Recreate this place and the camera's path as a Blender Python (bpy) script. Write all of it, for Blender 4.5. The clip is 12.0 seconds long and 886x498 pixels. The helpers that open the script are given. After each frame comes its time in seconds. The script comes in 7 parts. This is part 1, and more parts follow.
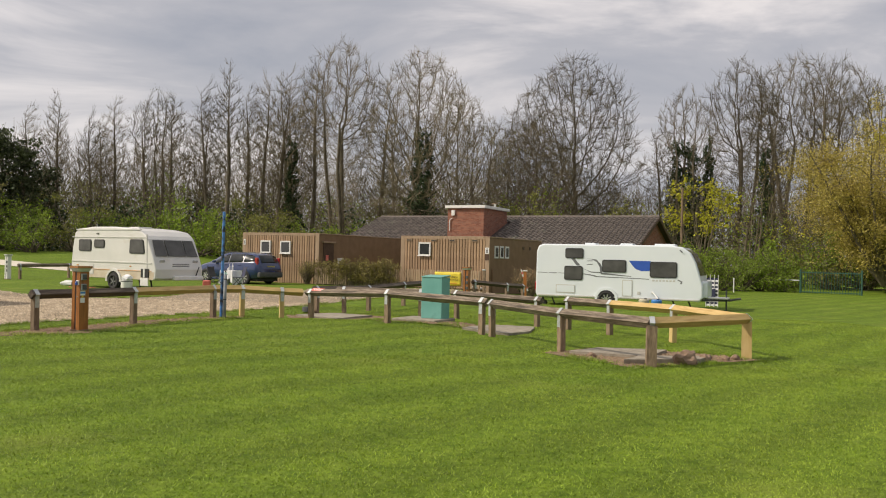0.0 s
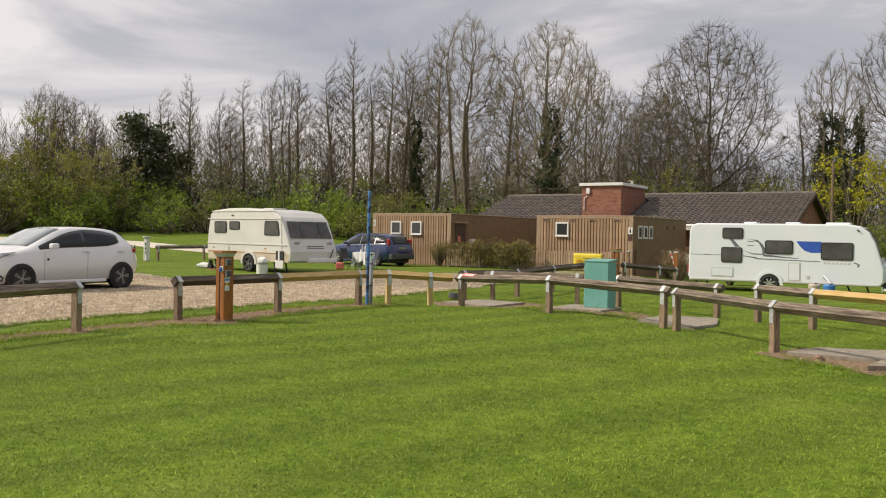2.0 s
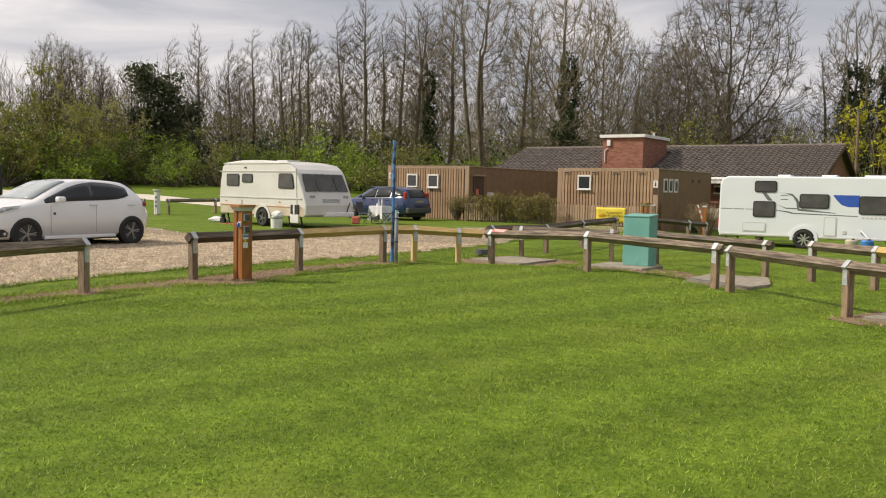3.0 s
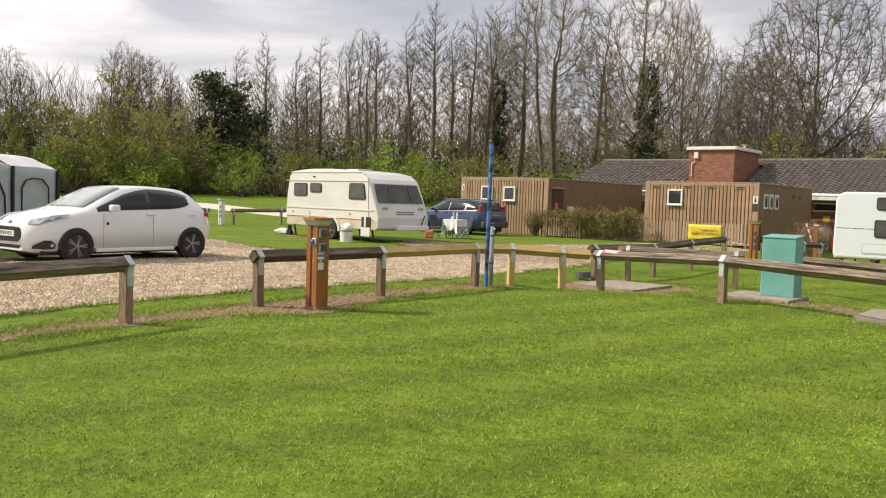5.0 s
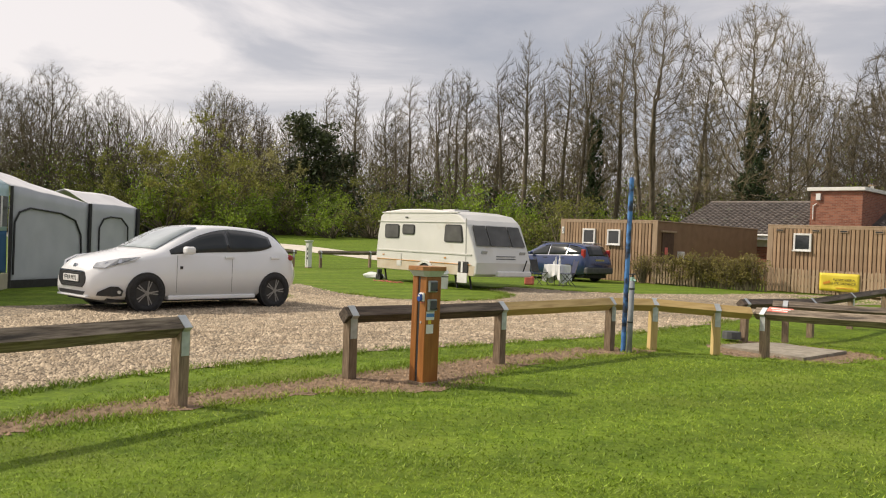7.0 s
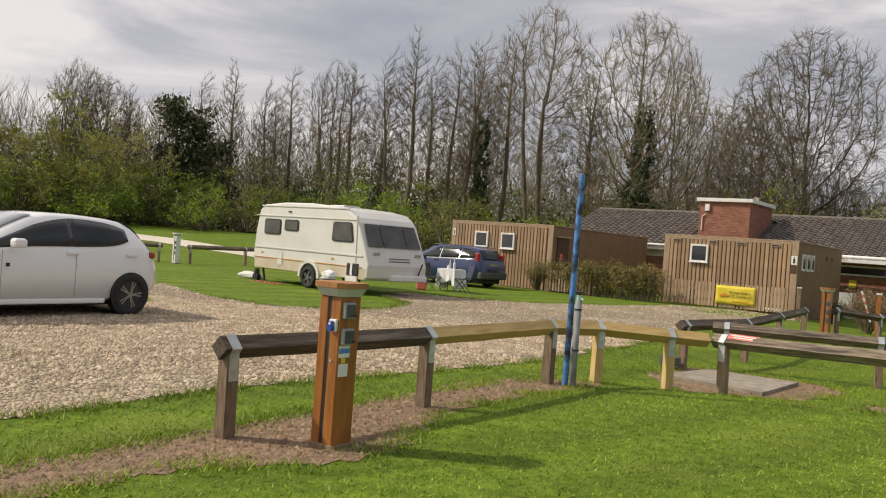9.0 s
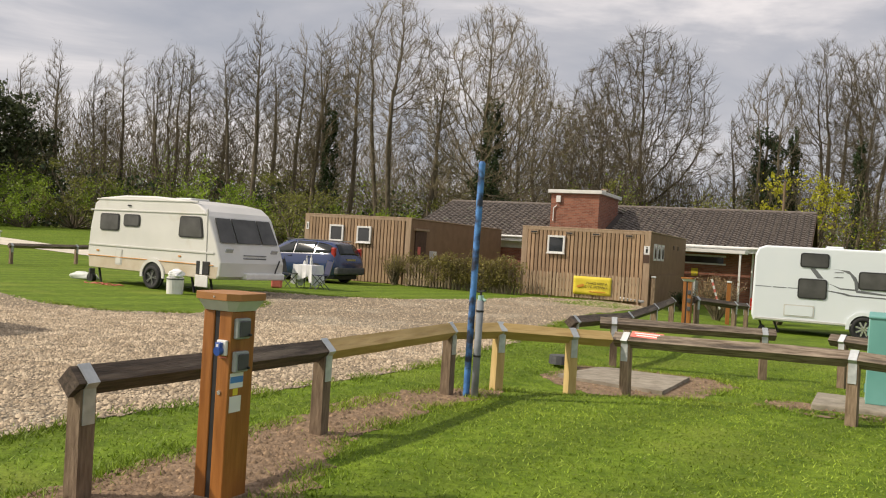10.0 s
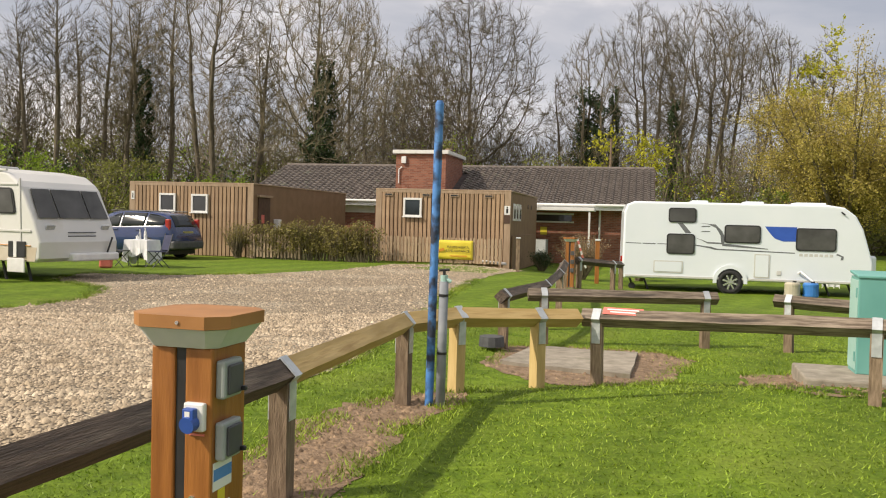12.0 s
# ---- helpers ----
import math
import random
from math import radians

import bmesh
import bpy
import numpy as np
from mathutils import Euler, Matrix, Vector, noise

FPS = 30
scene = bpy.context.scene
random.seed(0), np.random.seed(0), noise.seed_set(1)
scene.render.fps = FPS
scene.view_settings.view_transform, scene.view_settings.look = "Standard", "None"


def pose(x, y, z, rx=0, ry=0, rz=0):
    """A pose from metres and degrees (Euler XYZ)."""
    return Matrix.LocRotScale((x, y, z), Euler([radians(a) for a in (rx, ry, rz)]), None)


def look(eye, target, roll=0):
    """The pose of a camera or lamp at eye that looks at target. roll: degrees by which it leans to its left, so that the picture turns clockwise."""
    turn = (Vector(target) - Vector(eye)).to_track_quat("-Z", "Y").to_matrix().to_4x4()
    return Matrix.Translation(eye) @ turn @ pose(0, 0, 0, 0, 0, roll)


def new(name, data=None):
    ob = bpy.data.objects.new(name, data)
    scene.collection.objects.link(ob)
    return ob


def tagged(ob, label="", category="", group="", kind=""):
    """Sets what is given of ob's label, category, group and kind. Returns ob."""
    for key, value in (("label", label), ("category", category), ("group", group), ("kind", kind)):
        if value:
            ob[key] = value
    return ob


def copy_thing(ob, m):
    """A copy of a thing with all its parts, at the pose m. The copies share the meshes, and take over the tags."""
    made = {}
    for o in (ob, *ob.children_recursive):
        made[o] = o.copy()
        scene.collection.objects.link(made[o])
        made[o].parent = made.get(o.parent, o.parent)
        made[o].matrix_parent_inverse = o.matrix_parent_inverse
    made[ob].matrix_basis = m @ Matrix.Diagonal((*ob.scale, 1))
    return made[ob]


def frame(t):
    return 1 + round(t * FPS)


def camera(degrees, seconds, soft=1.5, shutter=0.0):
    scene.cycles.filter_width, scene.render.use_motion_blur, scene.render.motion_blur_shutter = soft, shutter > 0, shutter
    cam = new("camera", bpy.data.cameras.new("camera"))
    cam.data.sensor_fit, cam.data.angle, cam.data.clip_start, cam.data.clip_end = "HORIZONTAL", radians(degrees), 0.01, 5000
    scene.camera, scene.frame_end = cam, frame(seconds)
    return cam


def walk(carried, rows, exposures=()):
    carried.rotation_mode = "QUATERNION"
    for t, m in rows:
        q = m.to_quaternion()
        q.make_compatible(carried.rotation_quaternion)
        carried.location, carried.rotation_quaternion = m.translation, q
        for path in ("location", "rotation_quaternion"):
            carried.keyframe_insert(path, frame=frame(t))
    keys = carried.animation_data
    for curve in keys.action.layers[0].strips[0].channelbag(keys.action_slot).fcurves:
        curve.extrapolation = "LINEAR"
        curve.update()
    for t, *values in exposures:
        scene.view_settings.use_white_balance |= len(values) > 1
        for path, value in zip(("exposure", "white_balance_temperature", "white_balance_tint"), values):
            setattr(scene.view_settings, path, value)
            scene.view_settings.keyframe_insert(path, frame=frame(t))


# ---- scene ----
cam = camera(54.5, 12.0, 1.1)
PATH = [
    (0, (0.323, 0.033, 1.478), (0.299, 2.033, 1.499), 1.3),
    (0.5, (0.102, 0.454, 1.496), (-0.008, 2.451, 1.528), 1.3),
    (1, (-0.092, 0.945, 1.501), (-0.281, 2.936, 1.511), 1.1),
    (1.5, (-0.372, 1.364, 1.5), (-0.634, 3.347, 1.486), 1.1),
    (2, (-0.731, 1.881, 1.513), (-1.022, 3.86, 1.481), 1.1),
    (2.5, (-1.025, 2.417, 1.516), (-1.33, 4.391, 1.417), 1.1),
    (4.3, (-1.988, 4.382, 1.404), (-2.333, 6.343, 1.216), 2.1),
    (4.5, (-2.093, 4.662, 1.43), (-2.488, 6.612, 1.228), 2.2),
    (5, (-2.39, 5.186, 1.464), (-2.837, 7.132, 1.35), 1.9),
    (5.5, (-2.673, 5.79, 1.44), (-3.15, 7.731, 1.36), 1.7),
    (6, (-2.96, 6.333, 1.437), (-3.478, 8.263, 1.353), 1.5),
    (6.5, (-3.235, 6.855, 1.427), (-3.787, 8.777, 1.375), 1.7),
    (6.7, (-3.354, 7.107, 1.446), (-3.941, 9.019, 1.411), 1.9),
    (8.3, (-4.303, 8.797, 1.481), (-5.046, 10.654, 1.466), 4.2),
    (8.5, (-4.405, 9.032, 1.477), (-5.024, 10.933, 1.465), 4.4),
    (9, (-4.632, 9.654, 1.505), (-4.992, 11.621, 1.495), 4.3),
    (9.5, (-4.965, 10.145, 1.522), (-5.141, 12.137, 1.54), 3.9),
    (10, (-5.251, 10.702, 1.508), (-5.25, 12.702, 1.506), 3.5),
    (10.5, (-5.571, 11.235, 1.514), (-5.407, 13.228, 1.512), 2.8),
    (11, (-5.802, 11.787, 1.477), (-5.471, 13.758, 1.417), 2.0),
    (11.5, (-6.035, 12.349, 1.481), (-5.629, 14.306, 1.416), 1.5),
    (12, (-6.261, 12.858, 1.482), (-5.844, 14.813, 1.415), 1.5),
]
walk(cam, [(t, look(eye, target, roll)) for t, eye, target, roll in PATH],
     [(0, -0.13, 6900, 14), (2.5, -0.08, 6900, 14), (5.2, 0.22, 6900, 14), (6.6, 0.08, 6900, 14), (8.5, -0.16, 6900, 14), (10.5, 0.02, 6900, 14), (12, 0.15, 6900, 14)])

# ---- world, sun, exposure ----
SUN_DIR = Vector((-0.75, -0.10, 0.66)).normalized()
world = bpy.data.worlds.new("sky")
scene.world = world
world.use_nodes = True
wn, wl = world.node_tree.nodes, world.node_tree.links
wn.clear()
w_out = wn.new("ShaderNodeOutputWorld")
w_bg = wn.new("ShaderNodeBackground")
w_sky = wn.new("ShaderNodeTexSky")
w_sky.sky_type = "NISHITA"
w_sky.sun_disc = False
w_sky.sun_elevation = math.asin(SUN_DIR.z)
w_sky.sun_rotation = math.atan2(SUN_DIR.x, SUN_DIR.y)
w_co = wn.new("ShaderNodeTexCoord")
w_map = wn.new("ShaderNodeMapping")
w_map.inputs["Scale"].default_value = (1.0, 1.0, 3.6)
w_map.inputs["Location"].default_value = (0.35, 0.1, 0.2)
w_n1 = wn.new("ShaderNodeTexNoise")
w_n1.inputs["Scale"].default_value = 2.6
w_n1.inputs["Detail"].default_value = 7
w_n1.inputs["Roughness"].default_value = 0.55
w_n1.inputs["Distortion"].default_value = 0.5
w_r1 = wn.new("ShaderNodeValToRGB")
w_r1.color_ramp.elements[0].position, w_r1.color_ramp.elements[0].color = 0.33, (4.0, 4.4, 5.15, 1)
w_r1.color_ramp.elements[1].position, w_r1.color_ramp.elements[1].color = 0.66, (9.5, 9.35, 9.4, 1)
w_mid = w_r1.color_ramp.elements.new(0.51)
w_mid.color = (5.75, 5.95, 6.45, 1)
w_mix = wn.new("ShaderNodeMix")
w_mix.data_type = "RGBA"
w_mix.inputs["Factor"].default_value = 0.86
w_bg.inputs["Strength"].default_value = 0.1
wl.new(w_co.outputs["Generated"], w_map.inputs["Vector"])
wl.new(w_map.outputs["Vector"], w_n1.inputs["Vector"])
w_dot = wn.new("ShaderNodeVectorMath")
w_dot.operation = "DOT_PRODUCT"
w_dot.inputs[1].default_value = SUN_DIR
wl.new(w_co.outputs["Generated"], w_dot.inputs[0])
w_add = wn.new("ShaderNodeMath")
w_add.operation = "MULTIPLY_ADD"
w_add.inputs[1].default_value = 0.27
wl.new(w_dot.outputs["Value"], w_add.inputs[0])
wl.new(w_n1.outputs["Fac"], w_add.inputs[2])
wl.new(w_add.outputs["Value"], w_r1.inputs["Fac"])
wl.new(w_sky.outputs["Color"], w_mix.inputs["A"])
wl.new(w_r1.outputs["Color"], w_mix.inputs["B"])
wl.new(w_mix.outputs["Result"], w_bg.inputs["Color"])
wl.new(w_bg.outputs["Background"], w_out.inputs["Surface"])

sun_data = bpy.data.lights.new("sun", "SUN")
sun_data.energy = 4.1
sun_data.angle = radians(1.2)
sun_data.color = (1.0, 0.93, 0.80)
sun = new("sun", sun_data)
sun.matrix_world = look(SUN_DIR * 200, (0, 0, 0))

# ---- materials ----


def mat(name, c1, c2, scale=8.0, rough=0.7, metal=0.0, bump=0.15, bscale=None, island=0.0, obj_rand=0.0,
        big=0.0, stretch=(1, 1, 1), coat=0.0, wear=None, wear_scale=3.0, wear_lo=0.6, spec=0.5):
    """Two-tone noise material at two scales, with relief, optional wear patches and piece to piece variation."""
    m = bpy.data.materials.new(name)
    m.use_nodes = True
    nt = m.node_tree
    n, l = nt.nodes, nt.links
    b = n["Principled BSDF"]
    co = n.new("ShaderNodeTexCoord")
    mp = n.new("ShaderNodeMapping")
    mp.inputs["Scale"].default_value = stretch
    l.new(co.outputs["Object"], mp.inputs["Vector"])
    t1 = n.new("ShaderNodeTexNoise")
    t1.inputs["Scale"].default_value = scale
    t1.inputs["Detail"].default_value = 5
    l.new(mp.outputs["Vector"], t1.inputs["Vector"])
    rp = n.new("ShaderNodeValToRGB")
    rp.color_ramp.elements[0].position, rp.color_ramp.elements[0].color = 0.32, (*c1, 1)
    rp.color_ramp.elements[1].position, rp.color_ramp.elements[1].color = 0.68, (*c2, 1)
    l.new(t1.outputs["Fac"], rp.inputs["Fac"])
    col = rp.outputs["Color"]

    def value_var(src, lo, hi, col):
        mr = n.new("ShaderNodeMapRange")
        mr.inputs["To Min"].default_value, mr.inputs["To Max"].default_value = lo, hi
        l.new(src, mr.inputs["Value"])
        hs = n.new("ShaderNodeHueSaturation")
        l.new(mr.outputs["Result"], hs.inputs["Value"])
        l.new(col, hs.inputs["Color"])
        return hs.outputs["Color"]

    if big:
        t2 = n.new("ShaderNodeTexNoise")
        t2.inputs["Scale"].default_value = scale * 0.09
        t2.inputs["Detail"].default_value = 3
        l.new(co.outputs["Object"], t2.inputs["Vector"])
        col = value_var(t2.outputs["Fac"], 1 - big, 1 + big, col)
    if island:
        ge = n.new("ShaderNodeNewGeometry")
        col = value_var(ge.outputs["Random Per Island"], 1 - island, 1 + island, col)
    if obj_rand:
        oi = n.new("ShaderNodeObjectInfo")
        col = value_var(oi.outputs["Random"], 1 - obj_rand, 1 + obj_rand, col)
    if wear is not None:
        t3 = n.new("ShaderNodeTexNoise")
        t3.inputs["Scale"].default_value = wear_scale
        t3.inputs["Detail"].default_value = 8
        l.new(mp.outputs["Vector"], t3.inputs["Vector"])
        mr = n.new("ShaderNodeMapRange")
        mr.inputs["From Min"].default_value, mr.inputs["From Max"].default_value = wear_lo, wear_lo + 0.12
        l.new(t3.outputs["Fac"], mr.inputs["Value"])
        mx = n.new("ShaderNodeMix")
        mx.data_type = "RGBA"
        l.new(mr.outputs["Result"], mx.inputs["Factor"])
        l.new(col, mx.inputs["A"])
        mx.inputs["B"].default_value = (*wear, 1)
        col = mx.outputs["Result"]
    l.new(col, b.inputs["Base Color"])
    b.inputs["Roughness"].default_value = rough
    b.inputs["Metallic"].default_value = metal
    b.inputs["Coat Weight"].default_value = coat
    b.inputs["Specular IOR Level"].default_value = spec
    if bump:
        t4 = n.new("ShaderNodeTexNoise")
        t4.inputs["Scale"].default_value = bscale or scale * 3
        t4.inputs["Detail"].default_value = 4
        l.new(mp.outputs["Vector"], t4.inputs["Vector"])
        bp = n.new("ShaderNodeBump")
        bp.inputs["Strength"].default_value = bump
        bp.inputs["Distance"].default_value = 0.02
        l.new(t4.outputs["Fac"], bp.inputs["Height"])
        l.new(bp.outputs["Normal"], b.inputs["Normal"])
    return m


def leaf_mat(name, c1, c2, trans=0.35):
    m = mat(name, c1, c2, 0.6, 0.6, bump=0, island=0.45, obj_rand=0.15)
    nt = m.node_tree
    n, l = nt.nodes, nt.links
    b = n["Principled BSDF"]
    tr = n.new("ShaderNodeBsdfTranslucent")
    src = b.inputs["Base Color"].links[0].from_socket
    l.new(src, tr.inputs["Color"])
    mx = n.new("ShaderNodeMixShader")
    mx.inputs["Fac"].default_value = trans
    l.new(b.outputs["BSDF"], mx.inputs[1])
    l.new(tr.outputs["BSDF"], mx.inputs[2])
    l.new(mx.outputs["Shader"], n["Material Output"].inputs["Surface"])
    return m


def lawn_mat():
    m = mat("lawn", (0.070, 0.122, 0.008), (0.134, 0.200, 0.018), 5.0, 0.85, bump=0.6, bscale=60, big=0.22,
            wear=(0.14, 0.19, 0.024), wear_scale=0.55, wear_lo=0.56, spec=0.15)
    return mow(m)


def mow(m):
    """Mowing stripes over a grass material."""
    n, l = m.node_tree.nodes, m.node_tree.links
    b = n["Principled BSDF"]
    src = b.inputs["Base Color"].links[0].from_socket
    co = n.new("ShaderNodeTexCoord")
    mp = n.new("ShaderNodeMapping")
    mp.inputs["Rotation"].default_value = (0, 0, radians(40))
    l.new(co.outputs["Object"], mp.inputs["Vector"])
    wv = n.new("ShaderNodeTexWave")
    wv.inputs["Scale"].default_value = 0.26
    wv.inputs["Distortion"].default_value = 3.2
    wv.inputs["Detail"].default_value = 3
    wv.inputs["Detail Scale"].default_value = 0.5
    l.new(mp.outputs["Vector"], wv.inputs["Vector"])
    mr = n.new("ShaderNodeMapRange")
    mr.inputs["To Min"].default_value, mr.inputs["To Max"].default_value = 0.91, 1.13
    l.new(wv.outputs["Fac"], mr.inputs["Value"])
    hs = n.new("ShaderNodeHueSaturation")
    l.new(mr.outputs["Result"], hs.inputs["Value"])
    l.new(src, hs.inputs["Color"])
    tuft = n.new("ShaderNodeTexNoise")
    tuft.inputs["Scale"].default_value = 21
    tuft.inputs["Detail"].default_value = 6
    tuft.inputs["Roughness"].default_value = 0.7
    l.new(co.outputs["Object"], tuft.inputs["Vector"])
    spread_ = n.new("ShaderNodeMapRange")
    spread_.inputs["From Min"].default_value, spread_.inputs["From Max"].default_value = 0.3, 0.7
    spread_.inputs["To Min"].default_value, spread_.inputs["To Max"].default_value = 0.62, 1.36
    l.new(tuft.outputs["Fac"], spread_.inputs["Value"])
    h2 = n.new("ShaderNodeHueSaturation")
    l.new(spread_.outputs["Result"], h2.inputs["Value"])
    l.new(hs.outputs["Color"], h2.inputs["Color"])
    l.new(h2.outputs["Color"], b.inputs["Base Color"])
    return m


def glass_mat(name, col=(0.02, 0.023, 0.025), rough=0.06):
    m = mat(name, col, tuple(c * 1.4 for c in col), 2, rough, bump=0)
    m.node_tree.nodes["Principled BSDF"].inputs["Coat Weight"].default_value = 0.6
    return m


LAWN = lawn_mat()
BLADE = mow(leaf_mat("grass_blade", (0.138, 0.225, 0.011), (0.26, 0.345, 0.032), 0.2))
GRAVEL = mat("gravel_bed", (0.25, 0.195, 0.128), (0.39, 0.315, 0.215), 24, 0.9, bump=0.9, bscale=55, big=0.16, wear=(0.43, 0.365, 0.265), wear_scale=0.5, wear_lo=0.5)


def pebbles(m, scale, lo, hi):
    """Closely packed pebbles: each its own tone, with shade painted into the gaps and a rounded relief."""
    nt = m.node_tree
    n, l = nt.nodes, nt.links
    b = n["Principled BSDF"]
    old = b.inputs["Base Color"].links[0].from_socket
    co = n.new("ShaderNodeTexCoord")
    vo = n.new("ShaderNodeTexVoronoi")
    vo.inputs["Scale"].default_value = scale
    l.new(co.outputs["Object"], vo.inputs["Vector"])
    sep = n.new("ShaderNodeSeparateColor")
    l.new(vo.outputs["Color"], sep.inputs["Color"])
    tone = n.new("ShaderNodeMapRange")
    tone.inputs["To Min"].default_value, tone.inputs["To Max"].default_value = lo, hi
    l.new(sep.outputs["Red"], tone.inputs["Value"])
    # hollows between pebbles: their shade is multiplied into the colour
    gap = n.new("ShaderNodeMapRange")
    gap.inputs["From Min"].default_value, gap.inputs["From Max"].default_value = 0.42, 0.72
    gap.inputs["To Min"].default_value, gap.inputs["To Max"].default_value = 1.0, 0.38
    l.new(vo.outputs["Distance"], gap.inputs["Value"])
    mul = n.new("ShaderNodeMath")
    mul.operation = "MULTIPLY"
    l.new(tone.outputs["Result"], mul.inputs[0])
    l.new(gap.outputs["Result"], mul.inputs[1])
    hs = n.new("ShaderNodeHueSaturation")
    l.new(mul.outputs["Value"], hs.inputs["Value"])
    l.new(old, hs.inputs["Color"])
    l.new(hs.outputs["Color"], b.inputs["Base Color"])
    bp = n.new("ShaderNodeBump")
    bp.invert = True
    bp.inputs["Strength"].default_value = 1.0
    bp.inputs["Distance"].default_value = 0.03
    l.new(vo.outputs["Distance"], bp.inputs["Height"])
    l.new(bp.outputs["Normal"], b.inputs["Normal"])


pebbles(GRAVEL, 26, 0.62, 1.45)
STONE = mat("gravel_stone", (0.29, 0.225, 0.148), (0.50, 0.41, 0.295), 3, 0.85, bump=0.3, island=0.42)
SOIL = mat("bare_soil", (0.135, 0.088, 0.052), (0.275, 0.19, 0.118), 14, 0.95, bump=0.9, bscale=40, big=0.2)
CLOD = mat("soil_clod", (0.13, 0.085, 0.05), (0.30, 0.21, 0.13), 9, 0.95, bump=0.5, island=0.4)
CONCRETE = mat("concrete", (0.20, 0.175, 0.135), (0.33, 0.295, 0.235), 7, 0.9, bump=0.35, bscale=50, big=0.2, wear=(0.15, 0.14, 0.09), wear_scale=2.5)
PATHWAY = mat("pale_road", (0.5, 0.46, 0.38), (0.62, 0.57, 0.48), 2, 0.9, bump=0.2)
OLDWOOD = mat("weathered_wood", (0.145, 0.098, 0.06), (0.32, 0.235, 0.155), 6, 0.85, bump=0.55, bscale=26, stretch=(6, 6, 0.9), obj_rand=0.22, wear=(0.075, 0.052, 0.036), wear_scale=1.6, wear_lo=0.62)
RAILWOOD = mat("weathered_rail", (0.085, 0.062, 0.043), (0.27, 0.22, 0.165), 6, 0.85, bump=0.6, bscale=24, stretch=(0.7, 7, 7), obj_rand=0.2, wear=(0.045, 0.036, 0.028), wear_scale=1.4, wear_lo=0.57)
DARKRAIL = mat("dark_tarred_rail", (0.045, 0.033, 0.025), (0.13, 0.095, 0.07), 6, 0.8, bump=0.6, bscale=24, stretch=(0.7, 7, 7), obj_rand=0.15, wear=(0.20, 0.16, 0.12), wear_scale=1.2, wear_lo=0.6)
NEWWOOD = mat("new_yellow_timber", (0.43, 0.29, 0.10), (0.54, 0.385, 0.165), 3, 0.75, bump=0.2, bscale=14, stretch=(0.8, 6, 6), wear=(0.36, 0.235, 0.085), wear_scale=2, wear_lo=0.58)
NEWPOST = mat("new_yellow_post", (0.47, 0.33, 0.12), (0.58, 0.43, 0.19), 3, 0.75, bump=0.2, bscale=14, stretch=(6, 6, 0.8))
ZINC = mat("galvanised_strap", (0.42, 0.45, 0.46), (0.58, 0.61, 0.62), 14, 0.5, 0.55, bump=0.08, obj_rand=0.1)
STAINED = mat("orange_stained_wood", (0.225, 0.076, 0.011), (0.355, 0.136, 0.027), 5, 0.5, bump=0.15, bscale=30, stretch=(5, 5, 0.6), big=0.15, coat=0.15)
STAINTOP = mat("pale_orange_cap_top", (0.27, 0.115, 0.03), (0.38, 0.175, 0.055), 5, 0.55, bump=0.1)
GREYBAND = mat("grey_green_band", (0.50, 0.53, 0.51), (0.58, 0.61, 0.59), 8, 0.6, bump=0.05)
BLACK = mat("black_plastic", (0.012, 0.012, 0.013), (0.025, 0.025, 0.026), 12, 0.5, bump=0.05)
MIDGREY = mat("seam_grey", (0.25, 0.25, 0.25), (0.32, 0.32, 0.32), 10, 0.6, bump=0)
DARKGREY = mat("dark_grey", (0.05, 0.052, 0.055), (0.085, 0.087, 0.09), 10, 0.6, bump=0.05)
RUBBER = mat("tyre_rubber", (0.014, 0.014, 0.015), (0.03, 0.03, 0.03), 20, 0.85, bump=0.2)
WHITEPL = mat("white_plastic", (0.68, 0.68, 0.66), (0.76, 0.76, 0.74), 8, 0.45, bump=0.03)
WHITEPAINT = mat("white_car_paint", (0.76, 0.77, 0.78), (0.80, 0.81, 0.82), 1.2, 0.22, bump=0, coat=0.8)
BLUEPAINT = mat("blue_car_paint", (0.011, 0.026, 0.095), (0.016, 0.036, 0.125), 1.2, 0.25, bump=0, coat=0.8)
CREAM = mat("cream_caravan_shell", (0.60, 0.60, 0.575), (0.67, 0.665, 0.635), 1.1, 0.4, bump=0.04, bscale=40, big=0.05, coat=0.2, wear=(0.54, 0.51, 0.44), wear_scale=0.9, wear_lo=0.57)
CREAMLOW = mat("stained_cream_skirt", (0.46, 0.38, 0.27), (0.58, 0.52, 0.42), 2, 0.5, bump=0.05)
WHITEVAN = mat("white_caravan_shell", (0.69, 0.75, 0.79), (0.74, 0.79, 0.825), 0.8, 0.32, bump=0.0, big=0.03, coat=0.4)
GREYLINE = mat("grey_decal", (0.11, 0.12, 0.13), (0.16, 0.17, 0.18), 5, 0.5, bump=0)
PALELINE = mat("pale_grey_trim", (0.5, 0.5, 0.47), (0.58, 0.58, 0.55), 5, 0.5, bump=0)
BLUEDECAL = mat("blue_decal", (0.025, 0.085, 0.40), (0.03, 0.10, 0.46), 4, 0.4, bump=0)
GLASS = glass_mat("dark_window_glass")
SMOKED = mat("smoked_caravan_window", (0.055, 0.055, 0.053), (0.10, 0.10, 0.096), 2, 0.12, bump=0, spec=0.4)
CARGLASS = mat("car_window_glass", (0.02, 0.024, 0.027), (0.03, 0.035, 0.038), 2, 0.08, bump=0, spec=0.35)
# windscreen: pale base colour holds the reflection on the glass
SCREEN = glass_mat("windscreen_pale_reflection", (0.26, 0.30, 0.31), 0.05)
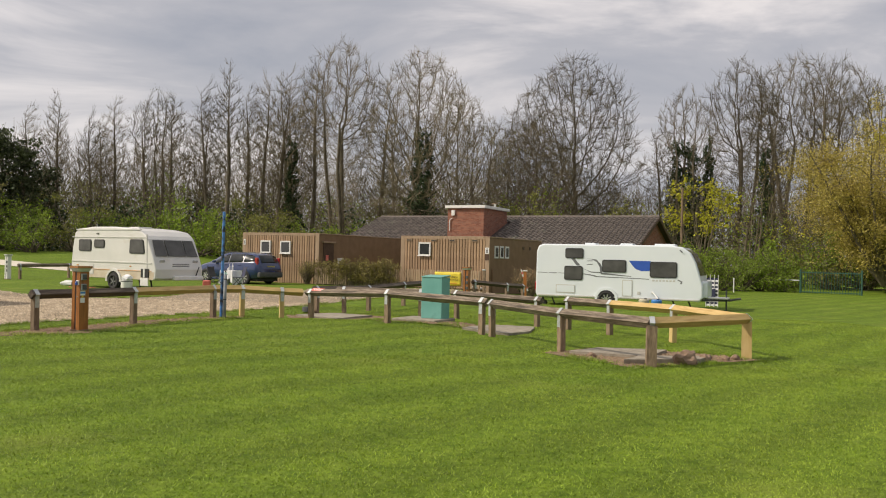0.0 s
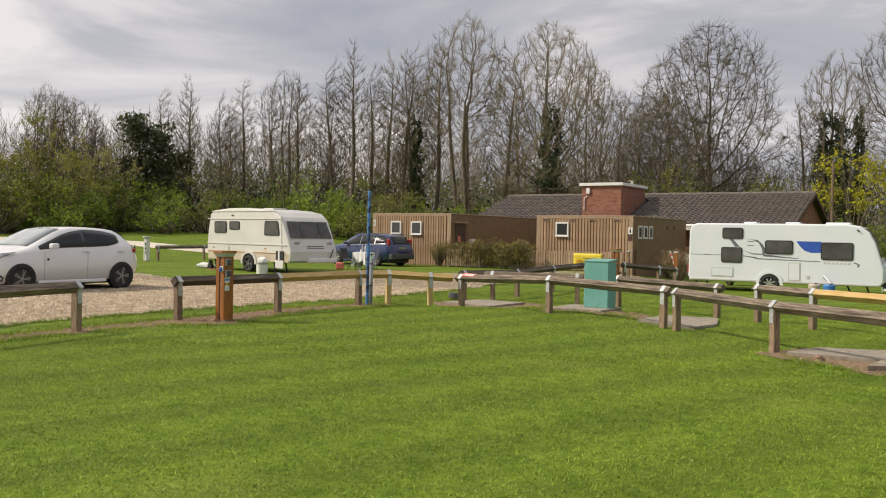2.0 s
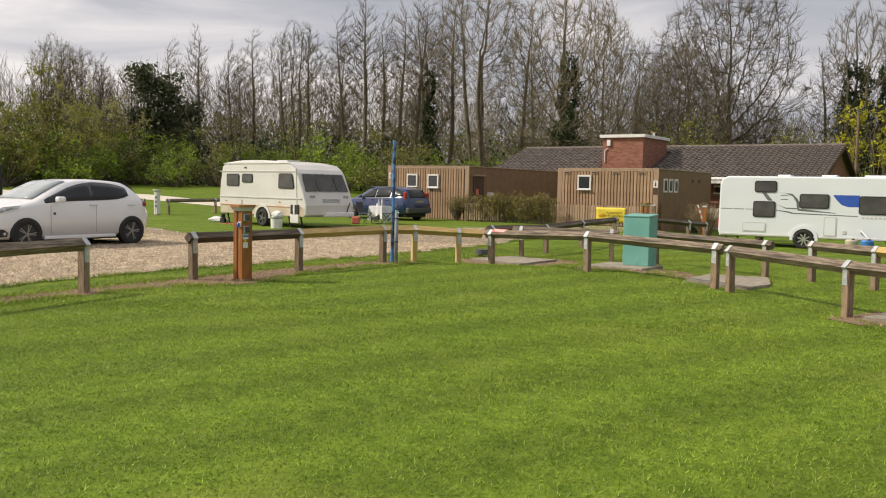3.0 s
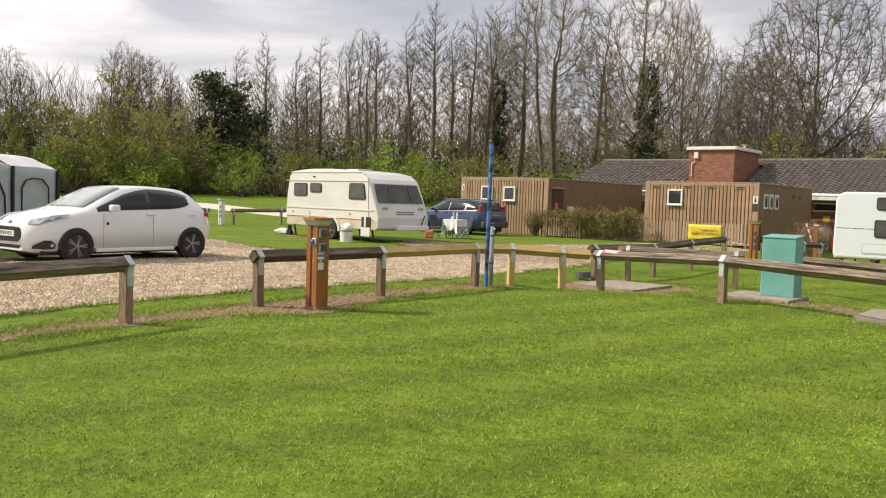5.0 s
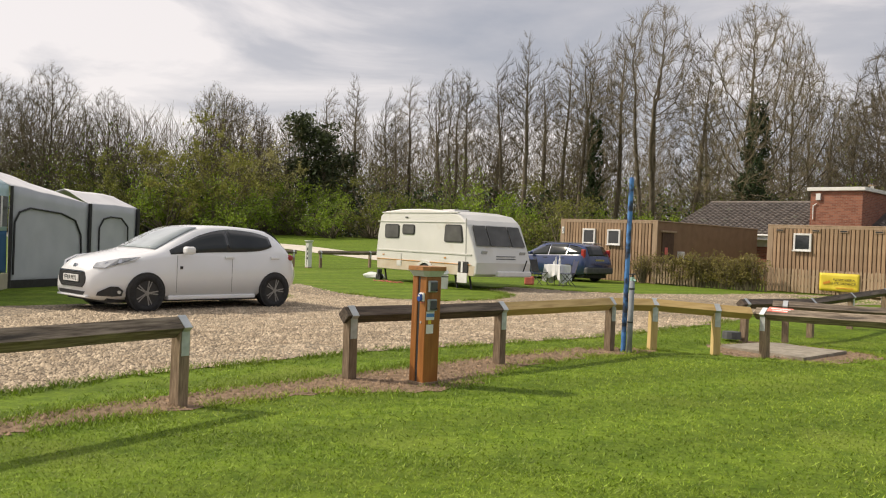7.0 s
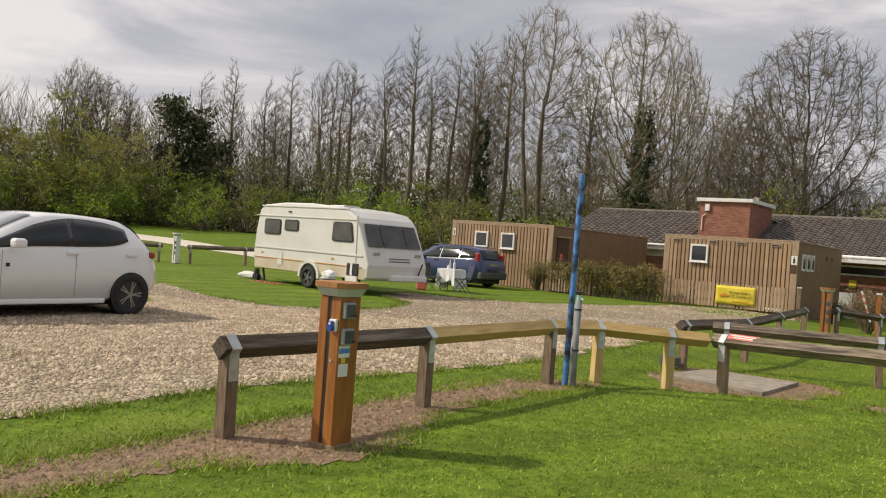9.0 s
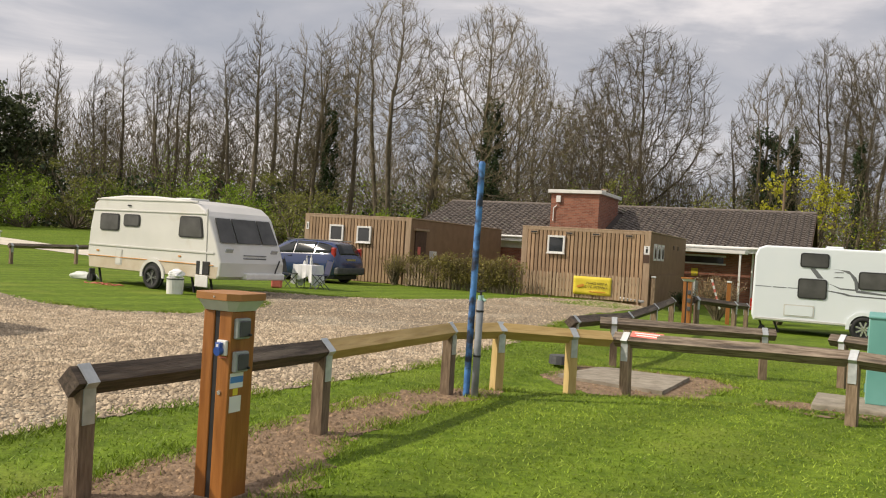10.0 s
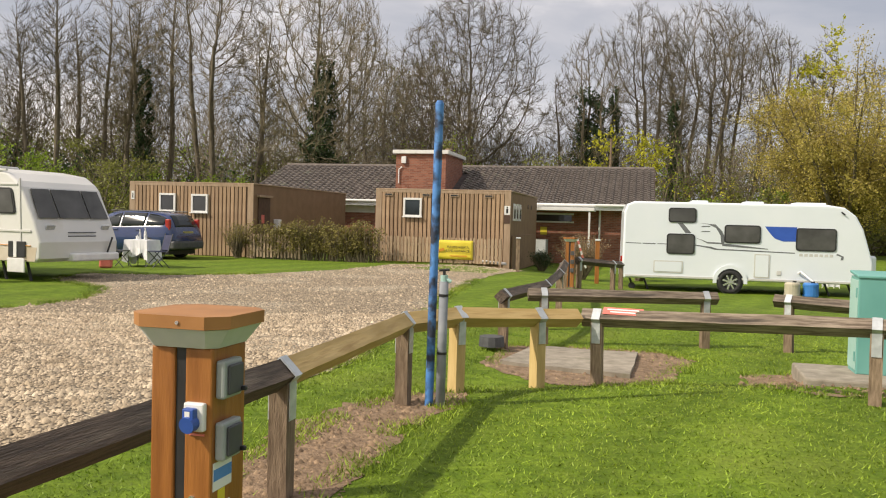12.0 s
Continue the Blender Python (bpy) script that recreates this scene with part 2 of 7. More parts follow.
CHROME = mat("bright_alloy", (0.6, 0.6, 0.61), (0.7, 0.7, 0.71), 8, 0.25, 0.9, bump=0)
REDLAMP = mat("red_lamp", (0.30, 0.02, 0.015), (0.4, 0.03, 0.02), 5, 0.2, bump=0)
CLEARLAMP = mat("clear_lamp", (0.45, 0.47, 0.49), (0.6, 0.62, 0.64), 12, 0.15, 0.3, bump=0)
AMBER = mat("amber_lamp", (0.55, 0.22, 0.03), (0.6, 0.27, 0.04), 5, 0.3, bump=0)
CLAD = mat("timber_cladding", (0.29, 0.185, 0.105), (0.40, 0.275, 0.17), 4, 0.75, bump=0.25, bscale=18, stretch=(4, 4, 0.5), obj_rand=0.2)
# backing colour carries the shade that falls between the slats
CLADSHADE = mat("shaded_cladding_backing", (0.10, 0.064, 0.037), (0.145, 0.095, 0.057), 5, 0.9, bump=0.2)
CLADTRIM = mat("cladding_trim", (0.30, 0.21, 0.13), (0.38, 0.275, 0.185), 4, 0.75, bump=0.2, stretch=(3, 3, 0.5))
SIDEPANEL = mat("brown_side_panel", (0.19, 0.112, 0.058), (0.235, 0.145, 0.08), 2.5, 0.7, bump=0.15, bscale=30, big=0.12)
BRICK = mat("red_brick", (0.20, 0.062, 0.036), (0.31, 0.115, 0.07), 3, 0.85, bump=0.3, bscale=60, obj_rand=0.28)
def brick_mat(name):
    m = mat(name, (0.20, 0.07, 0.042), (0.28, 0.105, 0.065), 6, 0.88, bump=0.2, bscale=60)
    n, l = m.node_tree.nodes, m.node_tree.links
    b = n["Principled BSDF"]
    co = n.new("ShaderNodeTexCoord")
    sp = n.new("ShaderNodeSeparateXYZ")
    l.new(co.outputs["Object"], sp.inputs["Vector"])
    ad = n.new("ShaderNodeMath")
    l.new(sp.outputs["X"], ad.inputs[0])
    l.new(sp.outputs["Y"], ad.inputs[1])
    cb = n.new("ShaderNodeCombineXYZ")
    l.new(ad.outputs["Value"], cb.inputs["X"])
    l.new(sp.outputs["Z"], cb.inputs["Y"])
    bt = n.new("ShaderNodeTexBrick")
    bt.inputs["Scale"].default_value = 1.0
    bt.inputs["Brick Width"].default_value = 0.225
    bt.inputs["Row Height"].default_value = 0.075
    bt.inputs["Mortar Size"].default_value = 0.006
    bt.inputs["Color1"].default_value = (0.19, 0.062, 0.036, 1)
    bt.inputs["Color2"].default_value = (0.31, 0.12, 0.072, 1)
    bt.inputs["Mortar"].default_value = (0.24, 0.185, 0.145, 1)
    l.new(cb.outputs["Vector"], bt.inputs["Vector"])
    l.new(bt.outputs["Color"], b.inputs["Base Color"])
    return m


MORTAR = mat("mortar", (0.25, 0.205, 0.17), (0.33, 0.28, 0.235), 9, 0.95, bump=0.3)
BRICKWALL = brick_mat("brick_face_far")
TILE = mat("concrete_roof_tile", (0.085, 0.072, 0.063), (0.165, 0.14, 0.122), 3, 0.85, bump=0.4, bscale=40, obj_rand=0.14, island=0.14, big=0.15, wear=(0.17, 0.17, 0.13), wear_scale=1.5, wear_lo=0.6)
ROOFDECK = mat("roof_deck", (0.05, 0.042, 0.04), (0.08, 0.065, 0.06), 4, 0.9, bump=0.2)
WHITETRIM = mat("white_trim", (0.66, 0.66, 0.63), (0.75, 0.75, 0.72), 3, 0.6, bump=0.1, wear=(0.5, 0.49, 0.45), wear_scale=2, wear_lo=0.62)
TEAL = mat("teal_painted_metal", (0.115, 0.33, 0.29), (0.15, 0.39, 0.345), 1.8, 0.5, bump=0.05, big=0.12, wear=(0.10, 0.27, 0.235), wear_scale=1.8, wear_lo=0.6)
TEALPALE = mat("pale_teal_door", (0.30, 0.50, 0.45), (0.36, 0.55, 0.50), 2, 0.5, bump=0.05)
BLUEPOLE = mat("flaking_blue_paint", (0.05, 0.18, 0.47), (0.09, 0.27, 0.60), 7, 0.6, bump=0.3, wear=(0.022, 0.032, 0.06), wear_scale=6, wear_lo=0.45)
LAGGING = mat("grey_pipe_lagging", (0.18, 0.20, 0.22), (0.27, 0.29, 0.31), 9, 0.8, bump=0.15)
YELLOW = mat("yellow_banner", (0.62, 0.50, 0.03), (0.70, 0.57, 0.05), 2, 0.6, bump=0.15, bscale=6)
REDSIGN = mat("faded_red_sign", (0.62, 0.14, 0.11), (0.70, 0.20, 0.16), 6, 0.6, bump=0)
CANVASGREY = mat("grey_awning_fabric", (0.41, 0.43, 0.46), (0.47, 0.49, 0.52), 2, 0.85, bump=0.25, bscale=3, big=0.05)
CANVASTOP = mat("pale_awning_roof", (0.60, 0.60, 0.61), (0.68, 0.68, 0.69), 2, 0.8, bump=0.3, bscale=4)
CANVASBLUE = mat("blue_tent_fabric", (0.012, 0.085, 0.19), (0.02, 0.11, 0.24), 2, 0.85, bump=0.25, bscale=4)
CANVASPALE = mat("pale_blue_tent_roof", (0.40, 0.55, 0.60), (0.47, 0.61, 0.66), 2, 0.85, bump=0.25, bscale=4)
CLOTH = mat("white_tablecloth", (0.74, 0.75, 0.78), (0.8, 0.81, 0.83), 4, 0.9, bump=0.3, bscale=9)
BARK = mat("grey_brown_bark", (0.085, 0.070, 0.046), (0.185, 0.152, 0.106), 3, 0.95, bump=0.4, stretch=(2, 2, 0.5), obj_rand=0.25)
TWIG = mat("twig_bark", (0.098, 0.080, 0.046), (0.20, 0.165, 0.105), 1.0, 0.95, bump=0, obj_rand=0.25, island=0.25)
IVY = leaf_mat("ivy_leaf", (0.022, 0.042, 0.012), (0.05, 0.085, 0.026), 0.15)
FRESH = leaf_mat("fresh_green_leaf", (0.135, 0.22, 0.016), (0.275, 0.375, 0.04), 0.4)
OLIVE = leaf_mat("olive_leaf", (0.14, 0.155, 0.028), (0.26, 0.27, 0.062), 0.4)
YELLOWGREEN = leaf_mat("yellow_green_leaf", (0.42, 0.43, 0.02), (0.60, 0.58, 0.045), 0.45)
OCHRE = leaf_mat("ochre_catkin_leaf", (0.29, 0.235, 0.05), (0.44, 0.37, 0.09), 0.4)
BLOSSOM = leaf_mat("pale_blossom", (0.22, 0.21, 0.065), (0.36, 0.34, 0.15), 0.42)
SPRING = leaf_mat("yellow_olive_leaf", (0.19, 0.20, 0.03), (0.33, 0.33, 0.075), 0.4)
RUSSET = leaf_mat("russet_bud", (0.24, 0.155, 0.08), (0.36, 0.25, 0.13), 0.35)
HEDGELEAF = leaf_mat("hedge_leaf", (0.19, 0.165, 0.045), (0.33, 0.285, 0.085), 0.38)
CONIFER = leaf_mat("conifer_needles", (0.04, 0.055, 0.022), (0.085, 0.105, 0.04), 0.2)
ROCK = mat("brown_rubble", (0.19, 0.125, 0.085), (0.30, 0.215, 0.155), 6, 0.95, bump=0.7)
BLUETUB = mat("blue_water_carrier", (0.03, 0.16, 0.46), (0.04, 0.2, 0.53), 6, 0.4, bump=0.05)
ALLOY = mat("dark_machined_alloy", (0.22, 0.22, 0.225), (0.32, 0.32, 0.325), 8, 0.35, 0.8, bump=0)
BREAKER = mat("grey_breaker_box", (0.26, 0.29, 0.28), (0.33, 0.36, 0.35), 8, 0.5, bump=0.05)
PLATEYELLOW = mat("dull_yellow_plate", (0.32, 0.27, 0.09), (0.38, 0.32, 0.12), 5, 0.5, bump=0)
BLUELID = mat("blue_socket_lid", (0.02, 0.07, 0.30), (0.03, 0.09, 0.36), 6, 0.4, bump=0)
PICKET = mat("brown_picket_timber", (0.32, 0.235, 0.15), (0.44, 0.33, 0.22), 4, 0.8, bump=0.2, stretch=(4, 4, 0.5), obj_rand=0.2)
BEIGETUB = mat("beige_waste_carrier", (0.40, 0.37, 0.27), (0.47, 0.43, 0.33), 6, 0.5, bump=0.05)
GREENMETAL = mat("dark_green_gate_paint", (0.012, 0.06, 0.042), (0.02, 0.08, 0.055), 8, 0.5, bump=0.05)
NAVY = mat("navy_fabric", (0.03, 0.035, 0.07), (0.045, 0.05, 0.10), 8, 0.85, bump=0.2)
BRONZE = mat("dark_brown_door", (0.06, 0.03, 0.018), (0.09, 0.05, 0.03), 6, 0.6, bump=0.1)

# ---- mesh helpers ----
ROT = -27.0


def tube(bm, p0, p1, r0, r1=None, seg=8, cap=True):
    r1 = r0 if r1 is None else r1
    p0, p1 = Vector(p0), Vector(p1)
    q = (p1 - p0).to_track_quat("Z", "Y")
    rings = []
    for p, r in ((p0, r0), (p1, r1)):
        rings.append([bm.verts.new(p + q @ Vector((math.cos(2 * math.pi * i / seg) * r, math.sin(2 * math.pi * i / seg) * r, 0))) for i in range(seg)])
    for i in range(seg):
        j = (i + 1) % seg
        bm.faces.new((rings[0][i], rings[0][j], rings[1][j], rings[1][i]))
    if cap:
        bm.faces.new(rings[0][::-1])
        bm.faces.new(rings[1])


def box(bm, x0, x1, y0, y1, z0, z1, bev=0.0, m=None):
    r = bmesh.ops.create_cube(bm, size=1.0)
    vs = r["verts"]
    for v in vs:
        v.co = Vector(((x0 + x1) / 2 + v.co.x * (x1 - x0), (y0 + y1) / 2 + v.co.y * (y1 - y0), (z0 + z1) / 2 + v.co.z * (z1 - z0)))
    if bev:
        es = list({e for v in vs for e in v.link_edges})
        r2 = bmesh.ops.bevel(bm, geom=es, offset=bev, segments=2, profile=0.5, affect="EDGES")
        vs = list({v for f in r2["faces"] for v in f.verts} | {v for v in vs if v.is_valid})
    if m is not None:
        bmesh.ops.transform(bm, matrix=m, verts=[v for v in vs if v.is_valid])


def extrude_profile(bm, pts, y0, y1, m=None, bev=0.0):
    """A closed outline in the x-z plane, carried from y0 to y1."""
    a = [bm.verts.new((x, y0, z)) for x, z in pts]
    b = [bm.verts.new((x, y1, z)) for x, z in pts]
    k = len(pts)
    fs = [bm.faces.new(a), bm.faces.new(b[::-1])]
    for i in range(k):
        j = (i + 1) % k
        fs.append(bm.faces.new((a[j], a[i], b[i], b[j])))
    bmesh.ops.recalc_face_normals(bm, faces=fs)
    if bev:
        es = [e for e in fs[0].edges] + [e for e in fs[1].edges]
        bmesh.ops.bevel(bm, geom=es, offset=bev, segments=3, profile=0.5, affect="EDGES")
    if m is not None:
        bmesh.ops.transform(bm, matrix=m, verts=bm.verts)


def mesh_of(bm, name, material, smooth=False):
    me = bpy.data.meshes.new(name)
    bm.normal_update()
    bm.to_mesh(me)
    bm.free()
    me.materials.append(material)
    if smooth:
        me.polygons.foreach_set("use_smooth", [True] * len(me.polygons))
    return me


def part(name, bm, material, parent, label="", smooth=False, m=None):
    ob = new(name, mesh_of(bm, name, material, smooth))
    if m is not None:
        ob.matrix_basis = m
    ob.parent = parent
    if label:
        ob["label"] = label
    return ob


def shared(name, me, parent, m, label=""):
    ob = new(name, me)
    ob.parent = parent
    ob.matrix_basis = m
    if label:
        ob["label"] = label
    return ob


def thing(name, m, label, category, group="", kind=""):
    ob = new(name)
    ob.matrix_basis = m
    return tagged(ob, label, category, group, kind)


def bm_box(*a, **k):
    bm = bmesh.new()
    box(bm, *a, **k)
    return bm


def bm_tube(*a, **k):
    bm = bmesh.new()
    tube(bm, *a, **k)
    return bm


def raw_mesh(name, verts, faces, material, smooth=False):
    me = bpy.data.meshes.new(name)
    me.from_pydata(verts, [], faces)
    me.materials.append(material)
    if smooth:
        me.polygons.foreach_set("use_smooth", [True] * len(me.polygons))
    me.update()
    return me


def words(text, size, material, parent, m, name="lettering"):
    """Flat lettering, made into a mesh, lying in the x-y plane of m."""
    cu = bpy.data.curves.new(name, "FONT")
    cu.body, cu.size, cu.align_x, cu.align_y, cu.extrude = text, size, "CENTER", "CENTER", 0.001
    tmp = bpy.data.objects.new("tmp", cu)
    scene.collection.objects.link(tmp)
    me = bpy.data.meshes.new_from_object(tmp.evaluated_get(bpy.context.evaluated_depsgraph_get()))
    bpy.data.objects.remove(tmp)
    me.materials.clear()
    me.materials.append(material)
    ob = new(name, me)
    ob.parent = parent
    ob.matrix_basis = m
    return ob


# ---- ground ----


def step(v):
    v = min(1.0, max(0.0, v))
    return v * v * (3 - 2 * v)


def ground_z(x, y):
    """Height of the ground: level lawn, a slight fall to the newer caravan and a rise to the far field."""
    fall = -0.34 * step(x / 5) * step((y - 21) / 11)
    rise = 1.3 * step((y - 40) / 32) * step((-x - 6) / 18)
    pen = -0.11 * step((y - 19.9) / 1.1) * (1 - step((y - 24.5) / 4)) * step((x + 5.4 - 0.39 * (y - 20)) / 1.3) * (1 - step((x - 3) / 2))
    corner = -0.075 * step((x - 0.2) / 1.2) * step((y - 11) / 1.5) * (1 - step((y - 20) / 3)) * (1 - step((x - 7) / 3))
    return fall + rise + pen + corner


def spaced(edges):
    out = []
    for a, b, s in edges:
        out += list(np.arange(a, b, s))
    return out + [edges[-1][1]]


gx = spaced([(-900, -150, 75), (-150, -45, 7.5), (-45, -8, 1.0), (-8, 8, 0.4), (8, 45, 1.0), (45, 150, 7.5), (150, 900, 75)])
gy = spaced([(-300, -30, 45), (-30, 10, 1.0), (10, 30, 0.4), (30, 100, 1.0), (100, 200, 10), (200, 1200, 100)])
gv = [(x, y, ground_z(x, y)) for y in gy for x in gx]
gw = len(gx)
gf = [(j * gw + i, j * gw + i + 1, (j + 1) * gw + i + 1, (j + 1) * gw + i) for j in range(len(gy) - 1) for i in range(gw - 1)]
ground = new("ground", raw_mesh("ground", gv, gf, LAWN, True))
tagged(ground, "mown green lawn with pale mowing stripes", "lawn", kind="structure")


def inside(poly, x, y):
    c = False
    k = len(poly)
    for i in range(k):
        x0, y0 = poly[i]
        x1, y1 = poly[i - 1]
        if (y0 > y) != (y1 > y) and x < (x1 - x0) * (y - y0) / (y1 - y0) + x0:
            c = not c
    return c


def ragged(poly, step_len, amp, seed=0):
    rnd = random.Random(seed)
    out = []
    k = len(poly)
    for i in range(k):
        a, b = Vector((*poly[i], 0)), Vector((*poly[(i + 1) % k], 0))
        cnt = max(1, int((b - a).length / step_len))
        for s in range(cnt):
            p = a.lerp(b, s / cnt)
            q = noise.noise_vector(p * 0.8 + Vector((seed, 0, 0))) * amp * 1.5
            out.append((p.x + q.x + rnd.uniform(-amp, amp) * 0.5, p.y + q.y + rnd.uniform(-amp, amp) * 0.5))
    return out


def sheet(name, poly, lift, material, label, category, step_len=0.22, amp=0.07, seed=0):
    pts = ragged(poly, step_len, amp, seed)
    bm = bmesh.new()
    f = bm.faces.new([bm.verts.new((x, y, ground_z(x, y) + lift)) for x, y in pts])
    f.normal_update()
    if f.normal.z < 0:
        f.normal_flip()
    bmesh.ops.triangulate(bm, faces=[f])
    ob = new(name, mesh_of(bm, name, material))
    return tagged(ob, label, category, kind="structure")


GRAVEL_EDGE = [(-11.6, 2), (-10.4, 8), (-9.6, 12), (-9.0, 14.6), (-8.1, 17.0), (-7.2, 18.5), (-6.2, 20.1), (-5.3, 21.7), (-4.7, 23.2), (-3.9, 25.2),
               (-2.7, 29.3), (-0.9, 33.8), (1.4, 38.3), (2.6, 40.9), (-2.0, 40.6), (-3.9, 37.3), (-6.3, 34.9), (-8.4, 34.2), (-10.2, 34.6),
               (-10.7, 32.6), (-9.3, 30.6), (-9.1, 28.4), (-9.9, 26.8), (-11.2, 26.3), (-12.9, 27.2), (-15.3, 29.6), (-15.9, 28.9),
               (-14.2, 26.1), (-13.0, 24.8), (-13.5, 23.8), (-14.0, 22.4), (-14.7, 20.6), (-15.4, 19.0), (-17.6, 17.9), (-24, 15.5), (-24, 2)]
gravel = sheet("gravel_drive", GRAVEL_EDGE, 0.007, GRAVEL, "pale beige gravel drive between the pitches", "gravel drive", amp=0.10, seed=1)
SOIL_EDGE = [(-8.9, 11.0), (-8.35, 13.2), (-7.95, 14.3), (-7.35, 15.7), (-6.75, 17.2), (-6.1, 18.5), (-5.5, 19.6), (-5.0, 20.1), (-4.4, 20.15), (-4.6, 19.7),
             (-4.9, 19.3), (-5.3, 18.7), (-5.75, 17.6), (-5.95, 16.7), (-6.0, 15.8), (-6.35, 15.1), (-7.0, 14.7), (-7.6, 13.6), (-8.0, 12.7), (-8.4, 11.0)]
soil = sheet("soil_strip", SOIL_EDGE, 0.005, SOIL, "bare brown soil strip under the knee rail", "soil", 0.09, 0.15, 2)
SOIL_PEN = [(1.9, 14.6), (3.0, 12.7), (4.2, 13.5), (5.4, 14.1), (4.7, 15.0), (3.9, 15.3), (2.8, 15.4)]
soil_pen = sheet("soil_patch", SOIL_PEN, 0.008, SOIL, "bare soil patch inside the railed pitch corner", "soil", 0.15, 0.10, 3)
SOIL_BOX = [(-1.75, 20.2), (-1.3, 19.6), (-0.2, 19.3), (0.7, 18.6), (1.3, 18.7), (0.9, 19.9), (-0.2, 21.1), (-1.2, 21.2)]
soil_box = sheet("soil_patch", SOIL_BOX, 0.008, SOIL, "worn soil round the plinth of the teal cabinet", "soil", 0.15, 0.08, 4)
SOIL_SLAB = [(-3.9, 21.9), (-3.1, 23.4), (-2.4, 23.3), (-1.3, 22.8), (-1.2, 22.1), (-2.4, 20.6), (-3.2, 20.5)]
soil_slab = sheet("soil_patch", SOIL_SLAB, 0.008, SOIL, "worn soil round a concrete slab", "soil", 0.15, 0.10, 5)
far_road = sheet("far_road", [(-62, 50), (-46, 53), (-35.5, 54.5), (-29, 53.3), (-23.4, 50.0), (-16, 45.6), (-16.5, 48.2), (-23.6, 52.8), (-29.5, 56.6), (-36, 58.6), (-47, 57.5), (-62, 54)], 0.02, PATHWAY, "pale distant track across the far field", "track", 3, 0.2, 6)

# ---- knee rails ----
POST_H, RAIL_Z = 0.62, 0.655


def post_mesh(name, material, h=POST_H, w=0.052):
    bm = bmesh.new()
    pts = [(-w, -0.12), (w, -0.12), (w, h), (0, h - w * 0.85), (-w, h)]
    extrude_profile(bm, pts, -w, w)
    bmesh.ops.subdivide_edges(bm, edges=[e for e in bm.edges if abs(e.verts[0].co.z - e.verts[1].co.z) > 0.3], cuts=3)
    for v in bm.verts:
        v.co += noise.noise_vector(v.co * 5 + Vector((3, 1, 2))) * 0.004
    return mesh_of(bm, name, material)


POST_OLD, POST_NEW = post_mesh("post", OLDWOOD), post_mesh("post", NEWPOST)


def strap_mesh():
    """A thin metal strip bent over the diamond-laid rail and down both sides of the post."""
    bm = bmesh.new()
    o = [(-0.062, 0.42), (-0.062, 0.62), (-0.096, 0.657), (0, 0.752), (0.096, 0.657), (0.062, 0.62), (0.062, 0.42)]
    i = [(-0.056, 0.42), (-0.056, 0.618), (-0.088, 0.657), (0, 0.744), (0.088, 0.657), (0.056, 0.618), (0.056, 0.42)]
    ring = o + i[::-1]
    a = [bm.verts.new((x, -0.04, z)) for x, z in ring]
    b = [bm.verts.new((x, 0.04, z)) for x, z in ring]
    k = len(ring)
    for q in range(k):
        r = (q + 1) % k
        bm.faces.new((a[q], a[r], b[r], b[q]))
    for q in range(6):
        bm.faces.new((a[q], a[q + 1], a[k - 2 - q], a[k - 1 - q]))
        bm.faces.new((b[q + 1], b[q], b[k - 1 - q], b[k - 2 - q]))
    bmesh.ops.recalc_face_normals(bm, faces=bm.faces)
    return mesh_of(bm, "strap", ZINC)


STRAP = strap_mesh()


def rail_mesh(length, material, seed):
    """A square timber laid on edge along x, with worn arrises and checks."""
    bm = bmesh.new()
    r, c = 0.086, 0.018
    prof = [(r - c, -c), (r, 0), (r - c, c), (c, r - c), (0, r), (-c, r - c), (-r + c, c), (-r, 0), (-r + c, -c), (-c, -r + c), (0, -r), (c, -r + c)]
    cnt = max(3, int(length / 0.22))
    rings = []
    for s in range(cnt + 1):
        x = length * s / cnt
        ring = []
        for y, z in prof:
            q = noise.noise_vector(Vector((x * 2.2 + seed * 7.1, y * 9, z * 9))) * 0.006
            ring.append(bm.verts.new((x, y + q.y, z + q.z)))
        rings.append(ring)
    k = len(prof)
    for s in range(cnt):
        for q in range(k):
            w = (q + 1) % k
            bm.faces.new((rings[s][q], rings[s][w], rings[s + 1][w], rings[s + 1][q]))
    bm.faces.new(rings[0][::-1])
    bm.faces.new(rings[-1])
    bmesh.ops.recalc_face_normals(bm, faces=bm.faces)
    return mesh_of(bm, "rail", material)


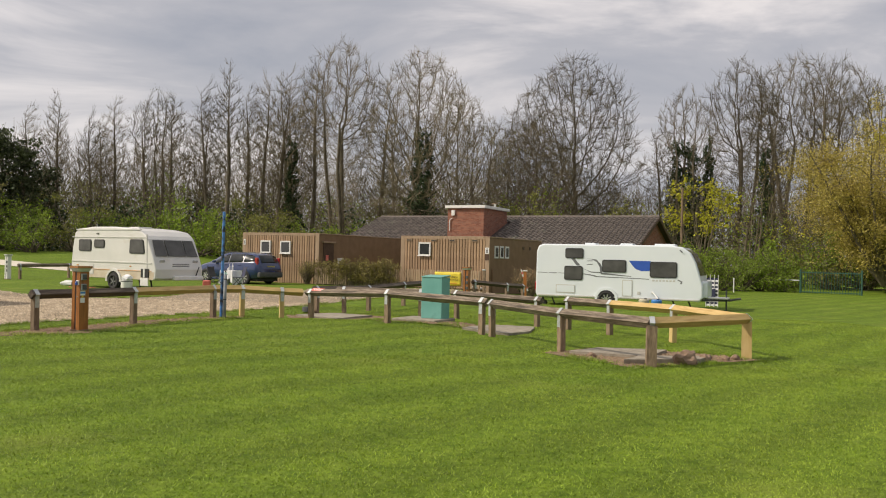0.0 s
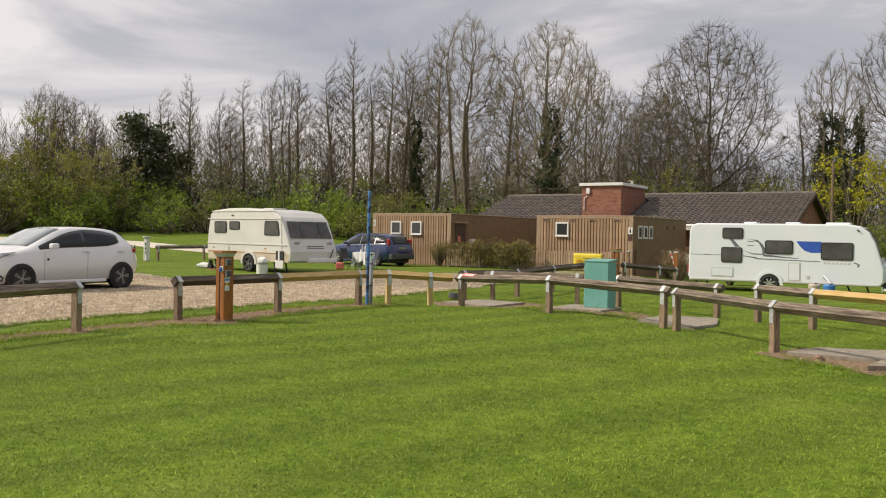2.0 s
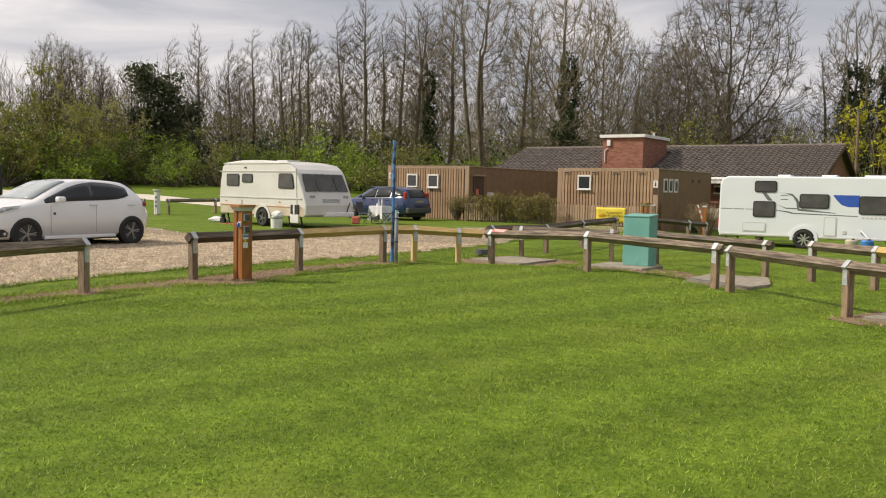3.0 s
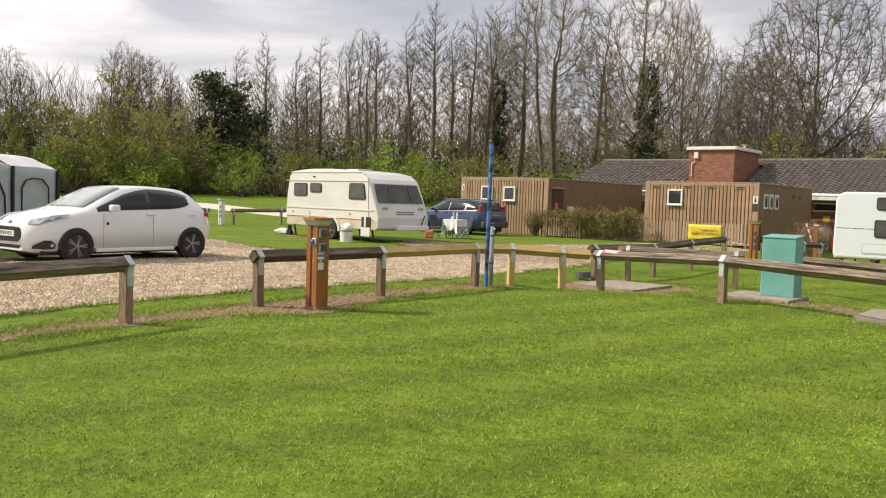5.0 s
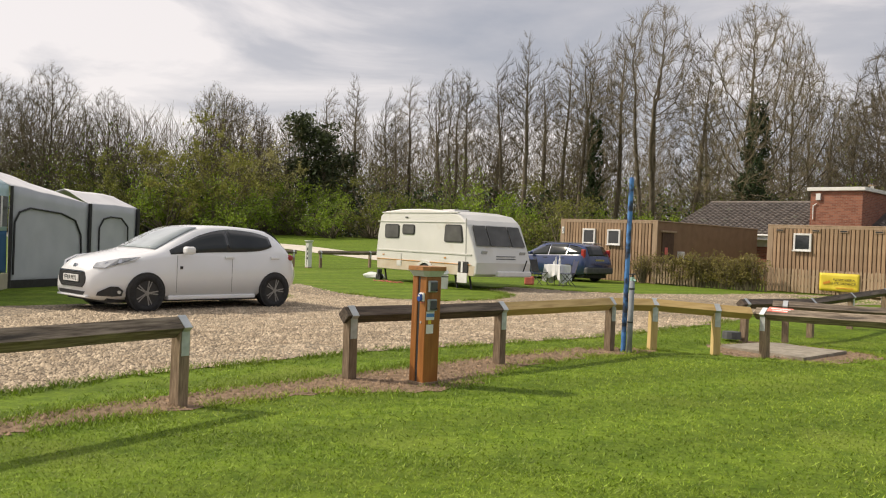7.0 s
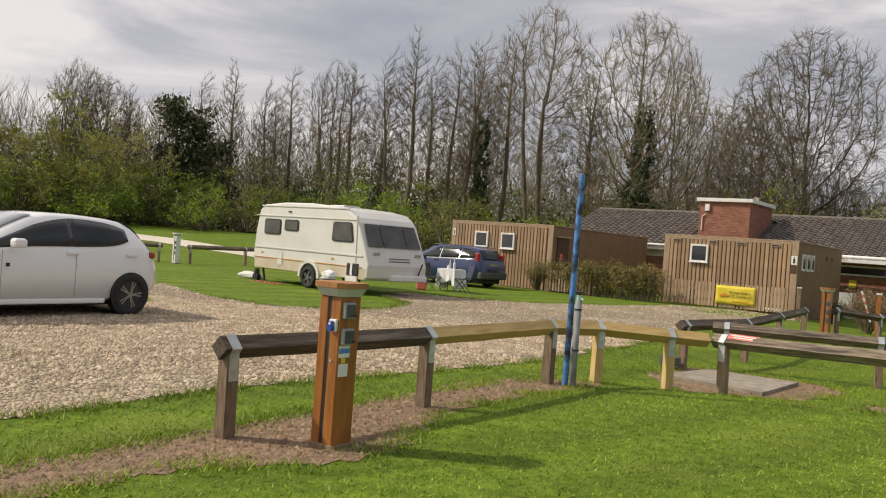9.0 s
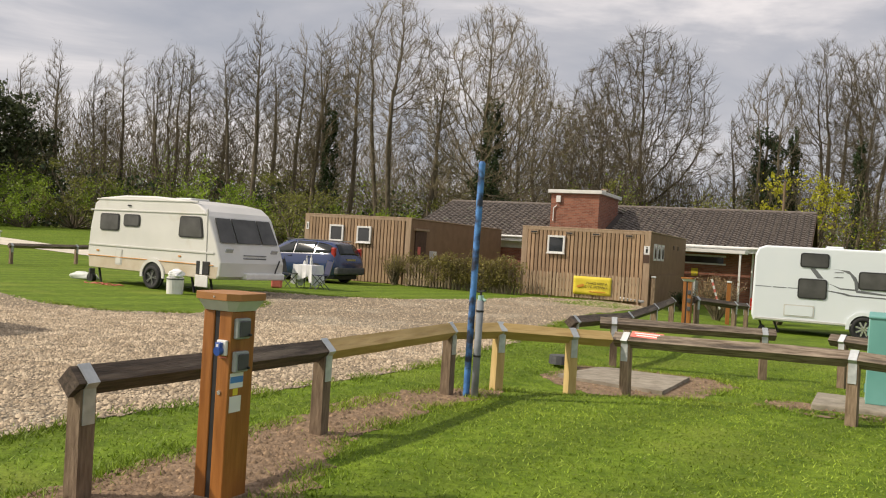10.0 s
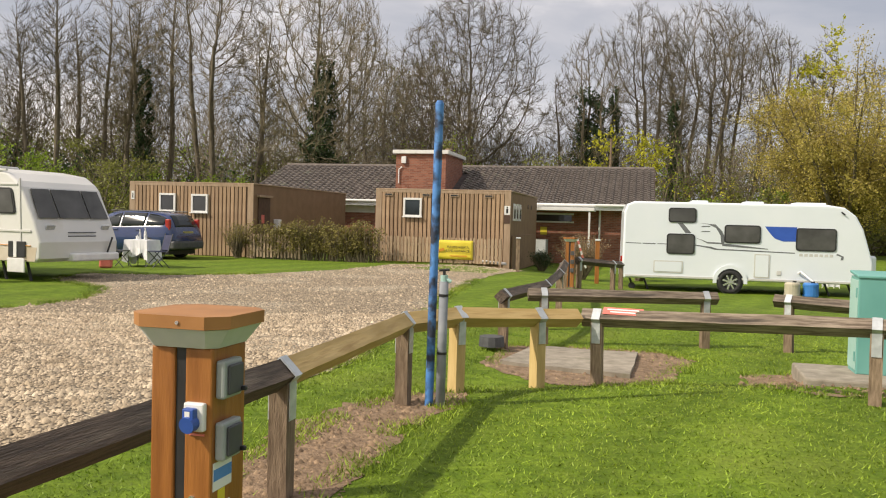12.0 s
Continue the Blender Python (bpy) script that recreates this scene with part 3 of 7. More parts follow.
def knee_rail(posts, rails, label, over=(0.12, 0.12)):
    """posts: (x, y, new?); rails: material for each bay. One run of fence."""
    x0, y0 = posts[0][:2]
    fence = thing("knee_rail_fence", pose(x0, y0, 0), label, "fence", "knee rails round the pitches")
    cnt = len(posts)
    for i, (x, y, fresh) in enumerate(posts):
        a = posts[max(0, i - 1)]
        b = posts[min(cnt - 1, i + 1)]
        yaw = math.degrees(math.atan2(b[1] - a[1], b[0] - a[0])) + 90
        lean = ((i * 37) % 7 - 3) * 0.35
        m = pose(x - x0, y - y0, ground_z(x, y), lean, lean * 0.5, yaw)
        shared("post", POST_NEW if fresh % 2 else POST_OLD, fence, m @ Matrix.Diagonal((1.55, 1.45, 1, 1)) if fresh > 1 else m)
        shared("strap", STRAP, fence, m, "galvanised strap")
    for i, material in enumerate(rails):
        a, b = Vector((*posts[i][:2], 0)), Vector((*posts[i + 1][:2], 0))
        d = (b - a)
        ext0 = over[0] if i == 0 else -0.004
        ext1 = over[1] if i == len(rails) - 1 else -0.004
        u = d.normalized()
        s, e = a - u * ext0, b + u * ext1
        za, zb = ground_z(a.x, a.y), ground_z(b.x, b.y)
        tilt = -math.degrees(math.atan2(zb - za, d.length))
        yaw = math.degrees(math.atan2(d.y, d.x))
        me = rail_mesh((e - s).length, material, i + x0)
        shared("rail", me, fence, pose(s.x - x0, s.y - y0, RAIL_Z + za, 0, tilt, yaw), "")
    return fence


knee_rail([(-9.6, 7.6, 0), (-8.55, 10.6, 0), (-7.81, 13.48, 0)], [RAILWOOD, RAILWOOD], "weathered brown knee rail beside the gravel drive", (0.12, 0.045))
knee_rail([(-7.19, 15.47, 0), (-6.13, 17.41, 0), (-5.12, 19.59, 0), (-4.58, 20.06, 1), (-3.72, 20.44, 1)], [DARKRAIL, NEWWOOD, NEWWOOD, NEWWOOD],
          "knee rail of dark old and fresh yellow timber beside the gravel", (0.1, 0.5))
fence_q = knee_rail([(-3.05, 20.63, 0), (-1.11, 19.21, 0), (0.93, 17.42, 0)], [RAILWOOD, RAILWOOD], "weathered knee rail with a small red notice", (0.16, 0.13))
knee_rail([(1.13, 17.15, 0), (2.2, 14.75, 0), (3.31, 12.93, 2), (5.24, 14.42, 3), (4.66, 16.95, 1), (3.68, 18.35, 0), (2.95, 19.45, 0)],
          [RAILWOOD, RAILWOOD, NEWWOOD, NEWWOOD, NEWWOOD, RAILWOOD], "knee rail round a pitch corner, partly of new yellow timber", (0.1, 0.1))
knee_rail([(0.45, 22.75, 0), (2.35, 20.5, 0)], [RAILWOOD], "weathered short knee rail behind the teal cabinet", (0.2, 0.15))
knee_rail([(-2.62, 23.5, 0), (-0.52, 23.15, 0)], [RAILWOOD], "weathered short knee rail behind a concrete slab", (0.22, 0.15))
knee_rail([(-3.3, 23.05, 0), (-2.1, 25.0, 0), (-1.2, 26.9, 0), (-0.2, 29.4, 0)], [DARKRAIL, DARKRAIL, DARKRAIL], "dark knee rail along the edge of the gravel", (0.16, 0.14))
knee_rail([(1.15, 32.1, 0), (2.4, 33.0, 0), (3.1, 34.1, 0)], [DARKRAIL, DARKRAIL], "dark knee rail beside the far electric bollard")
knee_rail([(-26.4, 37.4, 0), (-24.0, 39.05, 0), (-21.52, 40.65, 0)], [RAILWOOD, RAILWOOD], "weathered knee rail on the far pitch")
knee_rail([(-20.58, 41.36, 0), (-19.22, 43.6, 0), (-17.9, 45.8, 0)], [RAILWOOD, RAILWOOD], "weathered knee rail behind the old caravan")

notice = thing("rail_notice", pose(-2.87, 20.475, 0.655, 45, 0, math.degrees(math.atan2(-1.38, 2.0))), "small faded red notice fixed on the rail", "sign")
part("plate", bm_box(-0.19, 0.19, -0.042, 0.042, 0.0, 0.006), REDSIGN, notice)
for row, z in ((0.016, 0.3), (-0.014, 0.24)):
    part("text_bar", bm_box(-z / 2, z / 2, row - 0.007, row + 0.007, 0.0065, 0.008), WHITEPL, notice)

# ---- electric hook-up bollards ----


def chamfered_plate(bm, w, d, c, z0, z1, flare=0.0):
    ring = []
    for z, g in ((z0, 0.0), (z1, flare)):
        ww, dd, cc = w + g, d + g, c + g * 0.5
        pts = [(-ww + cc, -dd), (ww - cc, -dd), (ww, -dd + cc), (ww, dd - cc), (ww - cc, dd), (-ww + cc, dd), (-ww, dd - cc), (-ww, -dd + cc)]
        ring.append([bm.verts.new((x, y, z)) for x, y in pts])
    for i in range(8):
        j = (i + 1) % 8
        bm.faces.new((ring[0][i], ring[0][j], ring[1][j], ring[1][i]))
    bm.faces.new(ring[0][::-1])
    bm.faces.new(ring[1])
    return ring[1]


def hookup(x, y, rot, label, body_mat, detail=True):
    b = thing("electric_bollard", pose(x, y, ground_z(x, y), 0, 0, rot), label, "bollard", "electric hook-up bollards")
    h = 1.085
    w = 0.102
    bm = bmesh.new()
    box(bm, -w, -0.022, -w, w, -0.06, h, 0.006)
    part("left_board", bm, body_mat, b)
    bm = bmesh.new()
    box(bm, 0.012, w, -w, w, -0.06, h, 0.006)
    part("right_board", bm, body_mat, b)
    part("groove", bm_box(-0.021, 0.011, -w + 0.007, w - 0.007, -0.06, h - 0.004), BLACK, b, "black recessed strip")
    part("foot", bm_box(-w - 0.012, w + 0.012, -w - 0.012, w + 0.012, -0.06, 0.035, 0.006), OLDWOOD, b)
    bm = bmesh.new()
    chamfered_plate(bm, 0.112, 0.112, 0.028, h, h + 0.06, 0.042)
    part("cap_band", bm, GREYBAND, b, "grey flared band under the cap")
    bm = bmesh.new()
    top = chamfered_plate(bm, 0.162, 0.162, 0.055, h + 0.062, h + 0.10, 0.0)
    apex = bmesh.ops.inset_individual(bm, faces=[f for f in bm.faces if all(v in top for v in f.verts)], thickness=0.06, depth=0.02)
    part("cap", bm, STAINTOP if detail else body_mat, b, "orange-stained cap")
    part("screw", bm_tube((0.02, -0.162, h + 0.08), (0.02, -0.166, h + 0.08), 0.006), CHROME, b)
    if not detail:
        for z in (0.82, 0.62, 0.42):
            part("socket_cover", bm_box(0.02, 0.10, -w - 0.03, -w, z - 0.05, z + 0.05, 0.008), DARKGREY, b)
        return b
    sock = part("socket", bm_box(0.02, 0.088, -w - 0.022, -w, 0.84, 0.925, 0.006), WHITEPL, b, "white socket with blue lid")
    bm = bmesh.new()
    tube(bm, (0.05, -w - 0.022, 0.868), (0.048, -w - 0.05, 0.863), 0.027, 0.025, 16)
    box(bm, 0.03, 0.068, -w - 0.045, -w - 0.02, 0.88, 0.912, 0.004)
    part("socket_lid", bm, BLUELID, sock, "blue socket lid")
    part("lid_label", bm_box(0.04, 0.056, -w - 0.0465, -w - 0.0445, 0.888, 0.904), WHITEPL, sock)
    part("red_mark", bm_box(0.03, 0.08, -w - 0.003, -w, 0.824, 0.83), REDSIGN, b)
    part("lock", bm_tube((0.042, -w, 0.63), (0.042, -w - 0.006, 0.63), 0.013, seg=12), CHROME, b)
    for z in (0.99, 0.805):
        mb = part("breaker_box", bm_box(w, w + 0.032, -0.085, 0.025, z - 0.058, z + 0.058, 0.008), BREAKER, b, "grey breaker box with dark window")
        part("window", bm_box(w + 0.032, w + 0.042, -0.07, 0.015, z - 0.046, z + 0.044, 0.005), DARKGREY, mb)
        part("catch", bm_box(w + 0.042, w + 0.058, -0.005, 0.01, z - 0.042, z - 0.028, 0.003), BLACK, mb)
    st = part("sticker", bm_box(w, w + 0.002, -0.09, 0.02, 0.655, 0.74), WHITEPL, b, "white sticker with blue band")
    part("blue_band", bm_box(w + 0.002, w + 0.003, -0.088, 0.018, 0.685, 0.72), BLUEPOLE, st)
    part("yellow_label", bm_box(w, w + 0.002, -0.06, -0.02, 0.615, 0.653), YELLOW, b)
    part("white_label", bm_box(w, w + 0.003, -0.085, 0.01, 0.52, 0.61), WHITEPL, b)
    return b


hookup(-6.435, 15.6, -27, "orange-stained electric bollard with blue socket and sloping cap", STAINED)
hookup(0.85, 31.9, -27, "orange-stained electric bollard beside the dark rail", STAINED, False)
hookup(-20.75, 40.55, -27, "pale weathered electric bollard on the far pitch", WHITETRIM, False)

# ---- blue tap pole ----
pole = thing("standpipe_pole", pose(-4.92, 19.53, 0, 0.6, 0.5, 0), "tall pole with flaking blue paint and a lagged tap pipe", "pole")
bm = bmesh.new()
zs = np.linspace(-0.1, 2.4, 14)
for a, b in zip(zs[:-1], zs[1:]):
    tube(bm, (0, 0, a), (0, 0, b), 0.034, 0.034, 14, cap=False)
bmesh.ops.remove_doubles(bm, verts=bm.verts, dist=0.001)
part("shaft", bm, BLUEPOLE, pole, "flaking blue painted shaft", True)
part("top_cap", bm_tube((0, 0, 2.39), (0, 0, 2.42), 0.036, 0.022, 14), BLUEPOLE, pole)
bm = bmesh.new()
tube(bm, (0.085, -0.03, -0.08), (0.08, -0.03, 1.0), 0.038, 0.036, 14)
part("lagged_pipe", bm, LAGGING, pole, "grey foam-lagged pipe", True)
for z in (0.42, 0.88):
    part("tape_band", bm_tube((0.085 - z * 0.005, -0.03, z), (0.085 - z * 0.005, -0.03, z + 0.02), 0.0405, 0.0405, 14), BLACK, pole)
bm = bmesh.new()
tube(bm, (0.08, -0.03, 1.0), (0.08, -0.03, 1.05), 0.028, 0.03, 12)
tube(bm, (0.08, -0.03, 1.03), (0.13, -0.06, 1.0), 0.016, 0.014, 10)
part("tap", bm, TEALPALE, pole, "pale tap body")
bm = bmesh.new()
tube(bm, (0.08, -0.03, 1.05), (0.08, -0.03, 1.085), 0.012, 0.012, 8)
tube(bm, (0.04, -0.02, 1.085), (0.12, -0.04, 1.095), 0.010, 0.010, 8)
part("tap_handle", bm, BLACK, pole)

# ---- slabs, plinth, teal cabinet ----


def slab(name, corners, z0, z1, material, label, seed):
    bm = bmesh.new()
    rnd = random.Random(seed)
    pts = ragged(corners, 0.18, 0.012, seed)
    a = [bm.verts.new((x, y, ground_z(x, y) + z0)) for x, y in pts]
    b = [bm.verts.new((x + rnd.uniform(-.006, .006), y, ground_z(x, y) + z1 + rnd.uniform(-.004, .004))) for x, y in pts]
    k = len(pts)
    for i in range(k):
        j = (i + 1) % k
        bm.faces.new((a[i], a[j], b[j], b[i]))
    f = bm.faces.new(b)
    bmesh.ops.recalc_face_normals(bm, faces=bm.faces)
    bmesh.ops.triangulate(bm, faces=[f])
    ob = new(name, mesh_of(bm, name, material))
    return tagged(ob, label, "slab")


slab("concrete_slab", [(-3.65, 21.95), (-2.88, 23.1), (-1.75, 22.5), (-2.5, 21.1)], -0.1, 0.055, CONCRETE, "worn concrete slab set in the grass", 11)
slab("concrete_slab", [(0.55, 18.1), (1.25, 19.9), (2.2, 19.5), (2.0, 18.3), (1.5, 17.6)], -0.1, 0.05, CONCRETE, "broken concrete slab beside the plinth", 12)
slab("concrete_slab", [(2.3, 14.45), (2.9, 15.2), (4.05, 15.0), (3.5, 13.9)], -0.1, 0.05, CONCRETE, "worn concrete slab in a patch of soil", 13)
slab("concrete_slab", [(2.95, 13.15), (3.3, 13.75), (4.5, 13.95), (4.2, 13.45)], -0.1, 0.075, CONCRETE, "loose concrete slab lying in the soil", 14)
plinth = new("concrete_plinth", mesh_of(bm_box(-0.80, 0.36, -0.72, 0.30, -0.3, 0.05, 0.02), "concrete_plinth", CONCRETE))
plinth.matrix_basis = pose(-0.05, 20.47, 0, 0, 0, ROT)
tagged(plinth, "rough concrete plinth under the teal cabinet", "plinth")

cab = thing("service_cabinet", pose(-0.07, 20.43, 0.05, 0, 0, ROT) @ Matrix.Diagonal((0.83, 0.83, 0.97, 1)), "teal painted metal service cabinet with sloping lid", "cabinet")
bm = bmesh.new()
extrude_profile(bm, [(-0.325, 0), (0.325, 0), (0.325, 1.0), (-0.325, 1.0)], -0.245, 0.245, bev=0.01)
part("body", bm, TEAL, cab)
bm = bmesh.new()
box(bm, -0.34, 0.34, -0.262, 0.262, 0.0, 0.028, 0.008, pose(0, 0, 1.01, 4, 0, 0))
part("lid", bm, TEAL, cab, "sloping teal lid")
door = part("door", bm_box(-0.337, -0.325, -0.225, 0.225, 0.04, 0.97, 0.003), TEALPALE, cab, "pale teal door")
for z in (0.18, 0.84):
    part("hinge", bm_box(-0.35, -0.337, -0.225, -0.185, z - 0.05, z + 0.05, 0.003), TEAL, door)
part("latch", bm_box(-0.355, -0.337, 0.14, 0.2, 0.46, 0.52, 0.004), BLUEPOLE, door)


def lump(r, seed, squash=0.75):
    bm = bmesh.new()
    bmesh.ops.create_icosphere(bm, subdivisions=3, radius=r)
    for v in bm.verts:
        q = v.co.normalized()
        s = 1 + 0.35 * noise.noise(q * 1.6 + Vector((seed, 0, 0))) + 0.12 * noise.noise(q * 5 + Vector((seed, 3, 0)))
        v.co = Vector((q.x * r * s, q.y * r * s * 0.85, max(-r * 0.45, q.z * r * s * squash)))
    return bm


for i, (x, y, r) in enumerate(((3.95, 13.35, 0.19), (4.35, 13.75, 0.10), (4.75, 13.95, 0.07), (2.6, 14.0, 0.07), (4.95, 14.1, 0.08), (4.55, 14.2, 0.06))):
    ob = new("rubble_rock", mesh_of(lump(r, i * 3.7, 0.8), "rubble_rock", ROCK))
    ob.matrix_basis = pose(x, y, ground_z(x, y) + r * 0.36, 0, 0, i * 50)
    tagged(ob, "brown rough rubble rock lying on bare soil", "rock", "rubble on the soil")
kerb = new("timber_block", mesh_of(bm_tube((0, 0, -0.02), (0, 0, 0.1), 0.16, 0.15, 12), "timber_block", DARKGREY))
kerb.matrix_basis = pose(-3.5, 22.85, 0)
tagged(kerb, "low dark round stump at the foot of a post", "stump")

# ---- timber-clad cabins ----


def window_set(parent, x, z, w, h, y, frame_mat=WHITEPL, glass=GLASS, name="window"):
    win = part(name, bm_box(x - w / 2, x + w / 2, y - 0.05, y - 0.002, z - h / 2, z + h / 2, 0.006), glass, parent, "white-framed window")
    t = 0.07
    for nm, a in (("frame_top", (x - w / 2 - t, x + w / 2 + t, z + h / 2, z + h / 2 + t)), ("frame_bottom", (x - w / 2 - t, x + w / 2 + t, z - h / 2 - t, z - h / 2)),
                  ("frame_left", (x - w / 2 - t, x - w / 2, z - h / 2, z + h / 2)), ("frame_right", (x + w / 2, x + w / 2 + t, z - h / 2, z + h / 2))):
        part(nm, bm_box(a[0], a[1], y - 0.075, y, a[2], a[3], 0.005), frame_mat, win)
    part("sill", bm_box(x - w / 2 - t - 0.03, x + w / 2 + t + 0.03, y - 0.11, y - 0.076, z - h / 2 - t - 0.02, z - h / 2 - t + 0.015, 0.004), frame_mat, win)
    return win


def cabin(x, y, width, depth, height, label, windows, vents, seed):
    """Local x along the clad front, y backwards, z up; (x, y) is the front's end with the signs."""
    c = thing("timber_cabin", pose(x, y, 0, 0, 0, ROT + 2), label, "cabin", "timber-clad cabins")
    bm = bmesh.new()
    box(bm, -width, -0.002, 0.0, depth, -0.3, height - 0.05)
    part("body", bm, SIDEPANEL, c, "plain brown side and back panels")
    # backing board, its colour darkened for the shade in the slat gaps
    part("front_backing", bm_box(-width + 0.2, -0.2, -0.022, -0.002, 0.02, height - 0.1), CLADSHADE, c)
    part("roof", bm_box(-width - 0.03, 0.03, -0.05, depth + 0.03, height - 0.046, height, 0.01), CLADTRIM, c, "flat roof with timber edge")
    for nm, a, b in (("corner_post", -width - 0.02, -width + 0.2), ("corner_post", -0.2, 0.02)):
        part(nm, bm_box(a, b, -0.06, -0.002, -0.25, height - 0.048, 0.006), CLADTRIM, c)
    pitch = 0.15
    cnt = int((width - 0.4) / pitch)
    half = mesh_of(bm_box(0, 0.11, -0.052, -0.0225, 0.0, height - 0.12), "cladding_slat", CLAD)
    rnd = random.Random(seed)
    for i in range(cnt):
        sx = -width + 0.215 + i * pitch
        shared("cladding_slat", half, c, pose(sx, rnd.uniform(-0.005, 0.0), 0.02 + rnd.uniform(-0.01, 0.004)))
    part("fascia", bm_box(-width + 0.2, -0.2, -0.062, -0.051, height - 0.14, height - 0.048, 0.003), CLADTRIM, c)
    for wx, wz, ww, wh in windows:
        window_set(c, wx, wz, ww, wh, -0.05)
    for vx in vents:
        v = part("vent", bm_box(vx - 0.15, vx + 0.15, -0.085, -0.063, height - 0.26, height - 0.16, 0.004), CLADTRIM, c)
        part("slot", bm_box(vx - 0.12, vx + 0.12, -0.09, -0.0855, height - 0.235, height - 0.185), BLACK, v)
    return c


cabin_b = cabin(2.05, 41.0, 4.75, 7.5, 2.55, "timber-clad washroom cabin with one front window and a yellow banner", [(-3.42, 1.9, 0.52, 0.52)], (-4.3, -2.95, -1.95, -0.75), 1)
for i, sy in enumerate((0.85, 1.55, 2.25)):
    w = part("side_window", bm_box(-0.002, 0.03, sy - 0.24, sy + 0.24, 1.52, 2.12, 0.004), WHITEPL, cabin_b, "narrow white-framed side window")
    part("pane", bm_box(0.031, 0.034, sy - 0.16, sy + 0.16, 1.6, 2.05), SMOKED, w)
for sy in (4.6, 5.6):
    part("side_vent", bm_box(-0.002, 0.02, sy - 0.12, sy + 0.12, 2.0, 2.16, 0.004), BRONZE, cabin_b)
sign = part("washroom_sign", bm_box(-0.2, 0.0, -0.072, -0.061, 1.72, 2.02), WHITEPL, cabin_b, "white sign with a black figure")
bm = bmesh.new()
tube(bm, (-0.1, -0.0725, 1.965), (-0.1, -0.075, 1.965), 0.028, seg=12)
box(bm, -0.135, -0.065, -0.075, -0.0725, 1.77, 1.925)
part("pictogram", bm, BLACK, sign)
part("lower_sign", bm_box(-0.2, 0.0, -0.072, -0.061, 1.42, 1.70), BRONZE, cabin_b, "dark sign with small red emblem")
part("waste_pipe", bm_tube((-0.9, -0.25, 0.12), (-0.05, -0.3, 0.06), 0.05), WHITEPL, cabin_b)
part("skirting_panel", bm_box(0.02, 0.06, 0.3, 6.5, -0.25, 1.0), SIDEPANEL, cabin_b, "low brown fence panel along the side")

cabin_a = cabin(-6.5, 43.7, 4.8, 9.6, 2.6, "timber-clad cabin with two front windows and a dark side door", [(-3.28, 1.86, 0.5, 0.52), (-2.02, 1.85, 0.5, 0.52)], (), 2)
d = part("side_door", bm_box(-0.002, 0.05, 0.35, 1.3, 0.05, 2.1, 0.01), BRONZE, cabin_a, "dark brown side door")
part("door_sign", bm_box(0.051, 0.056, 0.55, 0.8, 1.2, 1.5), REDSIGN, d)
part("door_canopy", bm_box(-0.002, 0.12, 0.25, 1.4, 2.12, 2.2, 0.01), CLADTRIM, cabin_a)
part("unit", bm_box(-0.002, 0.2, 1.7, 2.0, 0.95, 1.35, 0.02), WHITEPL, cabin_a, "white wall unit")
s2 = part("wall_sign", bm_box(-4.74, -4.62, -0.072, -0.061, 1.95, 2.25), WHITEPL, cabin_a, "small white sign")
part("figure", bm_box(-4.70, -4.66, -0.075, -0.0725, 2.0, 2.18), BLACK, s2)

# ---- brick house with tiled roof ----
# local frame: x along the front, y backwards
HX0, HX1 = -30.1, -10.6
house = thing("brick_building", pose(0, 0, 0, 0, 0, -25), "long low brick building with brown tiled roof", "building")
FRONT, RIDGE, BACK, EAVE_Z, RIDGE_Z = 48.2, 53.1, 58.0, 2.45, 4.25
part("wall", bm_box(HX0 + 0.3, HX1 - 0.3, FRONT, BACK, -0.6, EAVE_Z), BRICKWALL, house, "brick wall")
for xg in (HX0 + 0.3, HX1 - 0.32):
    bm = bmesh.new()
    a = [bm.verts.new((xg, y, z)) for y, z in ((FRONT, EAVE_Z), (BACK, EAVE_Z), (RIDGE, RIDGE_Z - 0.1))]
    b = [bm.verts.new((xg + 0.02, y, z)) for y, z in ((FRONT, EAVE_Z), (BACK, EAVE_Z), (RIDGE, RIDGE_Z - 0.1))]
    bm.faces.new(a), bm.faces.new(b[::-1])
    for i in range(3):
        bm.faces.new((a[i], a[(i + 1) % 3], b[(i + 1) % 3], b[i]))
    part("gable", bm, BRICKWALL, house)
bm = bmesh.new()
for s in (-1, 1):
    yo = RIDGE + s * (RIDGE - FRONT + 0.55)
    zo = EAVE_Z - 0.12
    vs = [bm.verts.new(p) for p in ((HX0, RIDGE, RIDGE_Z), (HX1, RIDGE, RIDGE_Z), (HX1, yo, zo), (HX0, yo, zo), (HX0, RIDGE, RIDGE_Z - 0.1), (HX1, RIDGE, RIDGE_Z - 0.1), (HX1, yo, zo - 0.1), (HX0, yo, zo - 0.1))]
    for q in ((0, 1, 2, 3), (7, 6, 5, 4), (0, 3, 7, 4), (1, 5, 6, 2), (3, 2, 6, 7)):
        bm.faces.new([vs[i] for i in q])
bmesh.ops.recalc_face_normals(bm, faces=bm.faces)
part("roof", bm, ROOFDECK, house, "brown tiled pitched roof")
part("fascia", bm_box(HX0, HX1, FRONT - 0.60, FRONT - 0.56, EAVE_Z - 0.36, EAVE_Z - 0.1, 0.004), WHITETRIM, house, "white fascia board")
part("soffit", bm_box(HX0, HX1, FRONT - 0.56, FRONT, EAVE_Z - 0.34, EAVE_Z - 0.3), WHITETRIM, house)
part("gutter", bm_tube((HX0, FRONT - 0.66, EAVE_Z - 0.14), (HX1, FRONT - 0.66, EAVE_Z - 0.14), 0.06), WHITETRIM, house)
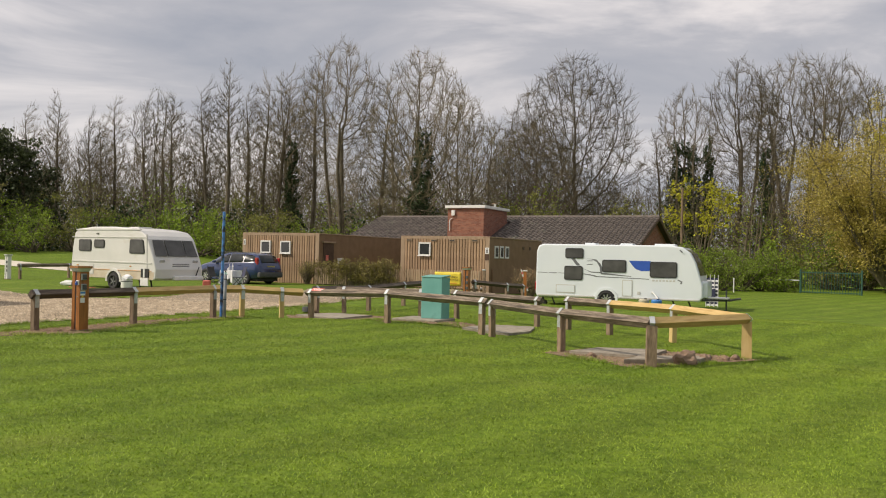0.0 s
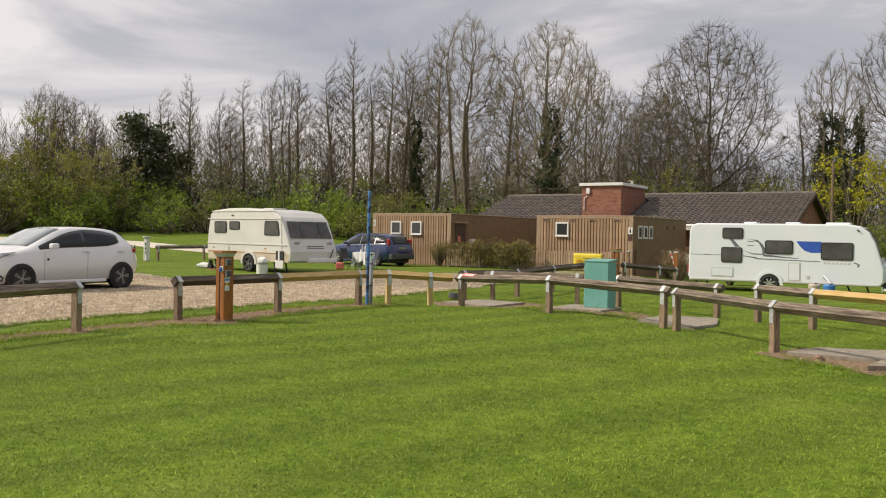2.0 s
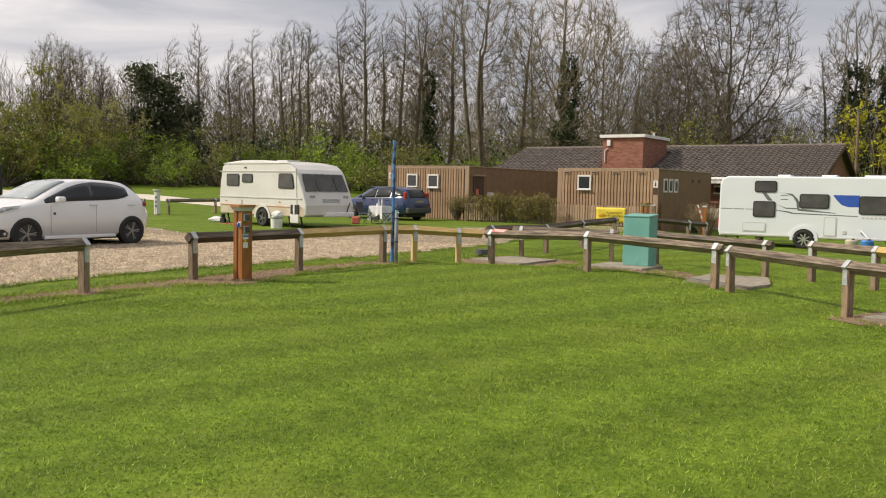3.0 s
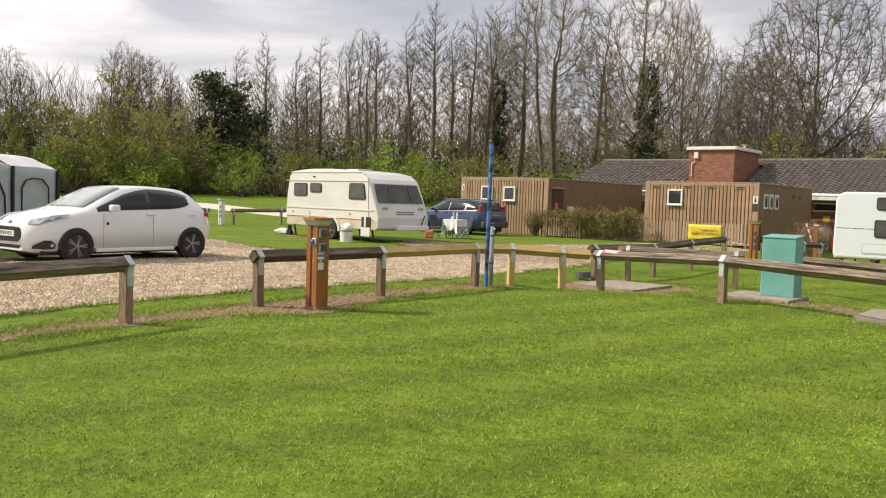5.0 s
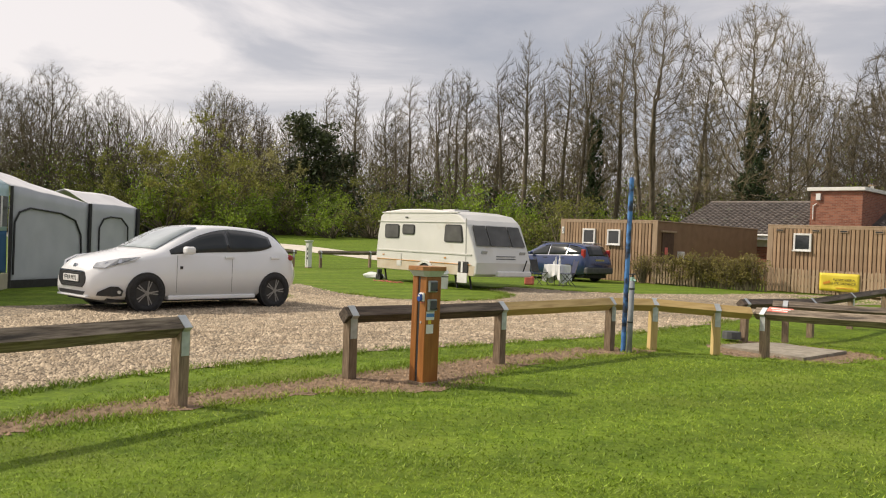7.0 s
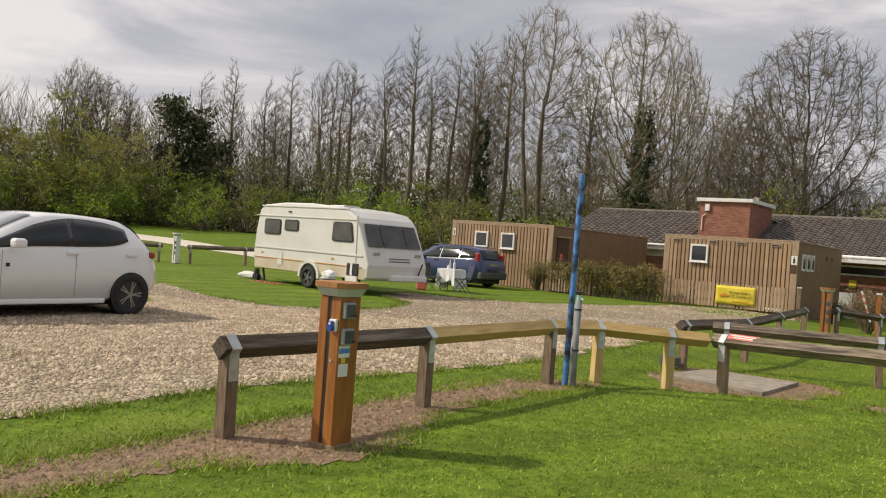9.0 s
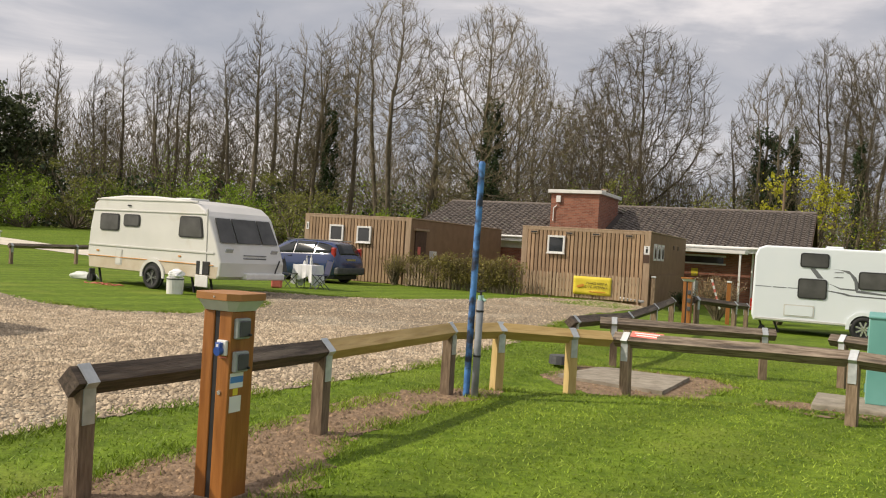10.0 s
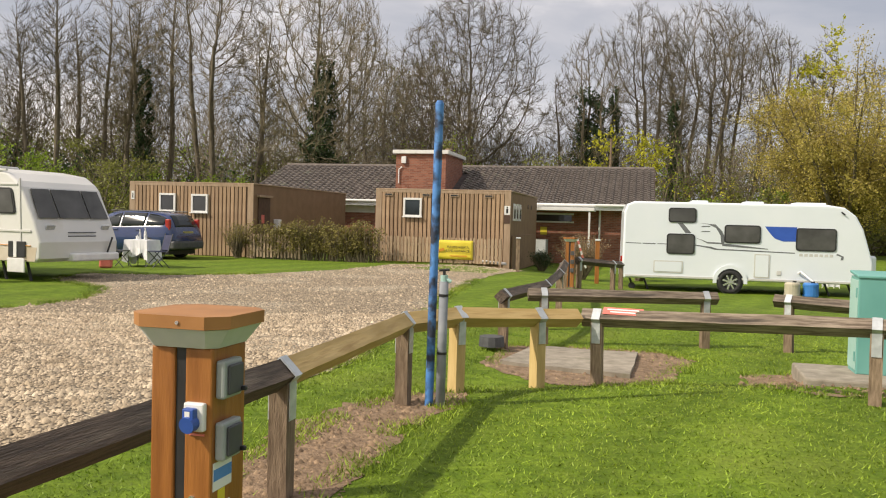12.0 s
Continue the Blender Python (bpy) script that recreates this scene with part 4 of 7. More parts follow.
part("ridge_cap", bm_tube((HX0, RIDGE, RIDGE_Z + 0.03), (HX1, RIDGE, RIDGE_Z + 0.03), 0.1, seg=10), TILE, house)
for xg in (HX0 - 0.04, HX1 + 0.005):
    bm = bmesh.new()
    for s in (-1, 1):
        yo = RIDGE + s * (RIDGE - FRONT + 0.55)
        zo = EAVE_Z - 0.12
        vs = [bm.verts.new((xg + dx, y, z)) for dx in (0, 0.035) for y, z in ((RIDGE, RIDGE_Z + 0.02), (yo, zo + 0.02), (yo, zo - 0.16), (RIDGE, RIDGE_Z - 0.18))]
        for q in ((0, 1, 2, 3), (7, 6, 5, 4), (0, 4, 5, 1), (1, 5, 6, 2), (2, 6, 7, 3)):
            bm.faces.new([vs[i] for i in q])
    bmesh.ops.recalc_face_normals(bm, faces=bm.faces)
    part("bargeboard", bm, BRONZE, house)
TX0, TX1, TY0, TY1, TZ = -22.45, -20.05, 48.0, 51.8, 4.72
tower = part("brick_tower", bm_box(TX0, TX1, TY0, TY1, 1.5, TZ - 0.18), BRICKWALL, house, "square brick stack with flat white-edged roof")
part("tower_roof", bm_box(TX0 - 0.14, TX1 + 0.14, TY0 - 0.14, TY1 + 0.14, TZ - 0.17, TZ, 0.01), WHITETRIM, tower)
part("alarm_box", bm_box(TX0 + 0.28, TX0 + 0.5, TY0 - 0.1, TY0 - 0.001, TZ - 0.62, TZ - 0.3, 0.01), WHITEPL, tower)
bm = bmesh.new()
tube(bm, (TX0 + 0.16, TY0 - 0.05, TZ - 1.55), (TX0 + 0.16, TY0 - 0.05, TZ - 0.9), 0.025)
tube(bm, (TX0 + 0.16, TY0 - 0.05, TZ - 0.9), (TX0 + 0.32, TY0 - 0.05, TZ - 0.78), 0.025)
part("overflow_pipe", bm, WHITEPL, tower)
part("vent_cowl", bm_tube((TX1 - 0.6, TY1 - 0.6, TZ), (TX1 - 0.6, TY1 - 0.6, TZ + 0.3), 0.08), WHITETRIM, tower)
part("cowl_cap", bm_tube((TX1 - 0.6, TY1 - 0.6, TZ + 0.28), (TX1 - 0.6, TY1 - 0.6, TZ + 0.34), 0.2, 0.17, 14), OLDWOOD, tower)
part("lead_flashing", bm_box(TX1 + 0.002, TX1 + 0.05, TY0 + 0.0, TY1 - 0.2, 2.62, 2.78, 0.0, pose(0, 0, 0)), GREYBAND, tower)
part("white_panel", bm_box(-27.5, -23.5, FRONT - 0.05, FRONT - 0.005, 1.75, 2.1), WHITETRIM, house)
porch = part("porch_canopy", bm_box(-17.6, -13.1, FRONT - 2.0, FRONT - 0.7, EAVE_Z - 0.42, EAVE_Z - 0.28, 0.01), WHITETRIM, house, "flat white porch canopy")
for px in (-17.3, -13.3):
    part("porch_post", bm_box(px - 0.04, px + 0.04, FRONT - 1.95, FRONT - 1.87, -0.4, EAVE_Z - 0.42), WHITETRIM, porch)
part("downpipe", bm_tube((-12.95, FRONT - 0.1, -0.4), (-12.95, FRONT - 0.1, EAVE_Z - 0.3), 0.045), WHITETRIM, house)
hw = part("window", bm_box(-16.0, -14.2, FRONT - 0.03, FRONT - 0.002, 1.55, 1.9), GLASS, house)
part("window_frame", bm_box(-16.1, -14.1, FRONT - 0.05, FRONT - 0.031, 1.86, 1.94), WHITETRIM, hw)
part("window_sill", bm_box(-16.1, -14.1, FRONT - 0.08, FRONT - 0.031, 1.5, 1.57), WHITETRIM, hw)
part("notice", bm_box(-15.6, -15.3, FRONT - 0.02, FRONT - 0.002, 0.95, 1.3), YELLOW, house)
part("storage_bin", bm_box(-16.9, -15.2, FRONT - 1.2, FRONT - 0.3, -0.4, 0.75, 0.03), GREYBAND, house)


# ---- wheels ----


def wheel(parent, x, y, z, r, width, side, rim_mat=CHROME, spokes=5, dark=False):
    """An upright wheel whose outer face looks along -y (side -1) or +y (side 1)."""
    bm = bmesh.new()
    prof = [(-width / 2, r * 0.66), (-width / 2, r * 0.93), (-width * 0.38, r), (width * 0.38, r), (width / 2, r * 0.93), (width / 2, r * 0.66)]
    seg = 28
    rings = [[bm.verts.new((math.cos(2 * math.pi * i / seg) * q, p, math.sin(2 * math.pi * i / seg) * q)) for i in range(seg)] for p, q in prof]
    for a, b in zip(rings, rings[1:] + rings[:1]):
        for i in range(seg):
            j = (i + 1) % seg
            bm.faces.new((a[i], a[j], b[j], b[i]))
    bmesh.ops.recalc_face_normals(bm, faces=bm.faces)
    w = part("wheel", bm, RUBBER, parent, "black tyre with alloy rim", True, pose(x, y, z))
    o = side * width / 2
    part("hub_back", bm_tube((0, o * 0.2, 0), (0, o * 0.62, 0), r * 0.7, seg=24), BLACK, w)
    bm = bmesh.new()
    turns = [2 * math.pi * i / spokes + 0.3 for i in range(spokes)]
    if dark:
        turns = [2 * math.pi * i / 5 + 0.3 + e for i in range(5) for e in (-0.13, 0.13)]
    for a in turns:
        sw = r * (0.032 if dark else 0.075)
        box(bm, -sw, sw, min(o * 0.65, o * 0.9), max(o * 0.65, o * 0.9), r * 0.1, r * 0.68, 0.0, Matrix.Rotation(a, 4, "Y"))
    tube(bm, (0, o * 0.66, 0), (0, o * 0.95, 0), r * 0.13, seg=14)
    part("spokes", bm, ALLOY if dark else rim_mat, w)
    bm = bmesh.new()
    for a0 in range(24):
        a, b = 2 * math.pi * a0 / 24, 2 * math.pi * (a0 + 1) / 24
        q = [(math.cos(t) * rr, o * 0.9, math.sin(t) * rr) for t, rr in ((a, r * 0.67), (b, r * 0.67), (b, r * 0.73), (a, r * 0.73))]
        p = [(v[0], o * 0.6, v[2]) for v in q]
        vs = [bm.verts.new(v) for v in q + p]
        for f in ((0, 1, 2, 3), (0, 4, 5, 1), (3, 2, 6, 7)):
            bm.faces.new([vs[i] for i in f])
    bmesh.ops.recalc_face_normals(bm, faces=bm.faces)
    part("rim", bm, DARKGREY if dark else rim_mat, w)
    return w


def arch(parent, x, y, z, r, side, material, lip=0.05):
    """Dark wheel well with a moulded lip, set on a flat side."""
    well = part("wheel_arch", bm_tube((x, y, z), (x, y + side * 0.012, z), r, seg=30), BLACK, parent)
    bm = bmesh.new()
    seg = 22
    for i in range(seg):
        a, b = math.pi * i / seg - 0.12 * (i == 0), math.pi * (i + 1) / seg + 0.12 * (i == seg - 1)
        q = [(x + math.cos(t) * rr, z + math.sin(t) * rr) for t, rr in ((a, r), (b, r), (b, r + lip), (a, r + lip))]
        vs = [bm.verts.new((u, y, v)) for u, v in q] + [bm.verts.new((u, y + side * 0.04, v)) for u, v in q]
        for f in ((4, 5, 6, 7), (0, 1, 5, 4), (3, 7, 6, 2), (0, 4, 7, 3), (1, 2, 6, 5)):
            bm.faces.new([vs[k] for k in f])
    bmesh.ops.remove_doubles(bm, verts=bm.verts, dist=0.0005)
    bmesh.ops.recalc_face_normals(bm, faces=bm.faces)
    part("arch_lip", bm, material, well)


def rounded_pane(x0, x1, z0, z1, y0, y1, r=0.07, skew=(0, 0)):
    """A rounded rectangle standing in the x-z plane; skew moves the upper corners in x."""
    pts = []
    for cx, cz, a0 in ((x1 - r, z1 - r, 0), (x0 + r, z1 - r, 90), (x0 + r, z0 + r, 180), (x1 - r, z0 + r, 270)):
        for k in range(5):
            a = radians(a0 + k * 22.5)
            px, pz = cx + r * math.cos(a), cz + r * math.sin(a)
            f = (pz - z0) / (z1 - z0)
            px += f * (skew[0] if cx < (x0 + x1) / 2 else skew[1])
            pts.append((px, pz))
    bm = bmesh.new()
    extrude_profile(bm, pts, y0, y1)
    return bm


def caravan_window(parent, x0, x1, z0, z1, glass=SMOKED, skew=(0, 0), rim=BLACK):
    w = part("window", rounded_pane(x0, x1, z0, z1, -0.022, 0.0, 0.08, skew), rim, parent, "dark smoked window")
    part("pane", rounded_pane(x0 + 0.035, x1 - 0.035, z0 + 0.035, z1 - 0.035, -0.03, -0.0225, 0.06, skew), glass, w)
    return w


def decal(parent, pts, material, name="stripe", y=-0.004, m=None):
    bm = bmesh.new()
    a = [bm.verts.new((x, y, z)) for x, z in pts]
    b = [bm.verts.new((x, y + 0.003, z)) for x, z in pts]
    bm.faces.new(a), bm.faces.new(b[::-1])
    for i in range(len(pts)):
        j = (i + 1) % len(pts)
        bm.faces.new((a[i], a[j], b[j], b[i]))
    bmesh.ops.recalc_face_normals(bm, faces=bm.faces)
    return part(name, bm, material, parent, m=m)


# ---- newer white caravan ----
van = thing("white_caravan", pose(3.74, 35.5, -0.34, 0, 0, -21.8), "white touring caravan with dark windows and a blue flash", "caravan")
VP = [(0.06, 0.34), (0.0, 0.5), (0.02, 2.2), (0.1, 2.42), (0.3, 2.5), (5.45, 2.5), (5.85, 2.44), (6.15, 2.22), (6.35, 1.85), (6.5, 1.35), (6.62, 0.95), (6.62, 0.5), (6.5, 0.36)]
bm = bmesh.new()
extrude_profile(bm, VP, 0, 2.28, bev=0.06)
part("body", bm, WHITEVAN, van)
for q in ((1.23, 1.98, 1.93, 2.34), (1.2, 1.96, 1.05, 1.62), (2.74, 3.70, 1.40, 1.90), (4.62, 5.66, 1.24, 1.86)):
    caravan_window(van, *q)
decal(van, [(3.80, 1.88), (4.64, 1.88), (4.64, 1.49), (4.3, 1.48), (4.08, 1.55), (3.95, 1.68)], BLUEDECAL, "blue_flash")
decal(van, [(0.08, 1.32), (0.5, 1.315), (0.5, 1.335), (0.08, 1.34)], GREYLINE)
decal(van, [(0.55, 1.31), (0.9, 1.31), (0.9, 1.335), (0.55, 1.335)], GREYLINE, "lettering_bar")
decal(van, [(0.95, 1.315), (1.2, 1.312), (1.2, 1.332), (0.95, 1.335)], GREYLINE)
decal(van, [(1.97, 1.30), (2.35, 1.24), (2.5, 1.20), (4.6, 1.16), (4.6, 1.185), (2.55, 1.235), (2.4, 1.28), (1.97, 1.325)], GREYLINE)
decal(van, [(1.48, 1.92), (1.62, 1.92), (1.86, 1.64), (1.70, 1.64)], GREYLINE, "swirl")
decal(van, [(2.0, 1.5), (2.04, 1.5), (2.3, 1.37), (2.7, 1.36), (2.7, 1.4), (2.3, 1.41)], GREYLINE, "swirl")
decal(van, [(2.05, 1.93), (2.5, 1.90), (2.68, 1.72), (2.78, 1.5), (2.74, 1.38), (3.9, 1.27), (3.9, 1.25), (2.7, 1.31), (2.66, 1.42), (2.64, 1.6), (2.52, 1.8), (2.3, 1.9)], GREYLINE, "swirl")
for z in (1.68, 1.82):
    decal(van, [(2.1, z), (2.36, z + 0.01), (2.36, z + 0.035), (2.16, z + 0.03)], GREYLINE, "swirl")
for i in range(7):
    decal(van, [(4.72 + i * 0.13, 1.09), (4.81 + i * 0.13, 1.09), (4.81 + i * 0.13, 1.16), (4.72 + i * 0.13, 1.16)], PALELINE, "lettering_bar")
decal(van, [(5.66, 1.16), (5.8, 1.1), (5.78, 1.02), (5.85, 1.02), (5.86, 1.12), (5.7, 1.19)], GREYLINE, "emblem")
for a, b, c0, d0 in ((0.86, 1.66, 0.52, 0.86), (3.55, 3.96, 0.46, 1.12)):
    hd = part("hatch", rounded_pane(a, b, c0, d0, -0.012, 0.0, 0.03), PALELINE, van)
    part("hatch_lid", rounded_pane(a + 0.035, b - 0.035, c0 + 0.035, d0 - 0.035, -0.02, -0.0125, 0.025), WHITEVAN, hd)
part("skirt_rail", bm_box(0.1, 6.45, -0.025, -0.002, 0.38, 0.44, 0.008), PALELINE, van)
arch(van, 2.93, -0.002, 0.33, 0.36, -1, WHITEVAN, 0.1)
wheel(van, 2.93, 0.03, 0.32, 0.32, 0.18, -1, CHROME, 8)
for q in ((1.9, 2.35), (3.35, 3.85), (4.7, 5.5)):
    part("roof_light", bm_box(q[0], q[1], 0.5, 1.2, 2.49, 2.57, 0.03), WHITEVAN, van)
bm = bmesh.new()
vs = [bm.verts.new((x, y, z)) for y in (0.22, 2.06) for x, z in ((5.99, 2.36), (6.17, 2.22), (6.375, 1.85), (6.515, 1.36))]
for i in range(3):
    bm.faces.new((vs[i], vs[i + 1], vs[i + 5], vs[i + 4]))
fw = part("front_window", bm, SMOKED, van, "large dark front window")
fw.modifiers.new("thick", "SOLIDIFY").thickness = 0.03
part("front_locker", bm_box(6.55, 6.78, 0.25, 2.0, 0.5, 1.15, 0.06), WHITEVAN, van)
bm = bmesh.new()
tube(bm, (6.5, 0.5, 0.4), (7.6, 1.14, 0.42), 0.045)
tube(bm, (6.5, 1.78, 0.4), (7.6, 1.14, 0.42), 0.045)
tube(bm, (7.55, 1.14, 0.42), (7.95, 1.14, 0.5), 0.04)
part("drawbar", bm, DARKGREY, van)
part("hitch_plate", bm_box(6.7, 7.5, 0.7, 1.55, 0.46, 0.52, 0.02), WHITEPL, van)
part("jockey_post", bm_tube((7.4, 1.2, 0.0), (7.4, 1.2, 0.8), 0.03), DARKGREY, van)
for x in (0.35, 0.75, 5.6, 6.2):
    part("corner_steady", bm_tube((x, 0.3, 0.02), (x - 0.15, 0.3, 0.4), 0.03), BLACK, van)
part("steady_foot", bm_tube((0.3, 0.25, 0.1), (0.3, 0.45, 0.1), 0.1), BLACK, van)
part("rear_lamp", bm_box(-0.05, 0.03, 0.06, 0.2, 0.6, 0.95, 0.02), REDLAMP, van)
part("grab_handle", bm_tube((5.75, -0.02, 2.32), (5.85, -0.04, 2.24), 0.02), BLACK, van)
part("water_inlet", bm_box(4.15, 4.27, -0.015, 0, 0.55, 0.67, 0.01), PALELINE, van)
bm = bmesh.new()
tube(bm, (4.72, -0.02, 0.62), (4.75, -0.12, 0.68), 0.03)
tube(bm, (4.75, -0.12, 0.68), (5.02, -0.38, 0.42), 0.025)
part("inlet_hose", bm, WHITEPL, van)


def carrier(x, y, material, label):
    t = thing("water_carrier", pose(x, y, ground_z(x, y) - 0.0, 0, 0, ROT), label, "water carrier", "water carriers by the caravan")
    bm = bmesh.new()
    for r0, r1, z0, z1 in ((0.18, 0.2, 0, 0.04), (0.2, 0.2, 0.04, 0.36), (0.2, 0.17, 0.36, 0.4)):
        tube(bm, (0, 0, z0), (0, 0, z1), r0, r1, 18)
    part("barrel", bm, material, t, smooth=False)
    for z in (0.05, 0.31):
        part("hoop", bm_tube((0, 0, z), (0, 0, z + 0.04), 0.208, seg=18), material, t)
    part("cap", bm_tube((0.05, 0, 0.4), (0.05, 0, 0.44), 0.05), BLACK, t)


carrier(8.2, 33.3, BLUETUB, "blue plastic water barrel on the grass")
carrier(7.75, 33.45, BEIGETUB, "beige plastic waste water barrel on the grass")
wb = thing("windbreak", pose(11.15, 36.9, -0.42, 0, 0, -27), "blue and white striped fabric windbreak on poles", "windbreak")
for i in range(14):
    part("stripe", bm_box(0, 0.5, 0 + 0.012 * (i % 2), 0.01 + 0.012 * (i % 2), 0.12 + i * 0.085, 0.12 + i * 0.085 + 0.086), NAVY if i % 2 else CLOTH, wb)
for x in (0.0, 0.17, 0.34, 0.5):
    part("pole", bm_tube((x, -0.02, -0.05), (x, -0.02, 1.45), 0.014), WHITETRIM, wb)
part("fold", bm_box(0.2, 0.4, -0.06, -0.03, 0.5, 0.85, 0.02), NAVY, wb)

# ---- old cream caravan ----
old = thing("cream_caravan", pose(-15.05, 34.5, 0.0, 0, 0, -33.5) @ Matrix.Diagonal((1.05, 1.04, 0.96, 1)), "old cream touring caravan with brown-stained skirt", "caravan")
OP = [(0.08, 0.42), (0.0, 0.9), (0.06, 1.6), (0.2, 2.26), (0.42, 2.42), (1.4, 2.50), (2.6, 2.5), (3.6, 2.43), (4.2, 2.33), (4.46, 2.15), (4.58, 2.02), (4.92, 1.28), (5.08, 0.85), (5.06, 0.5), (4.95, 0.42)]
bm = bmesh.new()
extrude_profile(bm, OP, 0, 2.1, bev=0.05)
part("body", bm, CREAM, old)
caravan_window(old, 0.50, 1.28, 1.50, 1.98)
caravan_window(old, 1.46, 2.10, 1.64, 1.98)
caravan_window(old, 3.58, 4.46, 1.44, 2.00, skew=(0.03, -0.10))
for z, t in ((2.06, 0.03), (1.06, 0.045), (0.76, 0.02)):
    part("trim_rail", bm_box(0.06, 4.5 if z > 2 else 4.85, -0.022, -0.002, z, z + t, 0.004), PALELINE if z > 1 else AMBER, old)
decal(old, [(0.1, 0.44), (4.95, 0.44), (5.0, 0.74), (0.08, 0.74)], CREAMLOW, "skirt_panel")
part("roof_edge", bm_box(0.3, 4.2, -0.02, 0.03, 2.36, 2.40, 0.008), PALELINE, old)
part("front_trim", bm_box(-0.01, 0.02, -0.018, 0.02, 0.0, 1.75, 0.006, pose(4.60, 0, 0.45, 0, -2, 0)), PALELINE, old)
bm = bmesh.new()
q0, q1 = Vector((4.615, 0, 1.98)), Vector((4.90, 0, 1.36))
nrm = Vector((0.62, 0, 0.29)).normalized()
fwin = None
for a, b in ((0.12, 0.62), (0.66, 1.44), (1.48, 1.98)):
    bm = bmesh.new()
    ins = 0.05
    vs = [bm.verts.new(q + Vector((0, y, 0)) + nrm * h) for h in (0.004, 0.03) for q, y in ((q0, a + (ins if a < 0.2 else 0)), (q0, b - (ins if b > 1.9 else 0)), (q1, b), (q1, a))]
    for f in ((4, 5, 6, 7), (0, 3, 2, 1), (0, 1, 5, 4), (1, 2, 6, 5), (2, 3, 7, 6), (3, 0, 4, 7)):
        bm.faces.new([vs[i] for i in f])
    bmesh.ops.recalc_face_normals(bm, faces=bm.faces)
    part("front_window", bm, SMOKED, old, "dark smoked front window")
for y in (0.22, 1.7):
    part("front_lamp", bm_box(0, 0.03, y, y + 0.22, -0.05, 0.06, 0.01, pose(4.98, 0, 1.17, 0, 24, 0)), CLEARLAMP, old)
for z in (0.98, 1.06):
    part("badge_strip", bm_box(0, 0.02, 0.75, 1.5, -0.012, 0.012, 0.004, pose(5.03, 0, z, 0, 22, 0)), GREYLINE, old)
part("bumper", bm_box(4.9, 5.18, 0.75, 2.05, 0.42, 0.60, 0.04), WHITEPL, old)
part("front_grab", bm_tube((5.12, 1.75, 0.6), (5.16, 1.85, 0.95), 0.02), BLACK, old)
hd = part("hatch", rounded_pane(1.2, 1.46, 0.56, 1.0, -0.012, 0.0, 0.03), PALELINE, old)
part("hatch_lid", rounded_pane(1.23, 1.43, 0.6, 0.96, -0.02, -0.0125, 0.02), CREAM, hd)
lock = part("battery_locker", bm_box(4.28, 4.72, -0.03, 0.0, 0.52, 0.86, 0.01), BLACK, old, "open locker")
part("locker_flap", bm_box(4.28, 4.72, -0.05, -0.02, 0.2, 0.50, 0.01), WHITEPL, lock)
part("locker_post", bm_box(4.43, 4.51, -0.04, -0.031, 0.52, 0.86), WHITEPL, lock)
for x, z in ((0.4, 0.9), (3.6, 0.92), (4.45, 0.62)):
    part("marker_lamp", bm_box(x, x + 0.1, -0.02, 0, z, z + 0.04, 0.006), AMBER, old)
part("roof_aerial", bm_box(1.6, 1.72, -0.03, 0.0, 2.20, 2.24, 0.005), BLACK, old)
part("roof_light", bm_box(2.4, 3.0, 0.8, 1.4, 2.46, 2.525, 0.02), CREAM, old)
arch(old, 2.7, -0.002, 0.36, 0.37, -1, CREAM, 0.09)
wheel(old, 2.7, 0.03, 0.31, 0.31, 0.17, -1, CHROME, 8, True)
for x in (0.3, 3.95, 4.6):
    part("corner_steady", bm_tube((x, 0.25, 0.0), (x - 0.12, 0.25, 0.44), 0.03), BLACK, old)
bm = bmesh.new()
tube(bm, (0.1, 0.7, 0.4), (-0.9, 1.05, 0.42), 0.04)
tube(bm, (0.1, 1.4, 0.4), (-0.9, 1.05, 0.42), 0.04)
part("rear_frame", bm, DARKGREY, old)

# ---- trees ----


class Twigs:
    """Collects tapered limbs as vertices and faces."""

    def __init__(self):
        self.v, self.f = [], []

    def limb(self, pts, radii, sides):
        rings = []
        for i, (p, r) in enumerate(zip(pts, radii)):
            d = (pts[min(i + 1, len(pts) - 1)] - pts[max(i - 1, 0)])
            a = d.cross(Vector((0.31, 0.95, 0.05))).normalized()
            b = d.cross(a).normalized()
            start = len(self.v)
            for k in range(sides):
                t = 2 * math.pi * k / sides
                self.v.append(p + a * (math.cos(t) * r) + b * (math.sin(t) * r))
            rings.append(start)
        for s, e in zip(rings, rings[1:]):
            for k in range(sides):
                j = (k + 1) % sides
                self.f.append((s + k, s + j, e + j, e + k))


def limb_points(rnd, start, direction, length, cnt, wobble, lift):
    pts, d, p = [start.copy()], direction.normalized(), start.copy()
    for _ in range(cnt):
        d = (d + Vector((rnd.uniform(-1, 1), rnd.uniform(-1, 1), rnd.uniform(-1, 1))) * wobble + Vector((0, 0, lift))).normalized()
        p = p + d * (length / cnt)
        pts.append(p.copy())
    return pts


def side_dir(rnd, d, angle):
    a = d.orthogonal().normalized()
    a.rotate(Matrix.Rotation(rnd.uniform(0, 2 * math.pi), 3, d))
    return (d.normalized() * math.cos(angle) + a * math.sin(angle)).normalized()


